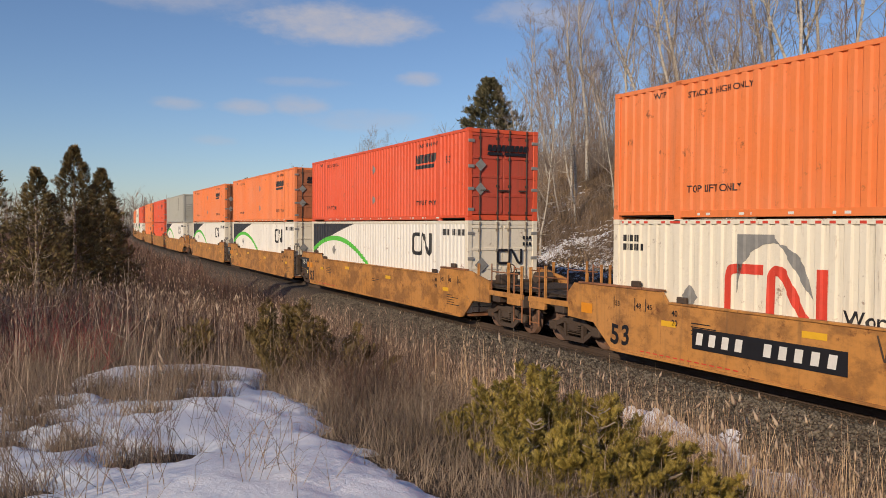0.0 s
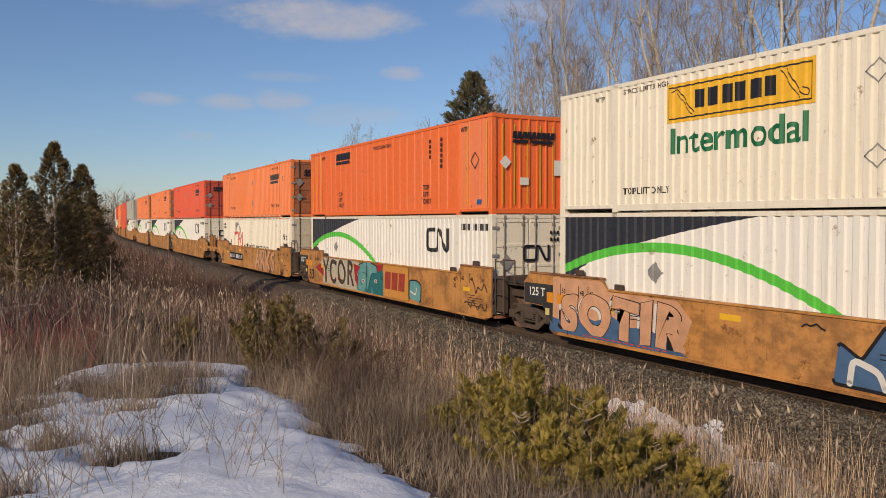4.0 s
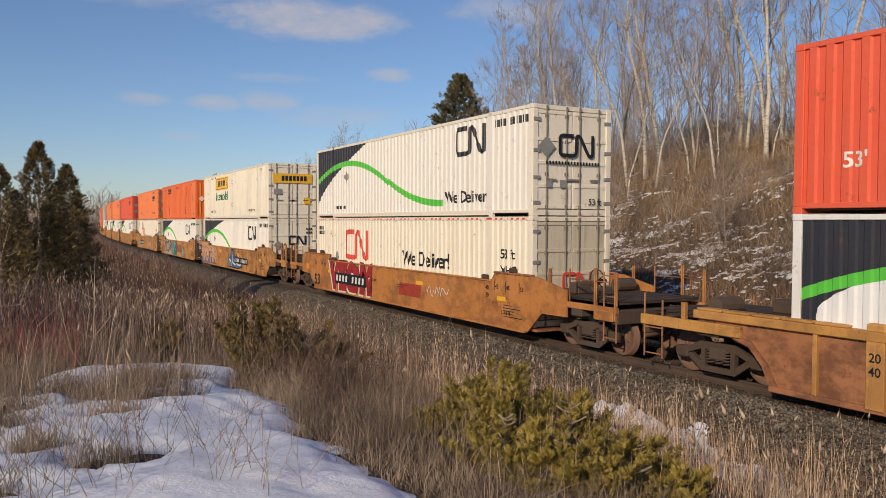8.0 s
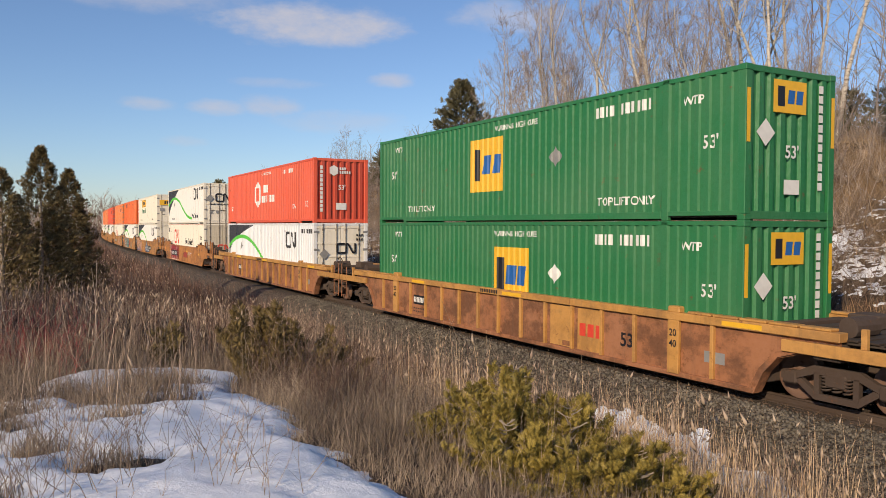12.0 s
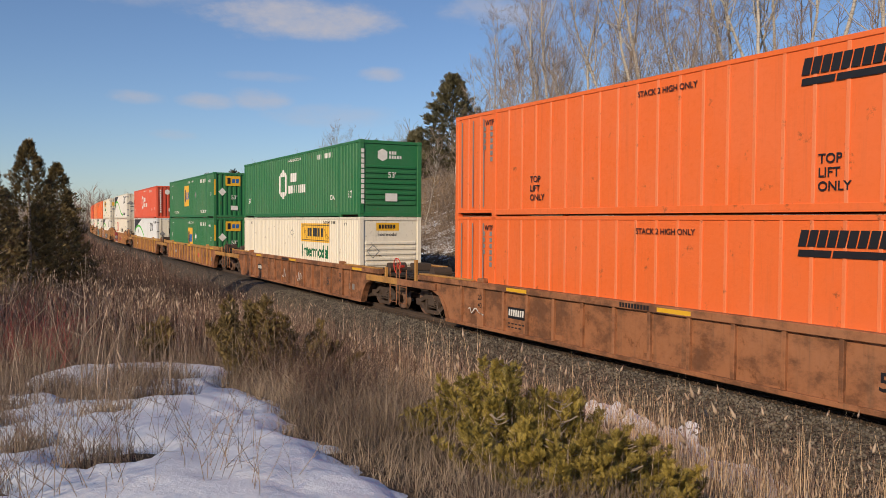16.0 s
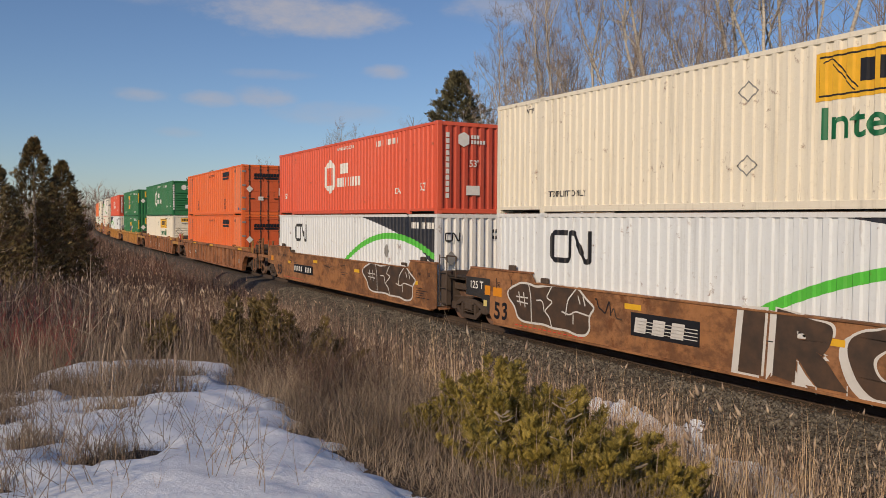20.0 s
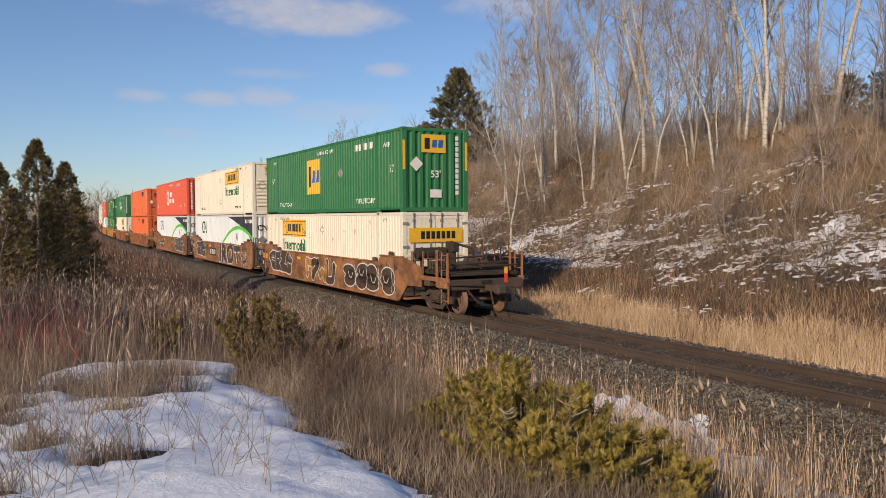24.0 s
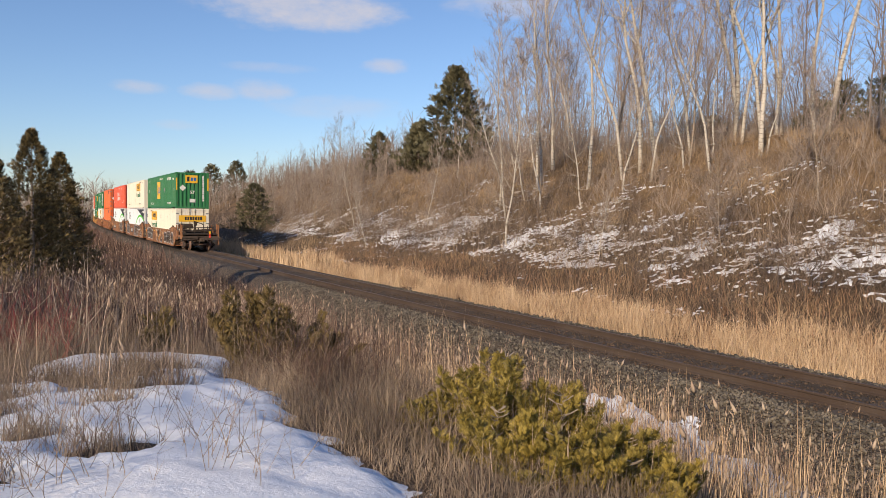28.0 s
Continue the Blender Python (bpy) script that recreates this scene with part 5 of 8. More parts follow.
        part("stanchion", Geo().box(-1.36, -1.26, P(q(2.2)) - 0.05, P(q(2.2)) + 0.05, 1.0, 1.85 if "stanchion" in swap else 1.5, 0.01), CAR_YELLOW, c)
        part("air_tank", Geo().rod((-1.0, P(q(1.7)), 1.45), (-0.35, P(q(1.7)), 1.45), 0.18, 12), IRON, c)
        part("valve_box", Geo().box(0.3, 0.9, *sorted((P(q(0.8)), P(q(1.4)))), 1.28, 1.55, 0.03), IRON, c)
        axles += truck(c, P(q(1.55)))
        coupler(c, q(3.0), way)
        if end == "rear":
            w = brake_wheel(c, -1.15, P(q(2.75)), 1.55, RED_MARK if "red wheel" in swap else IRON)
    at = lambda p, z, l=0.004: on_side(p, z, l, SIDE_X)
    for p in (1.5, 14.45):
        mark(c, words("20", 0.2), BLACK, at(p, 0.92, 0.024))
        mark(c, words("40", 0.2), BLACK, at(p, 0.7, 0.024))
    face = SIDE_X - 0.07
    if "yellow panel" in swap:
        mark(c, [rect(0, 0, 0.94, 0.98)], CAR_YELLOW, on_side(10.35, 0.22, 0.004, face), label="repainted yellow panel")
        mark(c, [rect(0, 0, 0.94, 0.98)], CAR_YELLOW, on_side(11.42, 0.22, 0.004, face), label="repainted yellow panel")
        for k in range(3):
            mark(c, [rect(k * 0.29, 0, 0.22, 0.3)], RED_MARK, on_side(11.5, 0.55, 0.009, face))
    mark(c, words("53", 0.42), BLACK, on_side(12.9, 0.5, 0.004, face))
    mark(c, [rect(0, 0, 0.75, 0.3)], BLACK, on_side(2.85, 0.55, 0.004, face), label="black number board")
    mark(c, block_word(7, 0.17, 0.1, 0.1, 0.3), WHITE_MARK, on_side(2.88, 0.62, 0.008, face))
    mark(c, [rect(i * 0.16, 0, 0.1, 0.035) for i in range(5)] + [rect(i * 0.16, -0.1, 0.1, 0.035) for i in range(4)], BLACK, on_side(2.85, 0.4, 0.004, face))
    mark(c, [rect(0, 0, 0.5, 0.22)], GREY_MARK, on_side(15.3, 0.5, 0.004, face))
    for p in (2.9, 8.3, 15.8):
        mark(c, [rect(0, 0, 0.9, 0.09)], YELLOW_MARK, at(p, 1.27, 0.034), label="yellow reflective strip")
    mark(c, block_word(10, 0.1, 0.09, 0, 0.3), BLACK, at(7.2, 1.27, 0.034))
    return c, axles


def number_board(c, p, n=10, w=0.33, h=0.42):
    mark(c, [rect(0, 0, n * w + 0.15, h)], BLACK, on_side(p, 0.62, 0.020, SIDE_X), label="black number board")
    mark(c, [q for i in range(n) if i != 4 for q in block_word(1, h * 0.58, w * 0.5, 0.14, 0.0) for q in [[(x + i * w, y) for x, y in q]]], WHITE_MARK, on_side(p + 0.1, 0.62 + h * 0.22, 0.025, SIDE_X))


def graffiti(c, p, z, w, h, n, fill, rim, seed, rim_w=0.05):
    """Sprayed fat crooked shapes with a pale rim, that spell nothing."""
    rng = random.Random(seed)
    fat = min(w / n * 0.42, h * 0.3)
    rims, fills = [], []
    for i in range(n):
        x0, x1 = (i + 0.12) * w / n, (i + 0.95) * w / n
        y0, y1 = fat * 0.6, h - fat * 0.6
        mid = (y0 + y1) / 2
        way = rng.choice(((0, 1, 2, 3), (0, 4, 3, 2), (1, 0, 3, 2), (1, 2, 4, 0), (0, 3, 2, 5), (2, 1, 0, 3, 5)))
        knots = [(x0, y0), (x0, y1), (x1, y1), (x1, y0), ((x0 + x1) / 2, mid), (x0, mid)]
        line = [(knots[k][0] + rng.uniform(-0.12, 0.12) * w / n, min(y1 + 0.04, max(y0 - 0.02, knots[k][1] + rng.uniform(-0.12, 0.12) * h))) for k in way]
        soft = []
        for (a, b), (e, f) in zip(line, line[1:]):
            soft += [(a + (e - a) * t, b + (f - b) * t + 0.06 * h * math.sin(t * 3.14) * rng.choice((-1, 1))) for t in (0.0, 0.33, 0.66)]
        soft.append(line[-1])
        rims += ribbon(soft, fat + 2 * rim_w, fat * 0.4, blunt=False)
        fills.append(ribbon(soft, fat, fat * 0.4, blunt=False))
    mark(c, rims, rim, on_side(p, z, 0.008, SIDE_X), "graffiti", "sprayed pale outline")
    for i, f in enumerate(fills):
        mark(c, f, fill[i % len(fill)], on_side(p, z, 0.013 + 0.002 * (i % 3), SIDE_X), "graffiti", "sprayed crooked shape")


BLOB = ((0.0, 0.70), (0.05, 0.80), (0.17, 0.93), (0.27, 0.93), (0.36, 0.88), (0.55, 0.95), (0.65, 0.95), (0.82, 0.97), (0.92, 0.75), (1.0, 0.62), (0.94, 0.45),
        (0.95, 0.18), (0.91, 0.06), (0.82, 0.03), (0.72, 0.09), (0.55, 0.08), (0.46, 0.12), (0.31, 0.10), (0.20, 0.10), (0.13, 0.17), (0.10, 0.38), (0.01, 0.58))
BLOB_LINES = (((0.27, 0.93), (0.30, 0.65), (0.31, 0.10)), ((0.37, 0.60), (0.44, 0.62), (0.46, 0.40)), ((0.55, 0.95), (0.48, 0.68), (0.56, 0.62), (0.46, 0.40), (0.52, 0.30), (0.55, 0.08)),
              ((0.82, 0.97), (0.72, 0.70), (0.70, 0.40)), ((0.66, 0.45), (0.74, 0.40), (0.80, 0.50), (0.94, 0.45)), ((0.78, 0.42), (0.78, 0.25)), ((0.83, 0.80), (0.85, 0.66)), ((0.88, 0.80), (0.90, 0.64)),
              ((0.15, 0.72), (0.17, 0.45)), ((0.21, 0.72), (0.23, 0.42)), ((0.12, 0.62), (0.26, 0.62)), ((0.13, 0.52), (0.26, 0.50)))


def blob_piece(c, p, z, w, h, fill, rim):
    """A throw-up: one dark cloud of joined letter shapes, rimmed and crossed by pale sprayed lines."""
    edge = [(x * w, y * h) for x, y in BLOB]
    mark(c, [edge], fill, on_side(p, z, 0.007, SIDE_X), "graffiti", "dark sprayed cloud of joined shapes")
    mark(c, ribbon(edge, 0.055, 0.12, True), rim, on_side(p, z, 0.012, SIDE_X), "graffiti", "pale sprayed outline")
    lines = []
    for l in BLOB_LINES:
        lines += ribbon([(x * w, y * h) for x, y in l], 0.036, 0.1, blunt=False)
    mark(c, lines, rim, on_side(p, z, 0.017, SIDE_X), "graffiti", "pale sprayed lines")


def tag(c, text, p, z, size, fill, rim, swell=0.05, edge=0.05, drips=0, stretch=1.0, drop=None):
    """Sprayed fat letters with a rim, and with a shifted under-layer where drop names its paint."""
    if drop:
        mark(c, fat_words(text, size, swell + edge, stretch), drop, on_side(p - size * 0.07, z - size * 0.05, 0.005, SIDE_X), "graffiti", "sprayed under-layer of fat letters")
    mark(c, fat_words(text, size, swell + edge, stretch), rim, on_side(p, z, 0.008, SIDE_X), "graffiti", "sprayed outline of fat letters")
    mark(c, fat_words(text, size, swell, stretch), fill, on_side(p, z, 0.013, SIDE_X), "graffiti", "sprayed fat letters")
    rng = random.Random(int(p * 10))
    for i in range(drips):
        mark(c, [rect(rng.uniform(0, size * 0.7 * len(text)), -0.2, 0.02, rng.uniform(0.2, 0.45))], rim, on_side(p, z, 0.007, SIDE_X), "graffiti", "paint drip")


def bubbles(c, p, z, w, h, n, fill, rim, seed, rim_w=0.05):
    """Sprayed bubble shapes in a row: each a few fat rounds with one rim."""
    rng = random.Random(seed)
    rims, fills, lines = [], [], []

    def round_(cx, cy, rx, ry):
        return [(cx + rx * math.cos(t * 0.449), min(h + rim_w, max(-rim_w, cy + ry * math.sin(t * 0.449)))) for t in range(14)]

    for i in range(n):
        cx = (i + 0.5) * w / n
        for k in range(3):
            a, b = cx + rng.uniform(-0.2, 0.2) * w / n, h * (0.28 + 0.22 * k) + rng.uniform(-0.05, 0.05)
            rx, ry = w / n * rng.uniform(0.42, 0.58), h * rng.uniform(0.2, 0.3)
            rims.append(round_(a, b, rx + rim_w, ry + rim_w))
            fills.append(round_(a, b, rx, ry))
        x, y = cx - 0.2 * w / n, h * rng.uniform(0.55, 0.8)
        lines += stroke([(x, y), (x + 0.12 * w / n, y - 0.22 * h), (x + 0.3 * w / n, y - 0.25 * h), (x + 0.42 * w / n, y - 0.05 * h)], rim_w * 0.7)
        lines += stroke([(cx + 0.42 * w / n, h * 0.9), (cx + 0.5 * w / n, h * 0.5), (cx + 0.46 * w / n, h * 0.12)], rim_w * 0.8)
    mark(c, rims, rim, on_side(p, z, 0.007, SIDE_X), "graffiti", "sprayed pale outline")
    mark(c, fills, fill, on_side(p, z, 0.012, SIDE_X), "graffiti", "sprayed dark bubble shapes")
    mark(c, lines, rim, on_side(p, z, 0.017, SIDE_X), "graffiti", "sprayed pale lines")


def scrawl(c, p, z, w, h, mat, seed, width=0.035):
    rng = random.Random(seed)
    pts, x = [], 0.0
    while x < w:
        pts.append((x, rng.uniform(0.0, h)))
        x += rng.uniform(0.04, 0.14)
    mark(c, ribbon(pts, width, 0.08), mat, on_side(p, z, 0.02, SIDE_X), "graffiti", "thin sprayed scrawl")


AQUA = fresh("aqua_spray", (0.20, 0.42, 0.40), second=(0.03, 0.20, 0.22), var=0.4, scale=1.2)
CAR_PATCH = paint("repainted_ochre", (0.60, 0.27, 0.05), rough=0.55, grime=0.4, rust=0.05)
TEAL = fresh("teal_spray", (0.03, 0.20, 0.21), var=0.4, scale=3)
CREAM_SPRAY = fresh("cream_spray", (0.55, 0.50, 0.36), var=0.25, scale=3)
CRIMSON_SPRAY = fresh("crimson_spray", (0.42, 0.03, 0.03), var=0.4, scale=3)
DARK_SPRAY = fresh("dark_spray", (0.05, 0.038, 0.03), second=(0.13, 0.075, 0.045), var=0.5, scale=3)
PEACH_SPRAY = fresh("peach_spray", (0.70, 0.38, 0.22), var=0.3, scale=3)
BLUE_SPRAY = fresh("blue_spray", (0.08, 0.16, 0.30), var=0.4, scale=3)
PALE_SPRAY = fresh("pale_spray", (0.72, 0.70, 0.66), var=0.15, scale=3)

SPEED = 10.005


def s_front(q, t):
    """How far the front end of a load has come along the track."""
    return q + SPEED * t + 0.00604 * t * t


UNITS = []                                          # (front of its load at the start, car, lower box, upper box, axles)


def unit(q, made, lower, upper):
    car, axles = made
    UNITS.append((q, car, lower, upper, axles))
    return car


def rear_gear(c):
    """Brake gear, pipes and rails that crowd the last car's open end."""
    y = lambda d: P(16.4 + d)
    part("reservoir", Geo().rod((-1.2, y(0.62), 1.86), (-0.15, y(0.62), 1.86), 0.2, 14), SHADED_SOOT, c, "grimy brown air reservoir")
    for x in (-1.0, -0.35):
        part("reservoir_strap", Geo().ring((x, y(0.62), 1.86), (1, 0, 0), 0.205, 0.018, 14).box(x - 0.03, x + 0.03, y(0.7), y(0.54), 1.33, 1.68), SHADED_SOOT, c)
    part("bracket", Geo().box(-0.05, 0.05, y(1.1), y(0.5), 1.3, 2.25, 0.02).box(-0.12, 0.12, y(1.15), y(0.95), 1.9, 2.2, 0.03), SHADED_SOOT, c)
    part("lever", Geo().rod((-0.1, y(0.95), 2.25), (0.55, y(1.25), 2.02), 0.04, 6).rod((0.55, y(1.25), 2.02), (0.6, y(1.4), 1.35), 0.03, 6), SHADED_SOOT, c)
    for k, (x, z) in enumerate(((-1.25, 2.0), (-0.55, 1.9), (0.1, 1.75), (0.75, 1.9), (1.25, 2.05))):
        part("post", Geo().rod((x, y(1.55 + 0.1 * k), 1.3), (x, y(1.55 + 0.1 * k), z), 0.028, 6), SHADED_SOOT, c)
    for d, z in ((1.6, 1.72), (2.2, 1.55), (2.75, 1.48)):
        part("crossbar", Geo().rod((-1.3, y(d), z), (1.3, y(d + 0.1), z + 0.06), 0.035, 6), SHADED_SOOT, c)
    for x0, x1, z in ((-0.9, -0.5, 1.42), (-0.2, 0.3, 1.5), (0.5, 1.1, 1.46)):
        part("gear_box", Geo().box(x0, x1, y(2.0), y(1.5), 1.32, z + 0.12, 0.03), SHADED_SOOT, c)
    for x in (-0.75, 0.45, 0.8):
        part("air_hose", Geo().rod((x, y(3.1), 0.9), (x + 0.1, y(3.35), 0.62), 0.03, 6).rod((x + 0.1, y(3.35), 0.62), (x + 0.25, y(3.4), 0.45), 0.03, 6), SHADED_SOOT, c)
    for x in (-0.55, 0.0, 0.55):
        part("brake_rod", Geo().rod((x, y(0.3), 0.62), (x, y(3.0), 0.7), 0.03, 6), SHADED_SOOT, c)
    part("pin_lifter", Geo().rod((-1.35, y(3.12), 1.0), (-0.2, y(3.2), 0.95), 0.022, 6).rod((-1.35, y(3.12), 1.0), (-1.4, y(3.2), 0.72), 0.022, 6), SHADED_SOOT, c)


RED_SMEAR = fresh("faded_red_spray", (0.42, 0.06, 0.035), rough=0.6, var=0.5, scale=3.0)


def build_train():
    tan = "yellow-brown smooth-sided well car, shared truck at "
    arc_lbl = "white corrugated container with black corner and green arc"
    # cars that have already gone by, the farthest last
    unit(37.53, smooth_car("yellow-brown smooth-sided well car with peeling paint patches", "a", "c"),
         badge_white(arc_lbl), old_orange("red-orange corrugated container with black name blocks", RED_ORANGE))
    unit(56.88, smooth_car("yellow-brown smooth-sided well car in mid train", "a", "a"), badge_white(arc_lbl), old_orange("faded orange corrugated container with black markings", ORANGE_2))
    unit(76.23, smooth_car("yellow-brown smooth-sided well car in mid train", "c", "a"), badge_white(arc_lbl), old_orange("faded orange corrugated container with black markings", ORANGE_2))
    unit(99.6, smooth_car("brown smooth-sided well car far along the curve", "a", "c"), badge_white(arc_lbl), plain_grey("weathered grey corrugated container"))
    unit(118.95, smooth_car("brown smooth-sided well car far along the curve", "a", "a"), old_orange("red-orange corrugated container far along the curve", RED_ORANGE), old_orange("red-orange corrugated container far along the curve", RED_ORANGE))
    unit(138.3, smooth_car("brown smooth-sided well car far along the curve", "c", "a"), old_orange("faded orange corrugated container far along the curve", ORANGE_2), old_orange("faded orange corrugated container far along the curve", ORANGE_2))
    unit(161.7, smooth_car("brown smooth-sided well car far along the curve", "a", "c"), badge_white(arc_lbl), old_orange("red-orange corrugated container far along the curve", RED_ORANGE))
    unit(181.05, smooth_car("brown smooth-sided well car far along the curve", "a", "a"), badge_white(arc_lbl), red_badge_white("cream-white corrugated container with a red badge", "We Deliver"))
    unit(200.4, smooth_car("brown smooth-sided well car far along the curve", "c", "a"), badge_white(arc_lbl), old_orange("faded orange corrugated container far along the curve", ORANGE_2))
    unit(223.8, smooth_car("brown smooth-sided well car far along the curve", "c", "c"), badge_white(arc_lbl), old_orange("faded orange corrugated container far along the curve", ORANGE_2))
    # cars that pass the knoll
    c = unit(14.38, smooth_car("yellow-brown smooth-sided well car with black number board", "c", "a"),
             red_badge_white("cream-white corrugated container with a cut-off red badge and slogan", "World-class freight forwarding services"),
             old_orange("faded orange corrugated container with grey diamond plates", ORANGE_2))
    number_board(c, 2.65)
    tag(c, "ARKS", 9.2, 0.36, 1.5, PEACH_SPRAY, DARK_SPRAY, 0.035, 0.022, 3, 1.05)
    mark(c, ribbon([(0, 0.9), (0.5, 0.85), (0.9, 0.4), (1.0, 0.0)], 0.03, 0.3), DARK_SPRAY, on_side(13.6, 0.34, 0.009, SIDE_X), "graffiti", "thin sprayed curve")
    mark(c, ribbon([(0, 0), (0.2, 0.5), (0.4, 0.05), (0.08, 0.2)], 0.035, 0.02), PEACH_SPRAY, on_side(14.75, 0.8, 0.009, SIDE_X), "graffiti", "small pink scrawl")
    scrawl(c, 6.6, 0.9, 0.8, 0.5, DARK_SPRAY, 2)
    c = unit(-4.94, smooth_car("yellow-brown smooth-sided well car covered in teal and grey graffiti", "a", "a"), badge_white(arc_lbl),
             panel_orange("bright orange smooth-panelled container with yellow strips", YELLOW_MARK))
    mark(c, [[(0, 0), (4.6, -0.04), (4.6, 1.0), (4.2, 1.14), (0.2, 1.14), (-0.3, 0.9), (0.15, 0.6)]], CREAM_SPRAY, on_side(1.95, 0.3, 0.004, SIDE_X), "graffiti", "sprayed cream ground")
    tag(c, "YCOR", 2.0, 0.46, 1.36, DARK_SPRAY, PALE_SPRAY, 0.03, 0.018, 5, 0.9)
    mark(c, [[(0, 0.35), (0.5, 0.55), (1.0, 0.45), (1.1, 0.0), (0.6, 0.15)]], CRIMSON_SPRAY, on_side(1.0, 0.6, 0.005, SIDE_X), "graffiti", "sprayed crimson arrow")
    mark(c, [[(0.2, 1.0), (0.95, 0.9), (0.6, 0.6), (0.7, 0.1), (0.35, 0.35), (0.3, 0.7)]], CRIMSON_SPRAY, on_side(5.5, 0.35, 0.015, SIDE_X), "graffiti", "sprayed crimson flash")
    for px, pz in ((2.35, 0.75), (3.1, 0.6), (4.0, 0.65)):
        mark(c, [[(0.09 * math.cos(t), 0.11 * math.sin(t)) for t in (0.5, 1.6, 2.7, 3.8, 4.7, 5.6)]], CRIMSON_SPRAY, on_side(px, pz, 0.017, SIDE_X), "graffiti", "sprayed crimson spot")
    mark(c, [[(0, 0), (2.7, -0.02), (2.8, 0.7), (2.4, 1.0), (0.8, 1.05), (0.2, 0.85), (-0.1, 0.4)]], TEAL, on_side(6.1, 0.3, 0.006, SIDE_X), "graffiti", "sprayed teal ground")
    tag(c, "SR", 6.25, 0.38, 1.4, AQUA, BLACK, 0.085, 0.028, 3, 1.15, PALE_SPRAY)
    for px, pz in ((6.75, 0.72), (8.0, 0.78)):
        mark(c, [[(0.14 * math.cos(t), 0.08 * math.sin(t)) for t in (0, 0.8, 1.6, 2.4, 3.14, 3.9, 4.7, 5.5)]], PALE_SPRAY, on_side(px, pz, 0.016, SIDE_X), "graffiti", "sprayed pale spot")
        mark(c, [[(0.09 * math.cos(t), 0.05 * math.sin(t)) for t in (0, 1.0, 2.1, 3.14, 4.2, 5.2)]], CRIMSON_SPRAY, on_side(px, pz, 0.018, SIDE_X), "graffiti", "sprayed crimson spot")
    mark(c, [[(0, 0.62), (1.5, 0.70), (1.2, 0.42), (0.4, 0.50)]], CRIMSON_SPRAY, on_side(7.2, 0.74, 0.007, SIDE_X), "graffiti", "sprayed crimson flash")
    mark(c, [rect(0, 0, 2.15, 1.14)], CAR_PATCH, on_side(8.72, 0.30, 0.018, SIDE_X), label="repainted ochre panel")
    mark(c, [[(0, 0.1), (0.9, 0.0), (0.95, 0.62), (0.6, 0.75), (0.05, 0.72)]], AQUA, on_side(10.9, 0.30, 0.006, SIDE_X), "graffiti", "sprayed aqua shape")
    mark(c, ribbon([(0, 0.1), (0.9, 0.02), (0.95, 0.62), (0.6, 0.75), (0.05, 0.72)], 0.05, 0.1, True), BLACK, on_side(10.9, 0.30, 0.010, SIDE_X), "graffiti", "dark sprayed outline")
    mark(c, ribbon([(0.1, 0.35), (0.55, 0.25), (0.6, 0.5)], 0.06, 0.1), PALE_SPRAY, on_side(10.9, 0.30, 0.014, SIDE_X), "graffiti", "pale sprayed line")
    for k in range(3):
        mark(c, [rect(k * 0.60, 0, 0.5, 0.63, 0.08)], RED_SMEAR, on_side(8.85, 0.58, 0.023, SIDE_X), label="faded red block")
    scrawl(c, 14.8, 0.45, 1.4, 0.25, DARK_SPRAY, 5)
    scrawl(c, 15.3, 0.9, 0.9, 0.5, DARK_SPRAY, 6)
    c = unit(-24.3, smooth_car("yellow-brown smooth-sided well car with peach and blue graffiti", "a", "c"), badge_white(arc_lbl),
             plate_white("cream-white corrugated container with a yellow name plate", 3.6, "doors"))
    mark(c, [[(-0.2, 0.30), (-0.1, 1.36), (1.75, 1.36), (2.0, 1.14), (4.1, 1.12), (4.5, 0.75), (4.3, 0.25)]], PEACH_SPRAY, on_side(0, 0.3, 0.004, SIDE_X), "graffiti", "peach sprayed ground")
    mark(c, [[(-0.25, 0.0), (-0.2, 0.36), (0.4, 0.30), (0.9, 0.55), (1.5, 0.42), (2.1, 0.60), (2.6, 0.40), (3.3, 0.45), (3.9, 0.2), (4.4, 0.0)]], BLUE_SPRAY, on_side(0, 0.3, 0.0055, SIDE_X), "graffiti", "blue sprayed lower ground")
    tag(c, "SOTIR", 0.25, 0.46, 1.15, PEACH_SPRAY, BLACK, 0.07, 0.016, 3, 1.12, PALE_SPRAY)
    mark(c, [[(0, 0.05), (0.1, 0.75), (0.5, 0.5), (0.9, 1.1), (1.5, 1.1), (1.7, 0.6), (2.3, 0.85), (2.6, 0.45), (3.4, 0.55), (3.5, 0.12), (2.4, 0.0)]], BLUE_SPRAY, on_side(7.6, 0.32, 0.004, SIDE_X), "graffiti", "dull blue sprayed ground")
    mark(c, ribbon([(0, 0.05), (0.1, 0.75), (0.5, 0.5), (0.9, 1.1), (1.5, 1.1), (1.7, 0.6), (2.3, 0.85), (2.6, 0.45), (3.4, 0.55), (3.5, 0.12), (2.4, 0.0)], 0.06, 0.08, True), BLACK, on_side(7.6, 0.32, 0.008, SIDE_X), "graffiti", "dark sprayed outline")
    for l in (((0.3, 0.1), (0.35, 0.5), (0.8, 0.35), (0.9, 0.1)), ((1.1, 0.9), (1.2, 0.3), (1.9, 0.2)), ((2.0, 0.6), (2.2, 0.25), (3.1, 0.2), (3.2, 0.42))):
        mark(c, ribbon(l, 0.11, 0.12, blunt=False), PALE_SPRAY, on_side(7.6, 0.32, 0.011, SIDE_X), "graffiti", "pale sprayed line")
    scrawl(c, 7.0, 1.1, 0.5, 0.25, BLACK, 33, 0.03)
    scrawl(c, 9.9, 1.22, 0.8, 0.14, BLACK, 34, 0.025)
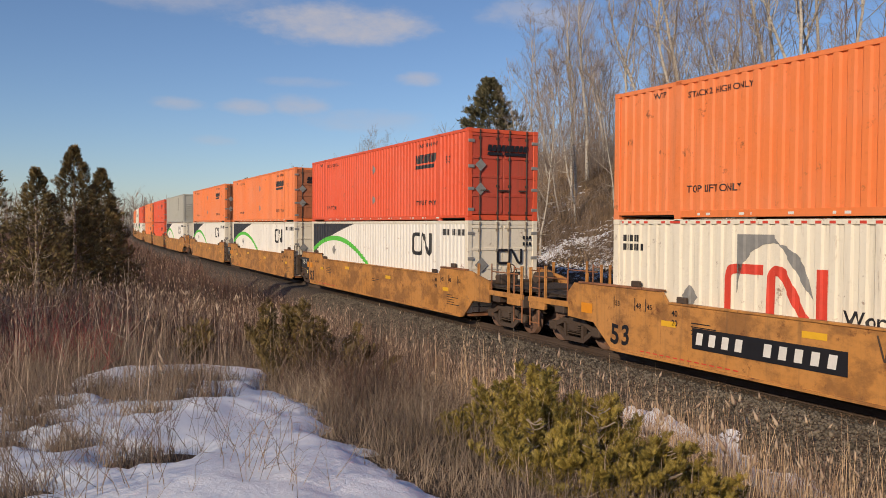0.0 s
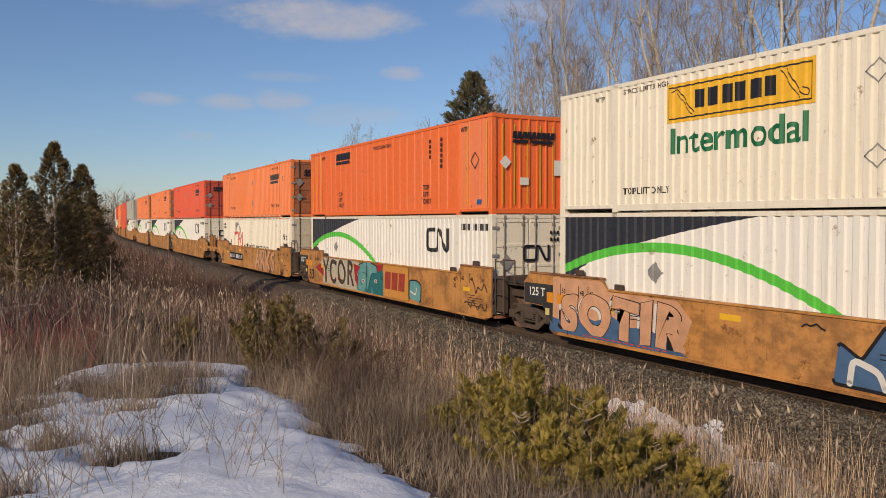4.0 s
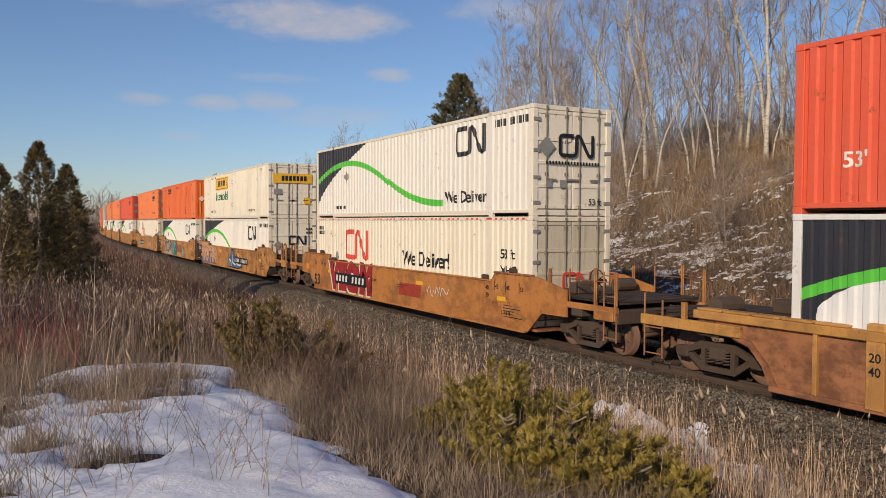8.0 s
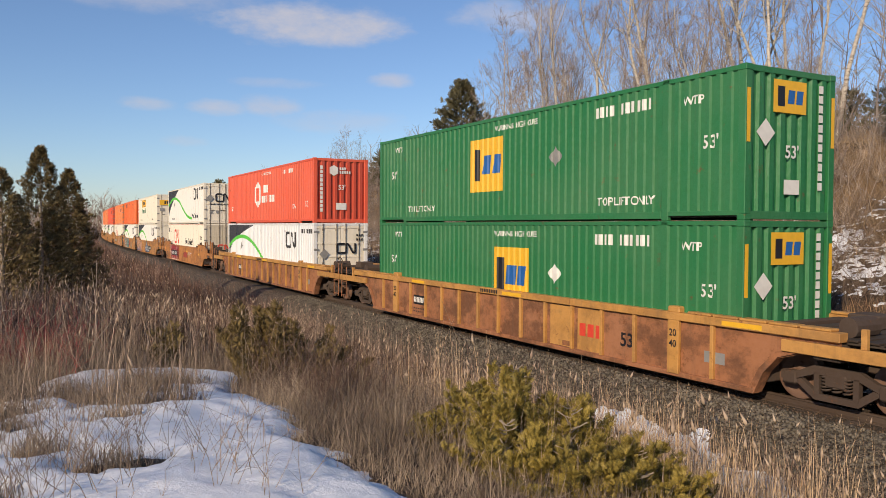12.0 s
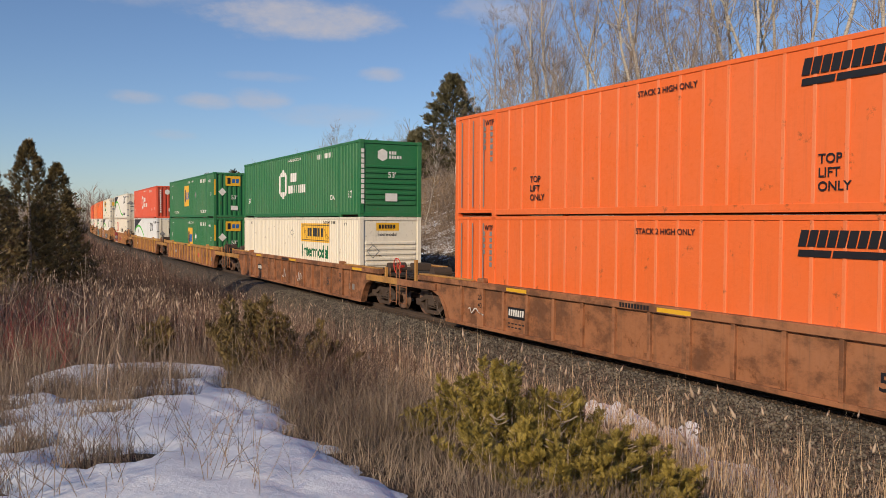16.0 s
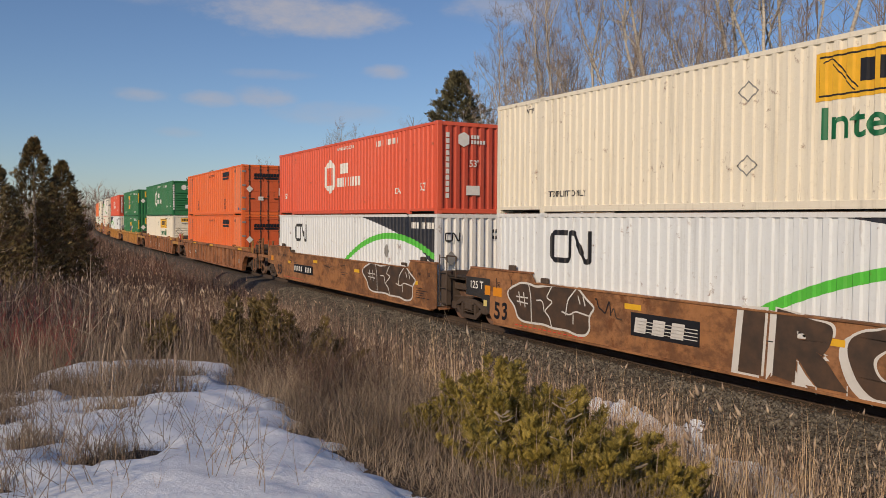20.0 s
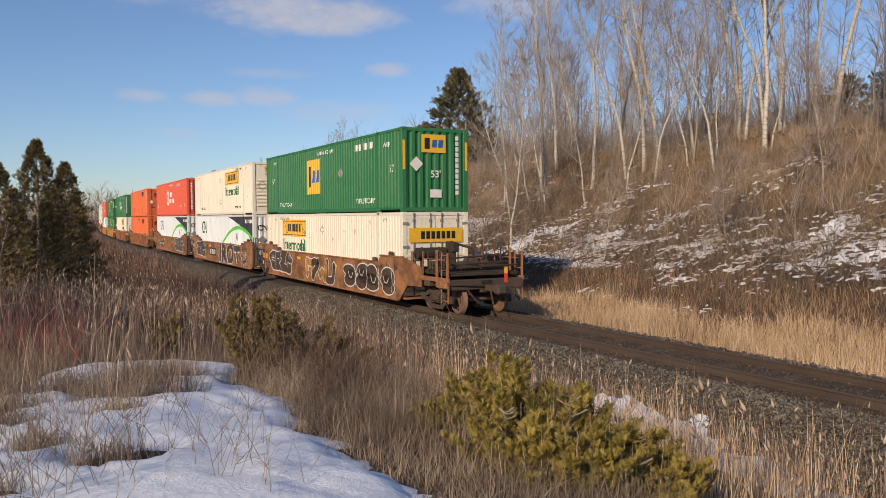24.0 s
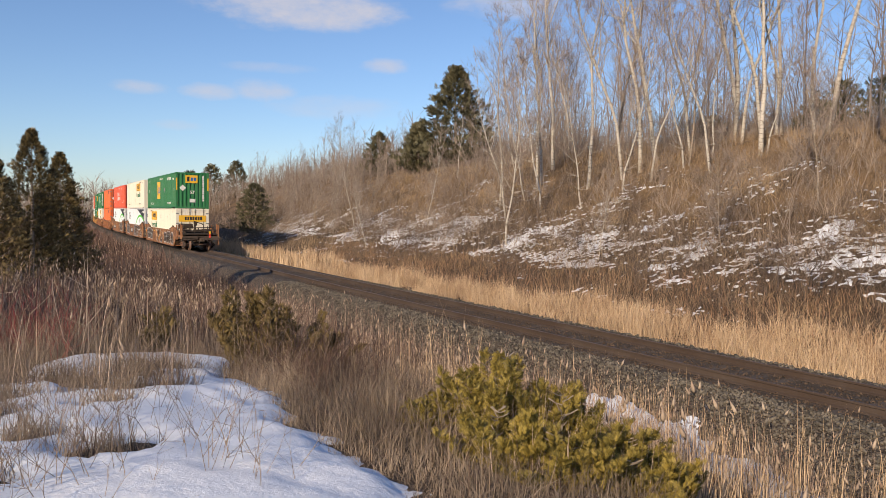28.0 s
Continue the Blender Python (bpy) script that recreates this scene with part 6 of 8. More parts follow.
    number_board(c, 9.3, 10, 0.29, 0.36)
    c = unit(-47.87, smooth_car("yellow-brown smooth-sided well car with a crimson painted patch", "c", "c", CAR_RUDDY),
             red_badge_white("cream-white corrugated container with a red badge and black slogan", "We Deliver"),
             tall_arc_white("white corrugated container with a long green arc and black slogan"))
    tag(c, "VEOM", 2.0, 0.42, 1.42, CRIMSON_SPRAY, BLACK, 0.085, 0.02, 0, 1.0, PALE_SPRAY)
    scrawl(c, 5.95, 0.45, 0.35, 0.4, BLACK, 43, 0.03)
    number_board(c, 2.6, 9, 0.33)
    scrawl(c, 10.6, 0.72, 1.5, 0.4, PALE_SPRAY, 42, 0.03)
    mark(c, [rect(0, 0, 1.6, 0.42, 0.2)], RED_SMEAR, on_side(8.5, 0.62, 0.005, SIDE_X), "graffiti", "faded purple patch")
    mark(c, words("LD LMT", 0.13), BLACK, on_side(6.2, 0.92, 0.006, SIDE_X))
    mark(c, words("L 73-4", 0.17), BLACK, on_side(14.9, 0.6, 0.006, SIDE_X))
    unit(-71.62, ribbed_car("rust-brown ribbed well car with ochre chords and end sills", CAR_RUST, CAR_YELLOW),
         badge_white("clean white corrugated container with black corner and green arc", body=SWOOSH_CLEAN), hex_box("coral red corrugated container with a white hexagon badge", HUB_RED, "ribs"))
    unit(-94.94, ribbed_car("rust-brown ribbed well car with repainted yellow panels", CAR_RUST, CAR_YELLOW, ("yellow panel",)),
         plate_green("deep green corrugated container with a low yellow plate", True), plate_green("deep green corrugated container with a square yellow plate", False))
    c = unit(-118.55, ribbed_car("dark rust-brown ribbed well car with a red hand-brake wheel", CAR_RUST, CAR_RUST, ("red wheel",)),
             plate_white("cream-white corrugated container with a yellow name plate", 9.5, "bars"), hex_box("deep green corrugated container with a white hexagon badge", GREEN, "bars"))
    scrawl(c, 7.2, 0.4, 0.6, 0.5, PALE_SPRAY, 8)
    scrawl(c, 9.3, 0.4, 0.7, 0.5, PALE_SPRAY, 9)
    c = unit(-141.71, ribbed_car("rusty brown ribbed well car with faded lettering", CAR_RUST, CAR_RUST, ("stanchion", "brown ends")),
             panel_orange("bright orange smooth-panelled container with black name blocks", GREY_MARK), panel_orange("bright orange smooth-panelled container with grey strips", GREY_MARK))
    scrawl(c, 1.0, 0.5, 0.9, 0.25, PALE_SPRAY, 12)
    c = unit(-165.09, smooth_car("rust-stained smooth-sided well car with outlined graffiti", "c", "a", CAR_STAINED),
             badge_white("pale white corrugated container with green arc at its rear end", True), hex_box("coral red corrugated container with a white hexagon badge", HUB_RED, "ribs"))
    number_board(c, 2.6, 8, 0.3, 0.38)
    blob_piece(c, 10.6, 0.34, 4.4, 1.22, DARK_SPRAY, PALE_SPRAY)
    scrawl(c, 8.4, 1.12, 0.5, 0.16, BLACK, 53, 0.025)
    scrawl(c, 6.6, 1.05, 0.9, 0.12, BLACK, 54, 0.02)
    c = unit(-184.59, smooth_car("rust-stained smooth-sided well car with bold white-rimmed graffiti", "a", "a", CAR_STAINED),
             badge_white("pale white corrugated container with green arc at its rear end", True), plate_white("cream-white corrugated container with a yellow name plate", 9.55, "bars"))
    blob_piece(c, 0.75, 0.34, 3.5, 1.2, DARK_SPRAY, PALE_SPRAY)
    scrawl(c, 4.25, 0.92, 0.55, 0.4, BLACK, 62, 0.03)
    scrawl(c, 4.8, 0.9, 0.4, 0.3, DARK_SPRAY, 63, 0.03)
    mark(c, [rect(0, 0, 1.9, 0.5)], BLACK, on_side(5.4, 0.62, 0.006, SIDE_X))
    mark(c, block_word(3, 0.32, 0.52, 0.15, 0.35) + [rect(0.1, 0.03 + 0.07 * k, 1.65, 0.018) for k in range(4)], PALE_SPRAY, on_side(5.5, 0.7, 0.012, SIDE_X))
    tag(c, "IRO", 8.2, 0.40, 1.5, DARK_SPRAY, PALE_SPRAY, 0.06, 0.024, 4, 1.38, PALE_SPRAY)
    for lift, wide, paint_, shift in ((0.006, 0.42, PALE_SPRAY, -0.1), (0.009, 0.40, PALE_SPRAY, 0.0), (0.014, 0.32, DARK_SPRAY, 0.0)):
        for l in (((0.0, 0.82), (1.35, 0.86)), ((0.62, 0.80), (0.70, 0.40), (0.90, 0.08))):
            mark(c, ribbon(l, wide, 0.2), paint_, on_side(12.25 + shift, 0.42 + shift * 0.5, lift + (0.001 if len(l) > 2 else 0.0), SIDE_X), "graffiti", "sprayed crossbar and stem")
    tag(c, "CHE", 13.75, 0.78, 0.46, DARK_SPRAY, PALE_SPRAY, 0.0, 0.05, 0, 1.3)
    tag(c, "STM", 13.9, 0.38, 0.46, DARK_SPRAY, PALE_SPRAY, 0.0, 0.05, 0, 1.3)
    c = unit(-203.54, smooth_car("rust-stained smooth-sided last well car covered in graffiti", "a", "c", CAR_STAINED),
             plate_white("cream-white corrugated container with a yellow name plate", 2.6, "doors"), plate_green("deep green corrugated container with a square yellow plate", False))
    blob_piece(c, 0.7, 0.34, 3.9, 1.2, DARK_SPRAY, PALE_SPRAY)
    graffiti(c, 6.5, 0.34, 3.4, 1.0, 4, [CAR_TAN, DARK_SPRAY], PALE_SPRAY, 72)
    bubbles(c, 11.2, 0.38, 4.4, 0.95, 4, DARK_SPRAY, PALE_SPRAY, 73)
    rear_gear(c)
    mark(c, [rect(0, 0, 0.14, 0.3)], RED_MARK, on_rear(0.62, 1.0, 0.0, P(19.52)), label="red tail marker")
    mark(c, [rect(0, 0.3, 0.14, 0.2)], YELLOW_MARK, on_rear(0.62, 1.0, 0.0, P(19.52)))


build_train()


def motions():
    """The train runs away along the track at an even speed, its wheels rolling."""
    turn = [(k / 30.0, Matrix.Rotation(-(s_front(0.0, k / 30.0)) / WHEEL_R, 4, "X")) for k in range(841)]
    times = [i * 2.0 for i in range(15)]
    for q, car, lower, upper, axles in UNITS:
        rows = []
        for t in times:
            s = s_front(q, t)
            (xa, ya, _), (xb, yb, _) = on_track(s), on_track(s - LONG)
            rows.append((t, (xa + xb) / 2, (ya + yb) / 2, -math.degrees(math.atan2(xa - xb, ya - yb))))
        for ob, z in ((car, 0.0), (lower, SEAM - TALL), (upper, SEAM)):
            walk(ob, [(t, pose(x, y, z, 0, 0, rz)) for t, x, y, rz in rows])
        if q < 40:
            for w in axles:
                at = Matrix.Translation(w.location)
                walk(w, [(t, at @ r) for t, r in turn])


# ---------------------------------------------------------------- plants
def scatter(verts, quads, frames, places):
    """Many copies of a small shape as arrays: frames (n, 3, 3) hold the copies' axes in columns, scaled."""
    v = np.einsum("nij,kj->nki", frames, np.asarray(verts, float)) + places[:, None, :]
    q = np.asarray(quads)[None] + (np.arange(len(places)) * len(verts))[:, None, None]
    return v.reshape(-1, 3), q.reshape(-1, np.asarray(quads).shape[1])


def axes(direction, spin, size):
    """Frames whose y axis follows the given directions, turned by spin about it and scaled."""
    d = direction / np.linalg.norm(direction, axis=1, keepdims=True)
    ref = np.where(np.abs(d[:, 2:3]) > 0.95, np.array([[1.0, 0, 0]]), np.array([[0, 0, 1.0]]))
    a = np.cross(d, ref)
    a /= np.linalg.norm(a, axis=1, keepdims=True)
    b = np.cross(a, d)
    c, s = np.cos(spin)[:, None], np.sin(spin)[:, None]
    x, z = a * c + b * s, b * c - a * s
    f = np.stack([x, d, z], 2)
    return f * (size[:, None, None] if np.ndim(size) == 1 else size)


def many_spots(rng, n, s0, s1, u0, u1, keep, bias=1.0):
    """Random spots in a stretch of land, thinned by keep(s, u, x, y); bias > 1 crowds them near s0."""
    out = []
    while len(out) < n:
        s = s0 + (s1 - s0) * rng.random() ** bias
        u = u0 + (u1 - u0) * rng.random()
        x, y = spot(s, u)
        if keep(s, u, x, y):
            out.append((x, y, land(s, u) - 0.02))
    return np.array(out)


def blades(rng, roots, h0, h1, width, bend=0.35, lean=0.12, pieces=3):
    """Tapered, bowed grass blades of two or three pieces, taller and shorter by clumps."""
    n = len(roots)
    g = np.random.default_rng(rng.randrange(10 ** 6))
    near = np.clip((np.hypot(roots[:, 0], roots[:, 1]) - 2.5) / 6.0, 0.42, 1.0)
    clump = np.array([noise.noise((x * 0.9, y * 0.9, 33.0)) + 0.6 * noise.noise((x * 0.25, y * 0.25, 35.0)) for x, y, _ in roots])
    h = g.uniform(h0, h1, n) * near * np.where(g.random(n) < 0.25, 0.6, 1.0) * (1.0 + 0.45 * clump)
    az = g.uniform(0, 2 * np.pi, n)
    out = np.stack([np.cos(az), np.sin(az), np.zeros(n)], 1)
    side_az = g.uniform(0, 2 * np.pi, n)
    wid = np.stack([np.cos(side_az), np.sin(side_az), np.zeros(n)], 1) * (width * g.uniform(0.6, 1.3, n))[:, None]
    b = (np.abs(g.normal(0, bend, n)) * h)[:, None]
    l = (g.normal(0, lean, n) * h)[:, None]
    cuts = ((0, 1.0), (0.38, 0.85), (0.72, 0.55), (1.0, 0.12)) if pieces == 3 else ((0, 1.0), (0.5, 0.75), (1.0, 0.12))
    m = 2 * len(cuts)
    v = np.empty((n, m, 3))
    for k, (t, w) in enumerate(cuts):
        c = roots + out * (b * t ** 2.2 + l * t) + np.array([0, 0, 1.0]) * (h[:, None] * t * (1 - 0.25 * np.minimum(1, b / h[:, None]) * t))
        v[:, 2 * k], v[:, 2 * k + 1] = c - wid * w / 2, c + wid * w / 2
    q = np.array([(2 * k, 2 * k + 1, 2 * k + 3, 2 * k + 2) for k in range(pieces)])[None] + (np.arange(n) * m)[:, None, None]
    tips = (v[:, m - 2] + v[:, m - 1]) / 2
    return v.reshape(-1, 3), q.reshape(-1, 4), tips


SPINDLE_V = [(0, 0, 0), (0.5, 0.35, 0), (0, 0.35, 0.5), (-0.5, 0.35, 0), (0, 0.35, -0.5), (0, 1, 0)]
SPINDLE_Q = [(0, 1, 2, 2), (0, 2, 3, 3), (0, 3, 4, 4), (0, 4, 1, 1), (5, 2, 1, 1), (5, 3, 2, 2), (5, 4, 3, 3), (5, 1, 4, 4)]
SPINDLE_T = [(a, b, c) for a, b, c, _ in SPINDLE_Q]


def plumes(rng, tips, length, thick):
    """Seed heads on stalks."""
    n = len(tips)
    g = np.random.default_rng(rng.randrange(10 ** 6))
    d = np.stack([g.normal(0, 0.3, n), g.normal(0, 0.3, n), np.ones(n)], 1)
    size = np.stack([np.full(n, thick), np.full(n, length), np.full(n, thick)], 1) * g.uniform(0.6, 1.3, n)[:, None]
    f = axes(d, g.uniform(0, 6, n), np.ones(n)) * size[:, None, :]
    return scatter(SPINDLE_V, SPINDLE_T, f, tips - np.array([0, 0, length * 0.3]))


def stuff(name, label, category, mat, verts, quads=None, tris=None):
    return thing(name, label, category, kind="stuff", me=fast_mesh(name, verts, quads, tris), mat=mat)


# the snow that lies on the knoll: outline on the plan
SNOW_EDGE = [(-6.0, 2.5), (2.45, 3.2), (2.5, 4.6), (2.4, 5.4), (2.4, 6.2), (2.85, 7.8), (3.0, 9.0), (2.7, 9.6), (3.0, 10.4), (3.9, 12.6), (2.6, 13.9), (0.7, 11.9),
             (0.2, 10.0), (-0.4, 9.2), (-1.2, 9.5), (-6.0, 9.5)]
BARE_SPOTS = [(1.35, 8.6, 0.42, 0.28), (0.75, 5.7, 0.22, 0.2), (0.15, 8.6, 0.25, 0.25), (2.0, 10.6, 0.4, 0.3), (0.8, 9.6, 0.3, 0.3), (-0.3, 6.8, 0.25, 0.25), (0.3, 6.3, 0.15, 0.15), (-0.1, 5.2, 0.2, 0.16), (0.05, 7.5, 0.2, 0.16), (1.0, 7.4, 0.16, 0.14), (-0.8, 7.6, 0.3, 0.2), (1.6, 9.6, 0.3, 0.2)]


def edge_distance(x, y):
    """Metres inside (+) or outside (-) the snow's outline."""
    if x > 5.5 or y > 16 or y < 1.5:
        return -2.0
    best, inside, n = 1e9, False, len(SNOW_EDGE)
    for i in range(n):
        (x0, y0), (x1, y1) = SNOW_EDGE[i], SNOW_EDGE[(i + 1) % n]
        dx, dy = x1 - x0, y1 - y0
        t = min(1, max(0, ((x - x0) * dx + (y - y0) * dy) / (dx * dx + dy * dy)))
        best = min(best, math.hypot(x - x0 - t * dx, y - y0 - t * dy))
        if (y0 > y) != (y1 > y) and x < (x1 - x0) * (y - y0) / (y1 - y0) + x0:
            inside = not inside
    return best if inside else -best


def snow_depth(x, y):
    d = edge_distance(x, y) + 0.28 * noise.noise((x * 2.2, y * 2.2, 1.0)) + 0.12 * noise.noise((x * 6, y * 6, 5.0))
    for bx, by, rx, ry in BARE_SPOTS:
        r = math.hypot((x - bx) / rx, (y - by) / ry)
        d = min(d, (r - 1 + 0.6 * noise.noise((x * 3, y * 3, 9.0)) + 0.35 * noise.noise((x * 8, y * 8, 9.0))) * 0.4)
    return d


def snow_material():
    def fill(n, bsdf, co):
        f = n.noise(co, 3.0, 6, 0.6)
        fine = n.noise(co, 60.0, 4, 0.6)
        col = n.mix(n.span(f, 0.35, 0.7), (0.91, 0.935, 0.965), (0.87, 0.90, 0.94))
        col = n.mix(n.span(n.noise(co, 22.0, 3, 0.7), 0.66, 0.75, 0.0, 0.5), col, (0.35, 0.29, 0.22))
        n.put(bsdf, "Base Color", col)
        n.put(bsdf, "Roughness", 0.6)
        b = n.add("Bump", inputs={"Strength": 0.45, "Distance": 0.03})
        n.put(b, "Height", n.m("ADD", n.m("MULTIPLY", fine, 0.3), n.noise(co, 9.0, 4, 0.6)))
        n.put(bsdf, "Normal", b.outputs[0])

    return material("old_snow", fill)


SNOW = snow_material()


def build_snow():
    xs, ys = np.arange(-6, 4.6, 0.07), np.arange(2.4, 14.2, 0.07)
    v = []
    for y in ys:
        for x in xs:
            d = snow_depth(x, y)
            lump = 0.04 * noise.noise((x * 1.1, y * 1.1, 2.0)) + 0.015 * noise.noise((x * 2.8, y * 2.8, 3.0)) + 0.011 * noise.noise((x * 7, y * 7, 4.0))
            foot = 0.06 * max(0.0, noise.noise((x * 2.6, y * 2.2, 7.0)) - 0.12)
            v.append((x, y, ground_at(x, y) - 0.06 + 0.17 * ease(-0.1, 0.6, d) + (lump - foot) * ease(0, 0.4, d)))
    n = len(xs)
    i = np.arange((len(ys) - 1) * n).reshape(-1, n)[:, :-1].ravel()
    me = fast_mesh("snow", v, np.stack([i, i + 1, i + n + 1, i + n], 1))
    me.polygons.foreach_set("use_smooth", [True] * len(me.polygons))
    thing("snow_patch", "patch of old lumpy snow on the knoll among weeds", "snow", kind="stuff", me=me, mat=SNOW)
    ss, us = np.arange(5.5, 13.5, 0.07), np.arange(-4.7, -2.5, 0.07)
    v = []
    for s in ss:
        for u in us:
            x, y = spot(s, u)
            d = 0.56 - abs(u + 3.2 + 0.12 * (9.5 - s)) + 0.45 * noise.noise((x * 1.1, y * 1.1, 6.0)) + 0.25 * noise.noise((x * 4, y * 4, 6.0)) - 0.5 * ease(11.5, 13.5, s) - 0.5 * ease(6.4, 5.5, s)
            v.append((x, y, land(s, u) - 0.07 + 0.14 * ease(-0.05, 0.4, d)))
    n = len(us)
    i = np.arange((len(ss) - 1) * n).reshape(-1, n)[:, :-1].ravel()
    me = fast_mesh("ditch_snow", v, np.stack([i, i + 1, i + n + 1, i + n], 1))
    me.polygons.foreach_set("use_smooth", [True] * len(me.polygons))
    thing("ditch_snow", "strip of old snow in the ditch below the track", "snow", kind="stuff", me=me, mat=SNOW)
    ss, us = np.arange(-2, 90, 0.13), np.arange(7.8, 21.0, 0.085)
    v = []
    for s in ss:
        for u in us:
            x, y = spot(s, u)
            m = noise.noise((s * 0.22, u * 0.16, 3.3)) * 0.75 + noise.noise((s * 0.55, u * 1.3 + s * 0.25, 8.0)) * 0.75 + 0.35 * noise.noise((s * 1.6, u * 3.0, 6.0))
            band = ease(9.6, 11.4, u) * (1 - ease(13.5, 18.0, u))
            m = m * 1.15 + 0.5 * noise.noise((s * 2.6, u * 4.0, 2.0)) + 1.25 * noise.noise((s * 4.5, u * 7.0, 12.0)) + 0.62 * band - 0.70 + 0.10 * ease(35, 8, s)
            v.append((x, y, land(s, u) - 0.08 + 0.12 * ease(-0.05, 0.25, m)))
    n = len(us)
    i = np.arange((len(ss) - 1) * n).reshape(-1, n)[:, :-1].ravel()
    me = fast_mesh("slope_snow", v, np.stack([i, i + 1, i + n + 1, i + n], 1))
    me.polygons.foreach_set("use_smooth", [True] * len(me.polygons))
    thing("slope_snow", "thin broken snow streaks on the brushy embankment", "snow", kind="stuff", me=me, mat=SNOW)


build_snow()

STRAW = fresh("straw_grass", (0.50, 0.39, 0.275), rough=0.75, island=True, second=(0.05, 0.033, 0.024), scale=1.4, clumps=0.9)
PALE_STALK = fresh("pale_dry_stalks", (0.66, 0.51, 0.39), rough=0.75, island=True, second=(0.15, 0.095, 0.07), scale=1.0, clumps=0.5)
TAN_REED = fresh("tan_reed", (0.33, 0.205, 0.155), rough=0.75, island=True, second=(0.038, 0.023, 0.02), scale=0.8, clumps=0.45)
TAWNY = fresh("tawny_grass", (0.64, 0.46, 0.265), rough=0.8, island=True, second=(0.13, 0.078, 0.044), scale=0.3, clumps=0.5)
BROWN_GRASS = fresh("brown_grass", (0.19, 0.112, 0.08), rough=0.8, island=True, second=(0.022, 0.014, 0.011), scale=0.8, clumps=0.6)
GOLD_REED = fresh("golden_reed", (0.84, 0.64, 0.41), rough=0.7, island=True, second=(0.34, 0.205, 0.11), scale=0.8, clumps=0.7)
RUSSET = fresh("russet_grass", (0.48, 0.29, 0.165), rough=0.8, island=True, second=(0.10, 0.055, 0.032), scale=0.8)
PLUME = fresh("pale_seed_heads", (0.60, 0.47, 0.34), rough=0.9, island=True, second=(0.24, 0.16, 0.11), scale=3)
TWIG = fresh("brown_twigs", (0.36, 0.27, 0.19), rough=0.85, island=True, second=(0.09, 0.062, 0.045), scale=1.0)
DARK_TWIG = fresh("dark_shrub_twigs", (0.22, 0.16, 0.12), rough=0.85, island=True, second=(0.04, 0.028, 0.022), scale=1.0)
RED_TWIG = fresh("red_osier_twigs", (0.30, 0.055, 0.05), rough=0.7, island=True, second=(0.14, 0.03, 0.03), scale=1.0)
OLIVE = fresh("yellow_green_needles", (0.40, 0.295, 0.055), rough=0.65, island=True, second=(0.06, 0.055, 0.014), scale=1.5)
CEDAR = fresh("bronze_green_needles", (0.27, 0.19, 0.07), rough=0.7, island=True, second=(0.024, 0.025, 0.012), scale=0.8)
DULL_BUSH = fresh("dull_olive_needles", (0.24, 0.165, 0.05), rough=0.7, island=True, second=(0.042, 0.034, 0.015), scale=1.5)
PINE = fresh("dark_pine_needles", (0.17, 0.15, 0.075), rough=0.7, island=True, second=(0.055, 0.055, 0.03), scale=0.6)


def bark(name, light, dark, marks):
    def fill(n, bsdf, co):
        ring = n.noise(n.scaled(co, 2.0, 2.0, 7.0), 1.6, 5, 0.75)
        f = n.span(ring, 0.47, 0.64, 0.0, marks)
        col = n.mix(f, light, dark)
        col = n.mix(n.span(n.noise(co, 0.5, 3), 0.35, 0.7, 0.0, 0.5), col, tuple(0.6 * a + 0.4 * b for a, b in zip(light, dark)))
        n.put(bsdf, "Base Color", col)
        n.put(bsdf, "Roughness", 0.85)

    return material(name, fill)


PALE_BARK = bark("pale_aspen_bark", (0.58, 0.53, 0.45), (0.13, 0.105, 0.085), 0.9)
GREY_BARK = bark("grey_brown_bark", (0.36, 0.29, 0.22), (0.10, 0.08, 0.06), 0.8)
TREE_TWIG = fresh("grey_brown_twigs", (0.45, 0.37, 0.305), rough=0.85, island=True, second=(0.15, 0.112, 0.09), scale=0.5)
BRUSH_TWIG = fresh("grey_brushwood", (0.54, 0.43, 0.335), rough=0.85, island=True, second=(0.10, 0.07, 0.053), scale=0.35)


def in_view(x, y, slack=4.0):
    """Whether a spot lies within the span of land that the knoll overlooks."""
    b = math.degrees(math.atan2(x, y))
    return -slack - 1 < b < 61 + slack


def clear_of_bushes(x, y):
    """Not in front of the low bushes, seen from the knoll."""
    b, d = math.degrees(math.atan2(x, y)), math.hypot(x, y)
    return not (14 < b < 28 and d < 10.5) and not (24 < b < 48 and d < 4.5)


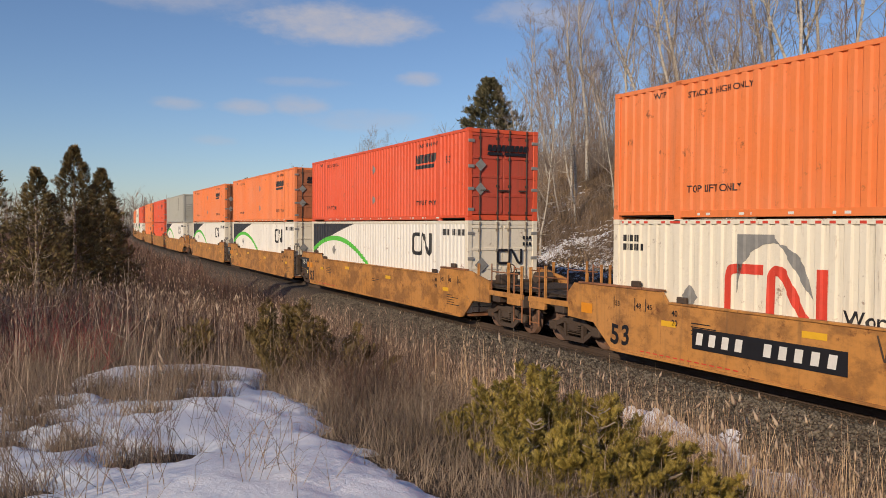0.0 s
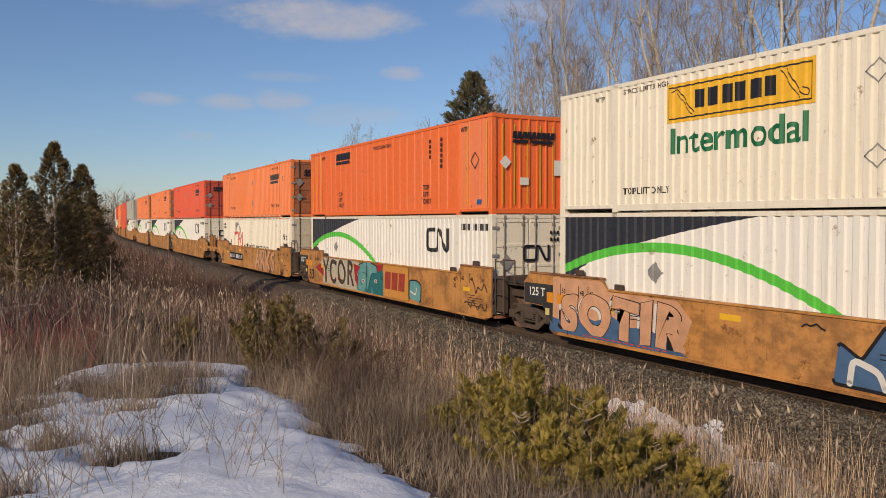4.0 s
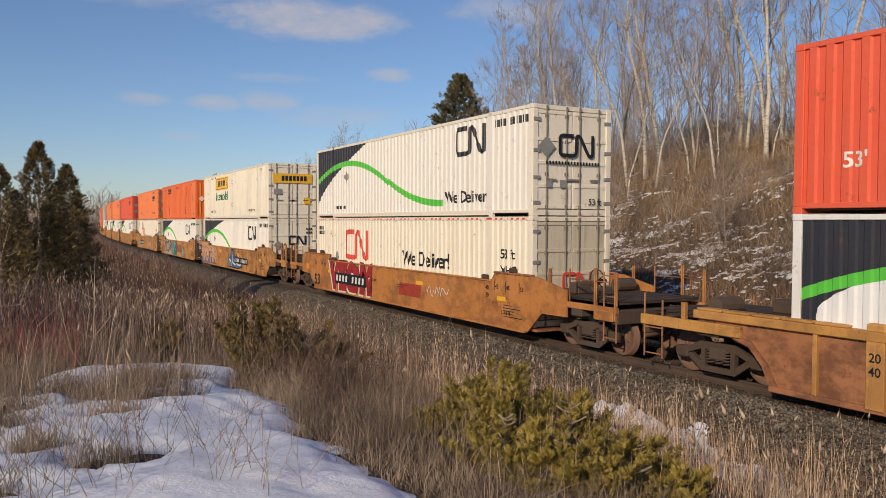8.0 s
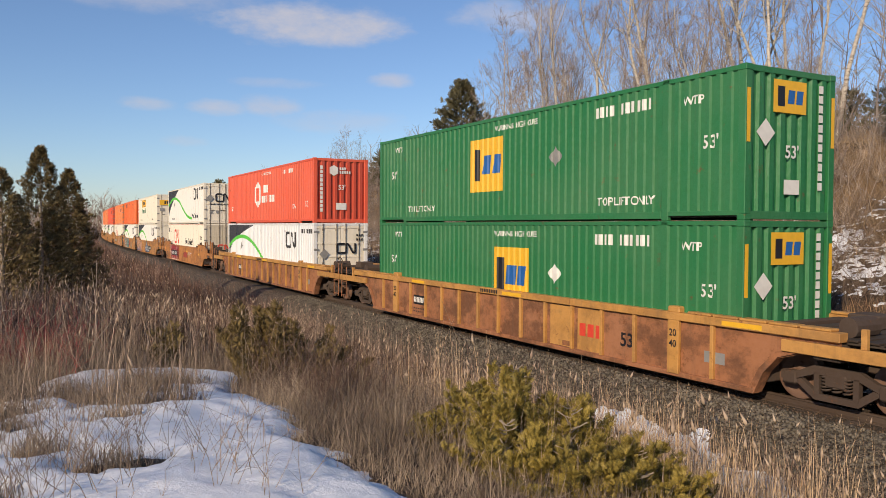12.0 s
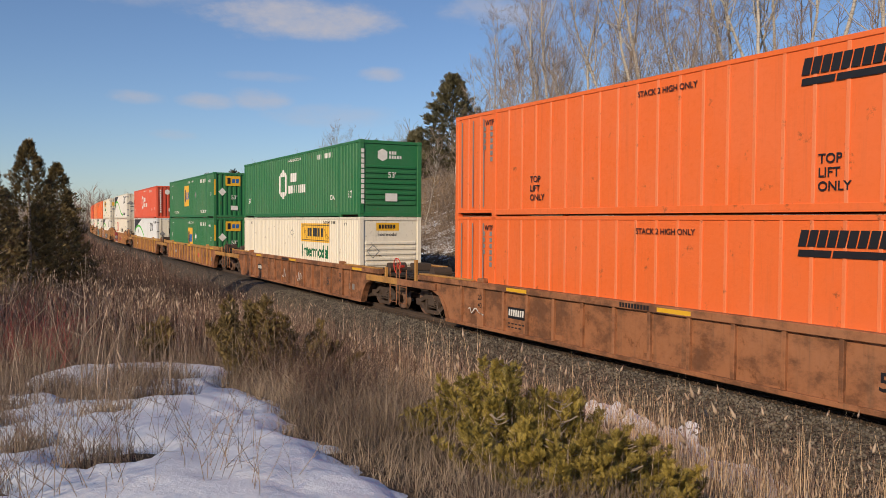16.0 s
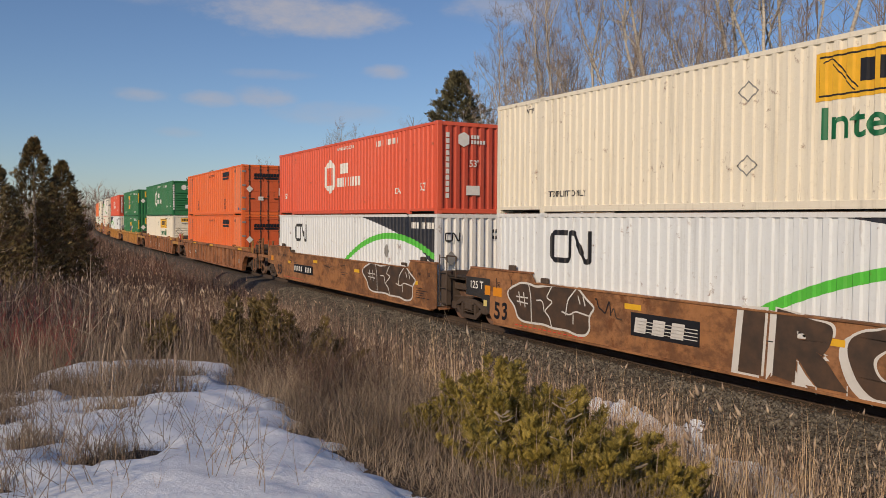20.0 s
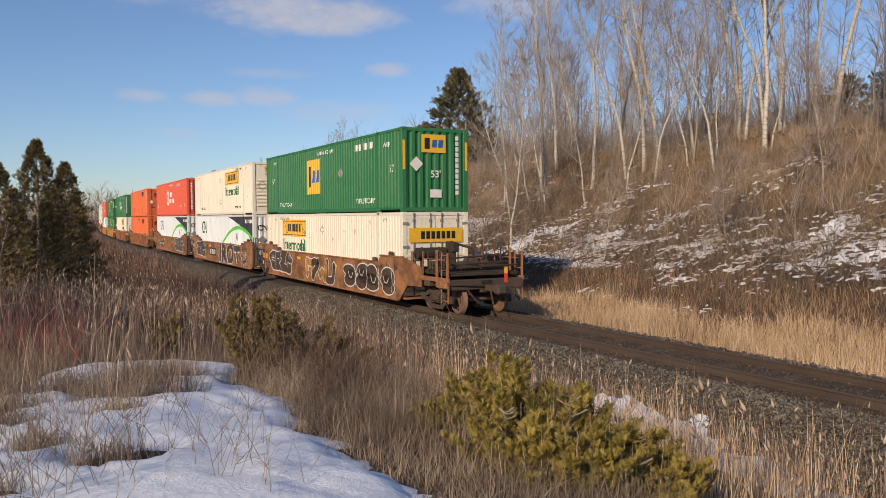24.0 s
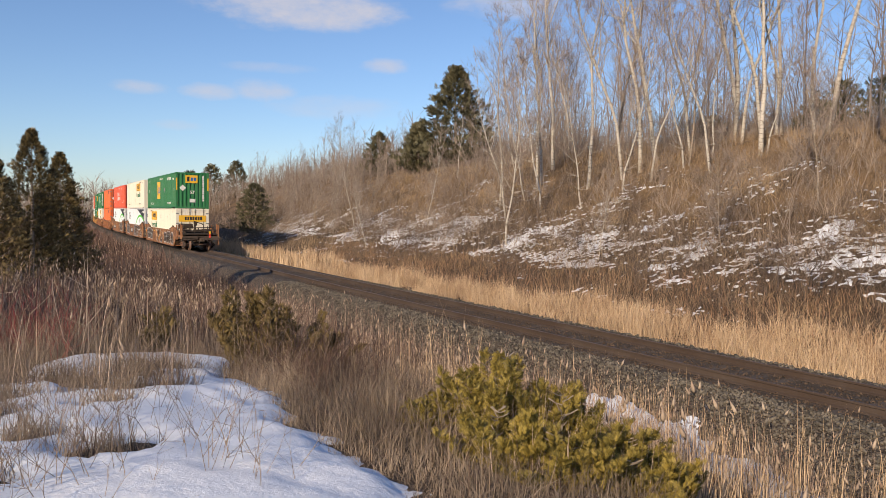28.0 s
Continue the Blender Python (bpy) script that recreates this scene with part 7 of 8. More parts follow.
def build_grass():
    rng = random.Random(7)
    near = lambda s, u, x, y: in_view(x, y) and math.hypot(x, y) > 3.6 and snow_depth(x, y) < 0.1 and u < -3.3 - 0.7 * noise.noise((s * 0.4, 2, 2)) and noise.noise((x * 0.5, y * 0.5, 3)) > -0.55
    clump = lambda s, u, x, y: near(s, u, x, y) and noise.noise((x * 1.7, y * 1.7, 15.0)) + 0.6 * noise.noise((x * 0.5, y * 0.5, 11.0)) > 0.0
    r = many_spots(rng, 23000, 1.5, 17.0, -13.5, -3.2, clump)
    v, q, tips = blades(rng, r, 0.3, 0.85, 0.0052, 0.5, 0.35)
    stuff("dry_grass", "tangled straw-coloured dry grass round the knoll", "grass", STRAW, v, q)
    r = many_spots(rng, 36000, 1.5, 20.0, -15.0, -3.4, near)
    v, q, tips = blades(rng, r, 0.15, 0.6, 0.0065, 0.6, 0.4, 2)
    stuff("brown_grass", "matted brown dead grass round the knoll", "grass", BROWN_GRASS, v, q)
    # tall reeds with seed heads
    r = many_spots(rng, 7000, 4.0, 30.0, -15.0, -3.2, lambda s, u, x, y: near(s, u, x, y) and math.hypot(x, y) > 7.0 and clear_of_bushes(x, y) and noise.noise((x * 0.4, y * 0.4, 21)) > -0.1 - 0.3 * ease(-9, -6, u), 1.1)
    v, q, tips = blades(rng, r, 0.6, 1.25, 0.0072, 0.14, 0.12)
    stuff("reed_stalks", "tall dry reed stalks with pale seed heads", "reeds", PALE_STALK, v, q)
    pick = tips[::5]
    pv, pt = plumes(rng, pick, 0.13, 0.028)
    stuff("reed_heads", "pale fluffy seed heads on tall reeds", "reeds", PLUME, pv, None, pt)
    # the field that runs on beside the track
    far = lambda s, u, x, y: in_view(x, y) and s > 14 and noise.noise((x * 0.3, y * 0.3, 77)) > -0.3
    r = many_spots(rng, 20000, 15.0, 70.0, -26.0, -3.5, far, 1.5)
    v, q, tips = blades(rng, r, 0.4, 1.0, 0.018, 0.4, 0.2, 2)
    stuff("field_grass", "rough brown winter field grass beside the track", "grass", BROWN_GRASS, v, q)
    r = many_spots(rng, 8000, 15.0, 75.0, -24.0, -3.7, lambda s, u, x, y: far(s, u, x, y) and noise.noise((x * 0.2, y * 0.2, 5)) > -0.15, 1.4)
    v, q, tips = blades(rng, r, 0.65, 1.3, 0.013, 0.14, 0.12, 2)
    stuff("field_reeds", "stand of tall tan reeds beside the track", "reeds", TAN_REED, v, q)
    pv, pt = plumes(rng, tips[::5], 0.14, 0.034)
    stuff("field_reed_heads", "pale seed heads of the reed stand", "reeds", PLUME, pv, None, pt)
    r = many_spots(rng, 14000, 70.0, 330.0, -60.0, -3.6, far, 1.6)
    v, q, tips = blades(rng, r, 0.6, 1.3, 0.10, 0.15, 0.12, 2)
    stuff("far_field_grass", "distant brown winter field grass", "grass", BROWN_GRASS, v, q)
    # golden reeds at the embankment's foot
    foot = lambda s, u, x, y: in_view(x, y) and u > 3.1 + 0.7 * noise.noise((s * 0.45, 1, 1)) and u < 8.0 + 1.9 * noise.noise((s * 0.3, 5, 5)) - 0.9 * ease(15, 40, s)
    gappy = lambda s, u, x, y: foot(s, u, x, y) and noise.noise((s * 0.5, u * 0.6, 61)) + 0.5 * noise.noise((s * 1.6, u * 1.6, 62)) > -0.2
    r = many_spots(rng, 29000, -2.0, 48.0, 2.4, 9.6, gappy)
    v, q, tips = blades(rng, r, 0.3, 1.0, 0.012, 0.45, 0.3)
    stuff("golden_reeds", "dense golden reeds at the foot of the embankment", "reeds", GOLD_REED, v, q)
    r = many_spots(rng, 13000, -2.0, 60.0, 4.6, 10.8, lambda s, u, x, y: in_view(x, y), 1.2)
    v, q, tips = blades(rng, r, 0.3, 0.85, 0.014, 0.45, 0.35, 2)
    stuff("foot_grass", "reddish brown dead grass behind the golden reeds", "grass", RUSSET, v, q)
    # thick tangle right beside the snow and tall stalks in the ditch
    tangle = lambda s, u, x, y: 1.7 < x < 4.6 and 3.3 < y < 9.0 and snow_depth(x, y) < 0.2
    r = many_spots(rng, 9000, 3.0, 9.5, -12.2, -8.4, tangle)
    v, q, tips = blades(rng, r, 0.25, 0.7, 0.0042, 0.8, 0.5)
    stuff("edge_grass", "thick tangle of bleached grass beside the snow", "grass", STRAW, v, q)
    ditch = lambda s, u, x, y: math.hypot(x, y) > 6.5 and noise.noise((x * 0.6, y * 0.6, 71)) > -0.25
    r = many_spots(rng, 2000, 2.0, 11.0, -8.4, -3.3, ditch)
    v, q, tips = blades(rng, r, 0.7, 1.45, 0.0085, 0.12, 0.14)
    stuff("cattails", "tall pale dry cattail stalks in the ditch", "reeds", GOLD_REED, v, q)
    pv, pt = plumes(rng, tips[::9], 0.15, 0.04)
    stuff("cattail_heads", "ragged seed heads on the cattail stalks", "reeds", PLUME, pv, None, pt)
    r = np.array([(rng.gauss(4.0, 0.45), rng.gauss(4.9, 0.45), 0.0) for _ in range(700)])
    r[:, 2] = [ground_at(x, y) for x, y, _ in r]
    v, q, tips = blades(rng, r, 0.5, 1.15, 0.0045, 0.3, 0.25)
    stuff("bush_grass", "thin pale stalks growing through the cedar bush", "grass", PALE_STALK, v, q)
    # matted short grass along the edge of the snow
    rim = lambda s, u, x, y: -1.0 < snow_depth(x, y) < 0.24 and math.hypot(x, y) > 3.2
    r = many_spots(rng, 15000, 3.0, 15.0, -13.6, -8.0, rim)
    v, q, tips = blades(rng, r, 0.14, 0.42, 0.0048, 0.8, 0.5, 2)
    stuff("matted_grass", "low matted straw along the snow edge", "grass", STRAW, v, q)
    r = many_spots(rng, 10000, 48.0, 150.0, 3.9, 10.0, foot, 1.3)
    v, q, tips = blades(rng, r, 0.6, 1.2, 0.04, 0.2, 0.15, 2)
    stuff("far_golden_reeds", "golden reeds along the far trackside", "reeds", GOLD_REED, v, q)
    # dead grass that creeps up the ballast shoulder
    verge = lambda s, u, x, y: in_view(x, y) and rng.random() < ease(-2.0 - 0.35 * ease(14, 6, s), -3.6, u) and noise.noise((s * 0.5, u * 0.8, 81)) > -0.3
    r = many_spots(rng, 5200, 7.0, 60.0, -4.3, -2.1, verge, 1.2)
    v, q, tips = blades(rng, r, 0.3, 0.85, 0.011, 0.4, 0.3, 2)
    stuff("verge_grass", "brown dead grass along the ballast shoulder", "grass", TAN_REED, v, q)
    r = many_spots(rng, 4200, 60.0, 260.0, -4.6, -2.3, verge, 1.4)
    v, q, tips = blades(rng, r, 0.5, 1.0, 0.05, 0.3, 0.2, 2)
    stuff("far_verge_grass", "distant brown grass along the ballast shoulder", "grass", TAN_REED, v, q)
    # short tawny grass up the embankment
    up = lambda s, u, x, y: in_view(x, y) and noise.noise((s * 0.2, u * 0.3, 4)) > -0.25 - 0.4 * ease(14, 20, u)
    r = many_spots(rng, 62000, -4.0, 85.0, 8.6, 36.0, up, 1.3)
    v, q, tips = blades(rng, r, 0.2, 0.75, 0.015, 0.7, 0.6, 2)
    stuff("slope_grass", "tawny dead grass on the embankment", "grass", TAWNY, v, q)


build_grass()


def polyline(rng, p, d, length, n, wob, lift=0.0):
    pts, d = [Vector(p)], Vector(d).normalized()
    for _ in range(n):
        d = (d + Vector((rng.gauss(0, wob), rng.gauss(0, wob), rng.gauss(0, wob) + lift))).normalized()
        pts.append(pts[-1] + d * (length / n))
    return pts


class Wood:
    """Tapering tubes gathered into arrays."""

    def __init__(self):
        self.v, self.q, self.k = [], [], 0

    def tube(self, pts, r0, r1, sides):
        n = len(pts)
        for i, p in enumerate(pts):
            d = (pts[min(i + 1, n - 1)] - pts[max(i - 1, 0)]).normalized()
            a = d.orthogonal().normalized()
            b = d.cross(a)
            r = r0 + (r1 - r0) * i / (n - 1)
            for j in range(sides):
                t = 2 * math.pi * j / sides
                q = p + (a * math.cos(t) + b * math.sin(t)) * r
                self.v.append((q.x, q.y, q.z))
        for i in range(n - 1):
            for j in range(sides):
                k = (j + 1) % sides
                self.q.append((self.k + i * sides + j, self.k + i * sides + k, self.k + (i + 1) * sides + k, self.k + (i + 1) * sides + j))
        self.k += n * sides

    def twig(self, pts, w0, w1, side):
        """A fine twig too thin to show its roundness: one narrow strip."""
        n = len(pts)
        for i, p in enumerate(pts):
            s = side * ((w0 + (w1 - w0) * i / (n - 1)) * 0.5)
            self.v += [(p.x - s.x, p.y - s.y, p.z - s.z), (p.x + s.x, p.y + s.y, p.z + s.z)]
        self.q += [(self.k + 2 * i, self.k + 2 * i + 1, self.k + 2 * i + 3, self.k + 2 * i + 2) for i in range(n - 1)]
        self.k += 2 * n

    def mesh(self, name):
        me = fast_mesh(name, self.v, self.q)
        me.polygons.foreach_set("use_smooth", [True] * len(me.polygons))
        return me


def bare_tree(seed, h, r, first, reach, lean=0.04, limbs=24):
    """A leafless tree: trunk with limbs, and a crown of fine twigs."""
    rng = random.Random(seed)
    wood, twigs = Wood(), Wood()
    trunk = polyline(rng, (0, 0, -0.3), (rng.gauss(0, lean), rng.gauss(0, lean), 1), h, 13, 0.075, 0.07)
    wood.tube(trunk, r * 0.74, r * 0.06, 7)
    # two or three steep leaders that share the crown
    for i in range(rng.choice((2, 3))):
        k = rng.randrange(6, 10)
        az = rng.uniform(0, 6.28)
        d = Vector((math.cos(az) * 0.42, math.sin(az) * 0.42, 1))
        wood.tube(polyline(rng, trunk[k], d, h * (0.92 - k / 13) * rng.uniform(0.7, 1.0), 7, 0.10, 0.12), r * 0.28, r * 0.05, 6)
    # short dead branches low on the trunk
    for i in range(9):
        k = rng.randrange(2, 7)
        az = rng.uniform(0, 6.28)
        b = polyline(rng, trunk[k], (math.cos(az), math.sin(az), rng.uniform(-0.1, 0.8)), h * rng.uniform(0.04, 0.12), 3, 0.2, 0.05)
        wood.tube(b, max(0.012, r * 0.10), 0.006, 4)
    for i in range(limbs):
        t = first + (1 - first) * (i + rng.random()) / limbs
        f = t * (len(trunk) - 1)
        k = min(int(f), len(trunk) - 2)
        p = trunk[k].lerp(trunk[k + 1], f - k)
        az = i * 2.4 + rng.uniform(-0.6, 0.6)
        tilt = rng.uniform(0.5, 1.15)
        d = Vector((math.cos(az) * math.sin(tilt), math.sin(az) * math.sin(tilt), math.cos(tilt)))
        l = h * reach * (1.25 - 0.8 * t) * rng.uniform(0.6, 1.2)
        rr = max(0.012, r * 0.26 * (1.1 - t))
        b = polyline(rng, p, d, l, 5, 0.17, 0.11)
        wood.tube(b, rr * 1.15, rr * 0.25, 5)
        for j in range(8):
            u = rng.uniform(0.2, 1.0)
            g = u * 5
            kk = min(int(g), 4)
            pp = b[kk].lerp(b[kk + 1], g - kk)
            dd = (b[kk + 1] - b[kk]).normalized() + Vector((rng.gauss(0, 0.55), rng.gauss(0, 0.55), rng.gauss(0.15, 0.4)))
            ll = l * rng.uniform(0.22, 0.5)
            sub = polyline(rng, pp, dd, ll, 3, 0.16, 0.08)
            side = Vector((rng.gauss(0, 1), rng.gauss(0, 1), rng.gauss(0, 0.4))).normalized()
            twigs.twig(sub, max(0.02, rr * 0.7), 0.009, side)
            for m in range(8):
                w = sub[rng.randrange(1, 4)]
                e = dd.normalized() + Vector((rng.gauss(0, 0.6), rng.gauss(0, 0.6), rng.gauss(0.15, 0.5)))
                twigs.twig(polyline(rng, w, e, ll * rng.uniform(0.35, 0.85), 2, 0.2), 0.013, 0.006, Vector((rng.gauss(0, 1), rng.gauss(0, 1), rng.gauss(0, 0.4))).normalized())
    return wood.mesh("trunk"), twigs.mesh("crown")


def tree_kinds():
    kinds = []
    for i, (h, r, first, reach, pale) in enumerate(((17, 0.17, 0.42, 0.22, 1), (15, 0.14, 0.40, 0.20, 1), (18, 0.20, 0.38, 0.24, 1), (14, 0.12, 0.30, 0.26, 0),
                                                     (16, 0.17, 0.28, 0.28, 0), (12, 0.10, 0.30, 0.24, 0), (7.5, 0.06, 0.30, 0.22, 1), (6.5, 0.055, 0.2, 0.3, 0))):
        kinds.append((bare_tree(100 + i, h, r, first, reach), h, pale))
    return kinds


KINDS = tree_kinds()


def plant_tree(k, x, y, rz, size=1.0, label="", tilt=0.0):
    (trunk, crown), h, pale = KINDS[k]
    label = label or ("slender pale-barked leafless tree on the embankment" if pale else "grey-brown leafless tree on the embankment")
    t = thing("bare_tree", label, "tree", "leafless trees")
    m = pose(x, y, ground_at(x, y), tilt, tilt * 0.5, rz)
    t.matrix_basis = m @ Matrix.Diagonal((size, size, size, 1))
    part("trunk", trunk, PALE_BARK if pale else GREY_BARK, t)
    part("crown", crown, TREE_TWIG, t)
    return t


def build_trees():
    rng = random.Random(19)
    # pale trunks that stand out on the slope: place, kind, size, lean
    for x, y, k, size, tilt in ((26.2, 37.2, 6, 1.5, 1), (28.6, 50.7, 6, 1.0, -2), (31.2, 42.2, 1, 0.62, -4), (33.0, 43.2, 0, 0.85, 0), (33.9, 43.9, 2, 0.8, 1), (32.7, 37.8, 0, 0.95, -1),
                                (33.9, 36.0, 1, 1.05, 3), (34.8, 35.5, 0, 1.05, 5), (36.0, 35.3, 2, 1.0, 4), (34.7, 31.9, 6, 1.35, 0), (34.0, 29.4, 1, 0.8, 1), (39.3, 32.2, 0, 1.05, 1),
                                (40.2, 32.5, 2, 1.0, 2), (37.9, 29.2, 1, 1.1, 5), (39.5, 29.5, 0, 1.0, 6), (41.0, 27.4, 2, 1.05, 3), (38.2, 26.2, 6, 0.9, 0), (36.5, 46.0, 2, 1.0, -2),
                                (30.0, 39.0, 6, 1.6, 2), (30.4, 35.6, 6, 1.25, -3), (29.2, 41.5, 1, 0.7, 2), (32.0, 34.0, 6, 1.5, 4), (33.2, 33.0, 1, 0.72, -2), (36.9, 33.4, 1, 0.95, 2),
                                (35.4, 30.6, 6, 1.2, -3), (38.4, 31.0, 1, 1.0, -1), (36.2, 27.6, 6, 1.1, 2), (40.4, 29.8, 1, 1.0, 4), (42.0, 28.8, 0, 1.0, -2), (30.8, 44.5, 0, 0.8, -1)):
        plant_tree(k, x, y, rng.uniform(0, 360), size, tilt=-tilt)
    n = 0
    while n < 38:
        s, u = rng.uniform(8, 105), rng.uniform(15, 52)
        x, y = spot(s, u)
        if not in_view(x, y, 2) or rng.random() > ease(12, 24, u) + 0.1:
            continue
        open_sky = 0.45 + 0.55 * ease(30.0, 35.5, math.degrees(math.atan2(x, y)))
        plant_tree(rng.choice((0, 1, 2, 3, 4, 4, 3, 5)), x, y, rng.uniform(0, 360), rng.uniform(0.72, 1.02) * open_sky, tilt=rng.uniform(-4, 4))
        n += 1
    # thin young trees lower on the slope
    for i in range(26):
        s, u = rng.uniform(12, 95), rng.uniform(9.5, 22)
        x, y = spot(s, u)
        plant_tree(rng.choice((6, 7, 7)), x, y, rng.uniform(0, 360), rng.uniform(0.55, 1.0), "thin young leafless tree among brush", rng.uniform(-5, 5))
    # single trees farther along the track
    for s, u, k, size in ((88, 20, 3, 0.62), (86, 21, 4, 0.5), (97, 17, 5, 0.45), (112, 18, 5, 0.45), (128, 16, 5, 0.5), (150, 18, 4, 0.4), (165, 16, 3, 0.4), (140, 24, 4, 0.42), (120, 26, 3, 0.45),
                          (175, 22, 4, 0.45), (185, 20, 5, 0.6), (30, -33, 3, 0.5), (42, -24, 5, 0.55), (48, -28, 3, 0.6), (55, -24, 5, 0.6), (62, -33, 4, 0.55)):
        x, y = spot(s, u)
        plant_tree(k, x, y, rng.uniform(0, 360), size, "grey-brown leafless tree beyond the field" if u < 0 else "grey-brown leafless tree along the curve")
    # trees behind the knoll, whose shadows fall across snow and train
    for x, y, k, size in ((-13, -10, 3, 0.7), (-19, 3, 4, 0.6), (-22, -8, 3, 0.9)):
        plant_tree(k, x, y, rng.uniform(0, 360), size, "leafless tree behind the knoll")


build_trees()


def far_woods():
    """Bare woods on the skyline, too far to count."""
    rng = random.Random(23)
    w = Wood()

    def quick(x, y, h, wide=1.0):
        z = ground_at(x, y) - 0.3
        top = polyline(rng, (x, y, z), (rng.gauss(0, 0.05), rng.gauss(0, 0.05), 1), h, 3, 0.05)
        w.tube(top, 0.06 * wide, 0.02 * wide, 3)
        for i in range(26):
            t = rng.uniform(0.2, 1.0)
            p = top[0].lerp(top[3], t)
            az = rng.uniform(0, 6.28)
            d = Vector((math.cos(az), math.sin(az), rng.uniform(0.5, 1.6)))
            w.twig(polyline(rng, p, d, h * rng.uniform(0.12, 0.34), 2, 0.25), 0.05 * wide, 0.022 * wide, Vector((rng.gauss(0, 1), rng.gauss(0, 1), 0)).normalized())

    n = 0
    while n < 900:
        s, u = rng.uniform(15, 260), rng.uniform(26, 95)
        x, y = spot(s, u)
        if in_view(x, y, 3):
            quick(x, y, rng.uniform(4, 7) + rng.uniform(2, 6) * ease(30.0, 36.0, math.degrees(math.atan2(x, y))))
            n += 1
    for i in range(420):
        s, u = rng.uniform(75, 190), rng.uniform(15, 42)
        x, y = spot(s, u)
        quick(x, y, rng.uniform(2.5, 5.5))
    for i in range(150):
        s, u = rng.uniform(190, 420), rng.uniform(11, 60)
        x, y = spot(s, u)
        quick(x, y, rng.uniform(4, 7))
    for i in range(170):
        s, u = rng.uniform(330, 470), rng.uniform(-75, 40)
        x, y = spot(s, u)
        quick(x, y, rng.uniform(5, 9))
    for i in range(230):
        b, r = math.radians(rng.uniform(-1.0, 9.5)), rng.uniform(225, 300)
        quick(r * math.sin(b), r * math.cos(b), rng.uniform(6, 12), 2.6)
    thing("far_woods", "leafless brown woods on the skyline", "woods", kind="stuff", me=w.mesh("far_woods"), mat=TREE_TWIG)


far_woods()


def build_brush():
    """Leafless shrubs on the slope and among the grass."""
    rng = random.Random(29)

    def bushes(spots, h0, h1, stems, thick):
        w = Wood()
        for x, y, z in spots:
            h = rng.uniform(h0, h1)
            for i in range(stems):
                az = rng.uniform(0, 6.28)
                tilt = rng.uniform(0.1, 0.75)
                d = (math.cos(az) * math.sin(tilt), math.sin(az) * math.sin(tilt), math.cos(tilt))
                l = h * rng.uniform(0.6, 1.15)
                b = polyline(rng, (x + rng.gauss(0, 0.15), y + rng.gauss(0, 0.15), z), d, l, 3, 0.18, 0.05)
                w.tube(b, thick, thick * 0.35, 3)
                for j in range(4):
                    p = b[rng.randrange(1, 4)]
                    e = Vector(d) + Vector((rng.gauss(0, 0.6), rng.gauss(0, 0.6), rng.gauss(0.1, 0.4)))
                    w.tube(polyline(rng, p, e, l * rng.uniform(0.25, 0.5), 1, 0.2), thick * 0.5, thick * 0.25, 3)
        return w

    keep = lambda s, u, x, y: in_view(x, y) and noise.noise((s * 0.12, u * 0.18, 14)) > -0.35

    def thicket(seed, spots, s0, s1, stems, wide, spread):
        """Fine brushwood: a few bush shapes of narrow strips, set down many times over."""
        vs, qs, k = [], [], 0
        g = np.random.default_rng(seed)
        for shape in range(4):
            w = Wood()
            for i in range(stems):
                az, tilt = rng.uniform(0, 6.28), rng.uniform(0.05, spread)
                d = Vector((math.cos(az) * math.sin(tilt), math.sin(az) * math.sin(tilt), math.cos(tilt)))
                l = rng.uniform(0.55, 1.1)
                b = polyline(rng, (rng.gauss(0, 0.16), rng.gauss(0, 0.16), 0), d, l, 4, 0.3, 0.08)
                turn = lambda: Vector((rng.gauss(0, 1), rng.gauss(0, 1), rng.gauss(0, 0.3))).normalized()
                w.twig(b, wide, wide * 0.4, turn())
                for j in range(5):
                    e = d + Vector((rng.gauss(0, 0.8), rng.gauss(0, 0.8), rng.gauss(0.1, 0.5)))
                    w.twig(polyline(rng, b[rng.randrange(1, 4)], e, l * rng.uniform(0.25, 0.55), 1, 0.2), wide * 0.55, wide * 0.3, turn())
            at = spots[shape::4]
            n = len(at)
            size = g.uniform(s0, s1, n) * np.where(g.random(n) < 0.2, 1.35, 1.0)
            az = g.uniform(0, 6.28, n)
            f = np.zeros((n, 3, 3))
            f[:, 0, 0], f[:, 0, 1], f[:, 1, 0], f[:, 1, 1], f[:, 2, 2] = np.cos(az), -np.sin(az), np.sin(az), np.cos(az), 1
            v, q = scatter(w.v, w.q, f * size[:, None, None], at)
            vs.append(v)
            qs.append(q + k)
            k += len(v)
        return np.concatenate(vs), np.concatenate(qs)

    low = lambda s, u, x, y: keep(s, u, x, y) and noise.noise((s * 0.3, u * 0.4, 31)) > -0.2
    v, q = thicket(51, many_spots(rng, 2400, 0.0, 100.0, 8.4, 22.0, low, 1.2), 0.3, 1.25, 9, 0.010, 1.25)
    stuff("low_brush", "thin bare twigs over the snow streaks", "brush", TWIG, v, q)
    v, q = thicket(52, many_spots(rng, 2700, 0.0, 115.0, 11.5, 44.0, lambda s, u, x, y: in_view(x, y) and noise.noise((s * 0.15, u * 0.2, 41)) > -0.3 + 0.5 * ease(15, 0, s), 1.2), 0.5, 1.9, 9, 0.013, 1.15)
    v2, q2 = thicket(55, many_spots(rng, 260, 6.0, 60.0, 9.0, 17.0, low, 1.1), 0.7, 1.8, 7, 0.016, 1.0)
    stuff("dark_shrubs", "dark crooked leafless shrubs low on the embankment", "brush", DARK_TWIG, v2, q2)
    stuff("slope_brush", "bare grey-brown brushwood on the embankment", "brush", BRUSH_TWIG, v, q)
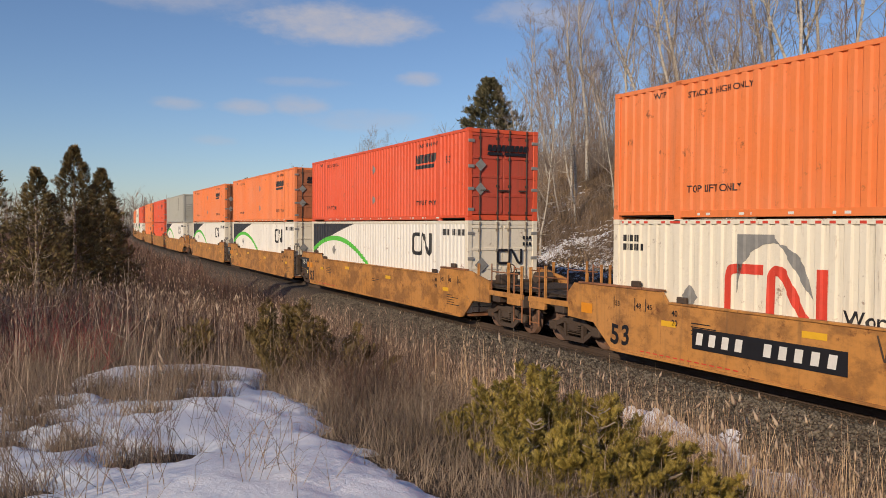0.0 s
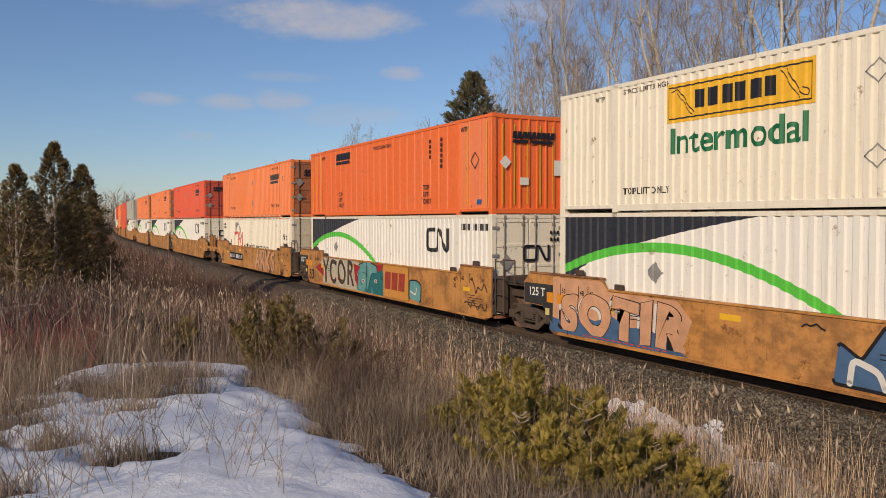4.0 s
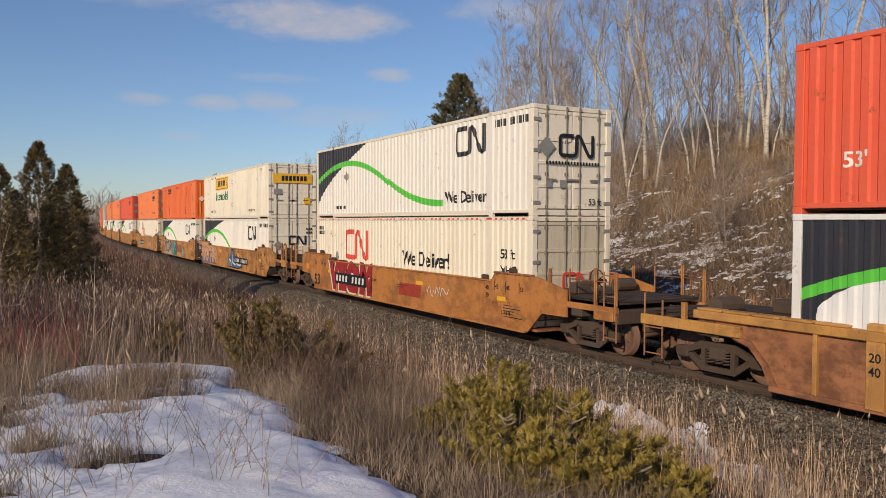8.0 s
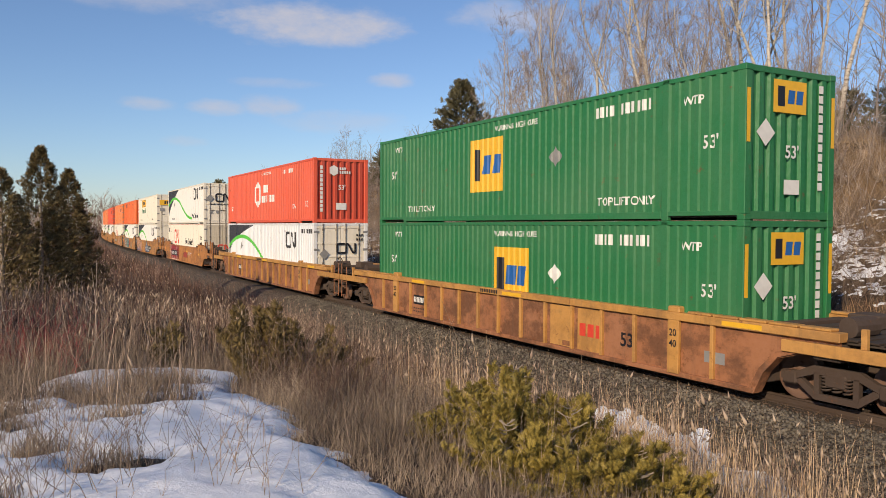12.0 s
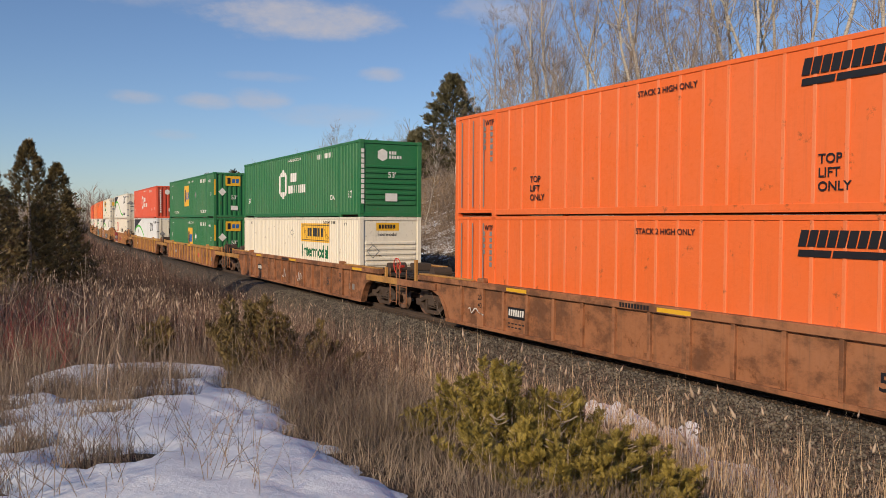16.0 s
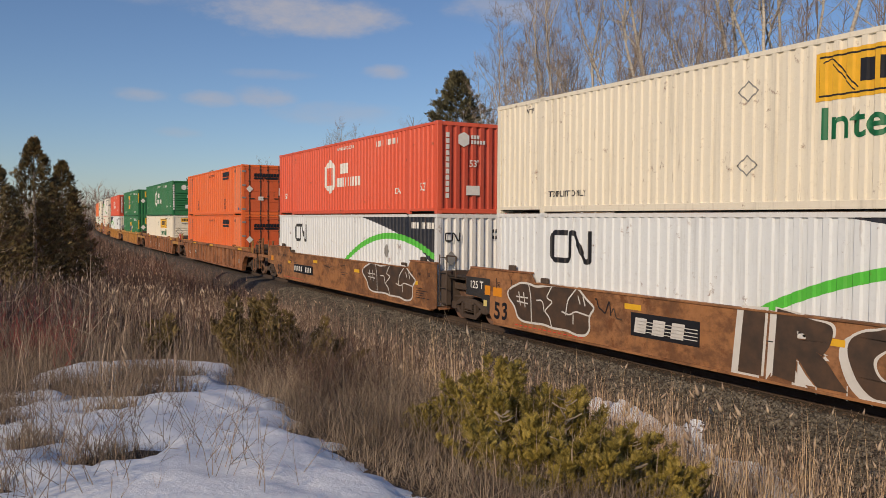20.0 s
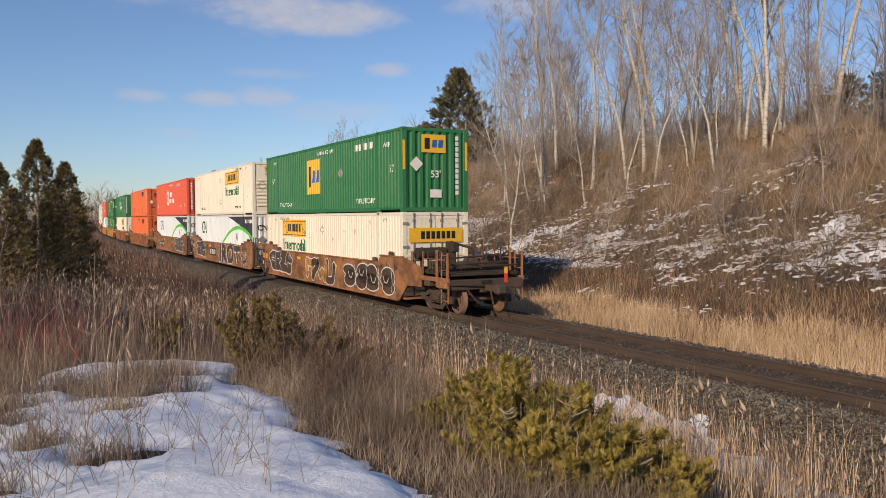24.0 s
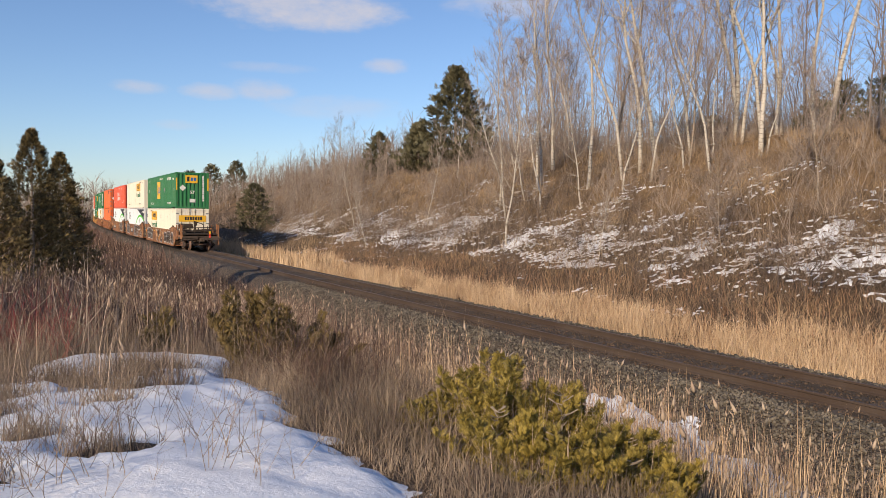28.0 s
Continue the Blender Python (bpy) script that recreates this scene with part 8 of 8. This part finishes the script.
    v, q = thicket(53, many_spots(rng, 1500, -4.0, 70.0, 15.0, 36.0, lambda s, u, x, y: in_view(x, y) and noise.noise((s * 0.2, u * 0.25, 47)) > -0.1, 1.3), 0.25, 0.75, 12, 0.022, 1.0)
    stuff("tawny_brush", "tawny dead weeds and grass clumps on the upper embankment", "weeds", TAWNY, v, q)
    crest = lambda s, u, x, y: in_view(x, y) and noise.noise((s * 0.15, u * 0.15, 91)) > -0.25 and math.degrees(math.atan2(x, y)) < 57 + 3 * noise.noise((u * 0.3, s * 0.3, 3))
    v, q = thicket(54, many_spots(rng, 1000, 12.0, 120.0, 23.0, 46.0, crest, 1.1), 1.4, 4.0, 9, 0.011, 0.7)
    stuff("crest_thicket", "dense grey-brown leafless thicket under the trees", "brush", TREE_TWIG, v, q)
    w3 = bushes(many_spots(rng, 420, 4.0, 100.0, 10.0, 36.0, keep, 1.2), 1.8, 4.2, 2, 0.014)
    thing("saplings", "thin leafless saplings on the embankment", "saplings", kind="stuff", me=w3.mesh("saplings"), mat=TREE_TWIG)
    w = bushes(many_spots(rng, 150, 100.0, 260.0, 8.0, 30.0, lambda s, u, x, y: True), 1.5, 3.6, 9, 0.03)
    thing("far_brush", "bare brown brushwood along the far curve", "brush", kind="stuff", me=w.mesh("far_brush"), mat=TWIG)
    keep = lambda s, u, x, y: in_view(x, y) and snow_depth(x, y) < 0.1 and math.hypot(x, y) > 5
    w = bushes(many_spots(rng, 90, 8.0, 34.0, -16.0, -5.0, keep), 0.6, 1.3, 7, 0.006)
    w2 = bushes([(x, y, ground_at(x, y)) for x, y in [(rng.uniform(-0.2, 1.6), rng.uniform(11.0, 15.0)) for _ in range(9)]], 1.3, 2.3, 1, 0.008)
    thing("thin_saplings", "thin pale leafless saplings beside the snow", "saplings", kind="stuff", me=w2.mesh("thin_saplings"), mat=BRUSH_TWIG)
    thing("field_weeds", "bare dark weed stalks among the grass", "weeds", kind="stuff", me=w.mesh("field_weeds"), mat=TWIG)
    # dark clump added in place of the shadow between the two bushes
    w = bushes([(x, y, ground_at(x, y)) for x, y in [(rng.uniform(3.0, 4.4), rng.uniform(7.2, 10.0)) for _ in range(46)]], 0.4, 0.8, 10, 0.0045)
    thing("dark_weeds", "dark brown weeds standing in for bush shade behind the pale stalks", "weeds", kind="stuff", me=w.mesh("dark_weeds"), mat=BROWN_GRASS)
    w = bushes([(x, y, ground_at(x, y)) for x, y in [(rng.uniform(-0.2, 1.1), rng.uniform(11.2, 14.5)) for _ in range(15)]], 0.5, 1.0, 9, 0.0055)
    thing("red_osier", "low thicket of dark red twigs by the snow", "brush", kind="stuff", me=w.mesh("red_osier"), mat=RED_TWIG)
    w = bushes([(x, y, ground_at(x, y) + 0.03) for x, y in [(rng.uniform(-1.5, 1.6), rng.uniform(4.3, 10.5)) for _ in range(120)] + [(rng.uniform(-0.9, 0.75), rng.uniform(4.4, 8.5)) for _ in range(40)]], 0.25, 0.8, 4, 0.0028)
    thing("snow_weeds", "thin dry weed stalks standing in the snow", "weeds", kind="stuff", me=w.mesh("snow_weeds"), mat=TWIG)
    tufts = []
    for bx, by, rx, ry in BARE_SPOTS:
        for i in range(230):
            x, y = rng.gauss(bx, rx * 0.55), rng.gauss(by, ry * 0.55)
            tufts.append((x, y, ground_at(x, y)))
    v, q, _ = blades(rng, np.array(tufts), 0.15, 0.45, 0.006, 0.5)
    stuff("snow_tufts", "straw tufts poking through the snow", "grass", STRAW, v, q)


build_brush()

# ---------------------------------------------------------------- evergreens
SPRAY_V, SPRAY_Q = [], []


def spray_shape():
    """One flat spray: a midrib with narrow leaflets on both sides."""

    def leaf(x0, y0, dx, dy, l, w):
        k = len(SPRAY_V)
        nx, ny = -dy, dx
        SPRAY_V.extend([(x0, y0, 0), (x0 + dx * l * 0.5 + nx * w, y0 + dy * l * 0.5 + ny * w, 0.02), (x0 + dx * l, y0 + dy * l, 0), (x0 + dx * l * 0.5 - nx * w, y0 + dy * l * 0.5 - ny * w, -0.02)])
        SPRAY_Q.append((k, k + 1, k + 2, k + 3))

    leaf(0, 0, 0, 1, 1.0, 0.05)
    for i in range(4):
        y = 0.15 + i * 0.2
        for sx in (-1, 1):
            leaf(0, y, sx * 0.7, 0.71, 0.5 - i * 0.07, 0.055)


spray_shape()


def sprays(seed, places, out, size, droop=0.0):
    g = np.random.default_rng(seed)
    n = len(places)
    d = out + g.normal(0, 0.45, (n, 3)) + np.array([0, 0, 0.35 - droop])
    return scatter(SPRAY_V, SPRAY_Q, axes(d, g.uniform(0, 6.28, n), size * g.uniform(0.6, 1.4, n)), places)


def conifer_crown(seed, h, width, n, size, low=0.04, shape=0.8, lobes=0.35, droop=0.0, tip=0.0):
    """Foliage of an upright evergreen, ragged and with gaps; height, width, number and size of sprays."""
    g = np.random.default_rng(seed)
    t = g.random(n * 3) ** 1.25
    az = g.uniform(0, 2 * np.pi, n * 3)
    prof = np.clip((1 - t) ** shape, 0.03, 1) * np.minimum(1, (t - low) / 0.10 + 0.55)
    lob = 1 + lobes * np.sin(az * 3 + t * 17 + seed) * np.sin(az * 2 - t * 29 + 1.7 * seed) + 0.5 * lobes * np.sin(az * 7 + t * 41)
    rad = width / 2 * prof * lob * (0.55 + 0.45 * g.random(n * 3) ** 0.5)
    keep = np.flatnonzero((np.sin(az * 4 + t * 37 + seed) + np.sin(t * 55 + az * 2) + g.normal(0, 0.7, n * 3)) > -0.9)[:n]
    t, az, rad = t[keep], az[keep], rad[keep]
    places = np.stack([rad * np.cos(az), rad * np.sin(az), low * h + t * h * (1 - low)], 1)
    out = np.stack([np.cos(az), np.sin(az), 0.2 + 0.6 * t], 1)
    return sprays(seed, places, out, size, droop)


def bush_crown(seed, h, width, n, size):
    """Foliage of a young cedar bush: many upright leaders of different heights, each set round with sprays."""
    g = np.random.default_rng(seed)
    m = int(10 + 14 * width)
    az, r = g.uniform(0, 6.28, m), np.sqrt(g.random(m))
    foot = np.stack([r * np.cos(az) * width * 0.22, r * np.sin(az) * width * 0.22, np.zeros(m)], 1)
    tall = h * (1.05 - 0.45 * r ** 1.5) * g.uniform(0.7, 1.05, m)
    top = np.stack([r * np.cos(az) * width * 0.68, r * np.sin(az) * width * 0.68, tall], 1) + g.normal(0, 0.03, (m, 3))
    k = g.choice(m, n, p=tall / tall.sum())
    t = g.random(n) ** 0.7
    bow = (t ** 1.6)[:, None]
    c = foot[k] * (1 - bow) + top[k] * bow
    c[:, 2] = foot[k][:, 2] * (1 - t) + top[k][:, 2] * t
    a2 = g.uniform(0, 6.28, n)
    side = np.stack([np.cos(a2), np.sin(a2), np.zeros(n)], 1)
    reach = (0.11 + 0.03 * width) * (1.02 - t) ** 0.7 * np.sqrt(g.random(n))
    return sprays(seed, c + side * reach[:, None], side + np.array([0, 0, 0.9]), size)


def evergreen(name, label, x, y, h, width, n, size, mat, seed, shape=0.8, lobes=0.35, low=0.04, sink=0.1, trunk_r=0.1):
    key = ("evergreen", h, width, n, size, seed)
    me = cached(key, lambda: fast_mesh("crown", *(bush_crown(seed, h, width, n, size) if h < 1.6 else conifer_crown(seed, h, width, n, size, low, shape, lobes))))
    t = thing(name, label, "tree", m=pose(x, y, ground_at(x, y) - sink, 0, 0, seed * 37 % 360))
    w = Wood()
    rng = random.Random(seed)
    tall = h if h > 1.6 else h * 0.6
    w.tube([Vector((0, 0, 0)), Vector((0.02, 0, tall * 0.5)), Vector((0, 0.01, tall * 0.97))], trunk_r, 0.01, 7)
    for i in range(26):
        z = h * rng.uniform(0.06, 0.9)
        az = rng.uniform(0, 6.28)
        l = width / 2 * (1 - z / h) ** shape * (0.85 if h > 1.6 else 0.4)
        w.tube([Vector((0, 0, z)), Vector((math.cos(az) * l * 0.5, math.sin(az) * l * 0.5, z + l * 0.1)), Vector((math.cos(az) * l, math.sin(az) * l, z + l * 0.35))], trunk_r * 0.22, 0.006, 4)
    part("trunk", w.mesh("trunk"), GREY_BARK, t)
    part("crown", me, mat, t)
    return t


def build_evergreens():
    ced = "dense bronze-green cedar standing in the field"
    for x, y, h, w, n, seed in ((1.8, 33.0, 5.8, 3.2, 6800, 1), (3.0, 36.0, 5.3, 2.9, 6000, 2), (0.5, 31.0, 4.8, 2.5, 4200, 3), (3.85, 41.0, 4.4, 1.5, 2000, 4), (-1.0, 32.0, 5.4, 2.6, 3000, 5),
                                (2.15, 34.5, 3.6, 2.0, 2800, 6), (3.05, 38.0, 3.3, 1.4, 1800, 7)):
        evergreen("cedar_tree", ced, x, y, h, w, n, 0.16, CEDAR, seed, 0.78, 0.45)
    # cedars added out of view on the left, so their shade darkens the field
    for x, y, h, w, n, seed in ((-4.5, 17.0, 4.2, 2.8, 1500, 8), (-3.6, 22.5, 4.6, 3.0, 1500, 9), (-7.5, 10.8, 5.6, 3.2, 1500, 10), (-6.2, 14.0, 5.0, 3.0, 1500, 19)):
        evergreen("cedar_tree", "unseen dense cedar added to shade the field's left", x, y, h, w, n, 0.3, CEDAR, seed, 0.72, 0.7)
    for s, u, h, w, n, seed, lab in ((66, 24.5, 9.6, 7.0, 4200, 11, "tall dark spruce behind the embankment trees"), (71, 23, 5.0, 3.6, 2000, 12, "dark spruce beside a taller one"), (81, 23, 5.0, 3.8, 1000, 13, "dark conifer above the brush"),
                                                                (190, 19, 9.0, 7.0, 900, 16, "dark evergreen clump by the far curve"), (193, 24, 9.5, 7.0, 900, 17, "dark evergreen clump by the far curve"), (188, 29, 9.5, 6.0, 800, 18, "dark evergreen clump by the far curve")):
        x, y = spot(s, u)
        evergreen("spruce_tree" if seed < 14 else "pine_tree", lab, x, y, h, w, n, 0.55 if seed < 14 else 0.75 if seed < 16 else 1.0, PINE, seed, 0.7, 0.55, 0.08, trunk_r=0.18)
    # ragged pines that look over the crest: bearing, distance, height of the tip
    for b, r, tip, w, seed in ((56.0, 54.0, 10.2, 2.2, 14), (57.2, 55.0, 11.6, 2.4, 15), (59.3, 53.0, 11.3, 2.8, 20), (49.0, 60.0, 10.2, 2.4, 22)):
        x, y = r * math.sin(math.radians(b)), r * math.cos(math.radians(b))
        evergreen("pine_tree", "ragged pine behind the bare trees", x, y, tip - ground_at(x, y), w * 1.4, 620, 0.42, PINE, seed, 0.6, 1.0, 0.1, trunk_r=0.12)
    x, y = spot(87, 10.6)
    evergreen("cedar_tree", "dark green cedar at the foot of the embankment", x, y, 5.6, 4.2, 2200, 0.36, PINE, 21, 0.6, 0.6)
    # low juniper on the knoll and the duller bushes in the grass
    for name, label, x, y, h, w, n, size, mat, seed in (
            ("juniper_bush", "yellow-green young cedar bush among dry grass", 3.75, 5.3, 1.06, 1.0, 4600, 0.058, OLIVE, 31),
            ("juniper_bush", "yellow-green young cedar bush among dry grass", 4.25, 5.05, 0.86, 1.05, 4800, 0.058, OLIVE, 32),
            ("juniper_bush", "low yellow-green cedar bush among dry grass", 4.42, 4.6, 0.66, 0.9, 3800, 0.058, OLIVE, 37),
            ("juniper_bush", "yellow-green young cedar bush among dry grass", 3.9, 4.75, 0.84, 1.0, 4400, 0.058, OLIVE, 38),
            ("juniper_bush", "low yellow-green cedar bush among dry grass", 4.72, 4.5, 0.52, 0.65, 2400, 0.062, OLIVE, 39),
            ("juniper_bush", "low spreading yellow-green cedar bush", 3.3, 4.75, 0.55, 0.8, 2600, 0.056, OLIVE, 40),
            ("juniper_bush", "low spreading yellow-green cedar bush", 3.6, 4.4, 0.55, 0.9, 3200, 0.056, OLIVE, 41),
            ("juniper_bush", "low spreading yellow-green cedar bush", 4.1, 4.2, 0.5, 0.8, 2800, 0.056, OLIVE, 42),
            ("juniper_bush", "small yellow-green cedar sprout", 3.25, 5.7, 0.5, 0.4, 900, 0.055, OLIVE, 33),
            ("juniper_bush", "dull olive cedar bush beside the snow", 3.3, 10.6, 1.35, 1.1, 4200, 0.085, DULL_BUSH, 34),
            ("juniper_bush", "low brown-olive cedar bush in the grass", 4.0, 10.5, 1.05, 1.3, 4000, 0.085, DULL_BUSH, 35),
            ("juniper_bush", "small olive cedar bush in the grass", 2.6, 13.8, 0.9, 0.6, 700, 0.1, DULL_BUSH, 36)):
        evergreen(name, label, x, y, h, w, n, size, mat, seed, 0.38, 0.6, 0.02, 0.05, 0.02)
    tagged(bpy.data.objects["juniper_bush"], category="bush")


build_evergreens()


def build_stones():
    """Loose ballast along the near shoulder: the closest stones one by one, the rest together."""
    rng = random.Random(41)
    shapes = []
    for i in range(6):
        v = []
        for x, y, z in ((1, 0, 0), (-1, 0, 0), (0, 1, 0), (0, -1, 0), (0, 0, 0.8), (0, 0, -0.8), (0.6, 0.6, 0.5), (-0.6, -0.5, 0.5)):
            v.append((x * rng.uniform(0.7, 1.2), y * rng.uniform(0.7, 1.2), z * rng.uniform(0.6, 1.1)))
        b = bmesh.new()
        for q in v:
            b.verts.new(q)
        bmesh.ops.convex_hull(b, input=b.verts)
        me = bpy.data.meshes.new("stone")
        b.to_mesh(me)
        b.free()
        shapes.append(me)
    heap = thing("ballast", "loose grey and brown ballast stones along the track", "gravel", kind="stuff")
    for i in range(300):
        s, u = rng.uniform(2, 11), rng.uniform(-3.3, -1.5)
        x, y = spot(s, u)
        r = rng.uniform(0.022, 0.05)
        part("stone", shapes[i % 6], STONE, heap, m=pose(x, y, land(s, u) + r * 0.3, rng.uniform(0, 360), rng.uniform(0, 360), rng.uniform(0, 360)) @ Matrix.Scale(r, 4))
    g = np.random.default_rng(43)
    for name, mat, n, u0, u1, r0, r1 in (("gravel", STONE, 24000, -3.7, -1.25, 0.014, 0.045), ("bed_gravel", BED_STONE, 9000, -1.4, 1.4, 0.016, 0.034), ("far_gravel", STONE, 5000, 1.25, 3.4, 0.018, 0.045)):
        vs, fs, k = [], [], 0
        for me in shapes:
            m = n // 6
            s = -1.0 + 36.0 * g.random(m) ** 1.25
            u = g.uniform(u0, u1, m)
            r = g.uniform(r0, r1, m) * np.where(g.random(m) < 0.12, 1.35, 1.0)
            at = np.array([(*spot(a, b), land(a, b) + 0.25 * c) for a, b, c in zip(s, u, r)])
            v = [tuple(p.co) for p in me.vertices]
            f = [tuple(p.vertices) for p in me.polygons]
            v, f = scatter(v, f, axes(g.normal(0, 1, (m, 3)), g.uniform(0, 6.28, m), r), at)
            vs.append(v)
            fs.append(f + k)
            k += len(v)
        part(name, fast_mesh(name, np.concatenate(vs), None, np.concatenate(fs)), mat, heap)["kind"] = "stuff"


STONE = fresh("ballast_stone", (0.035, 0.03, 0.023), rough=0.95, island=True, second=(0.23, 0.20, 0.155), scale=2)
BED_STONE = fresh("rusty_ballast_stone", (0.15, 0.10, 0.065), rough=0.95, island=True, second=(0.03, 0.02, 0.014), scale=2)
build_stones()


motions()
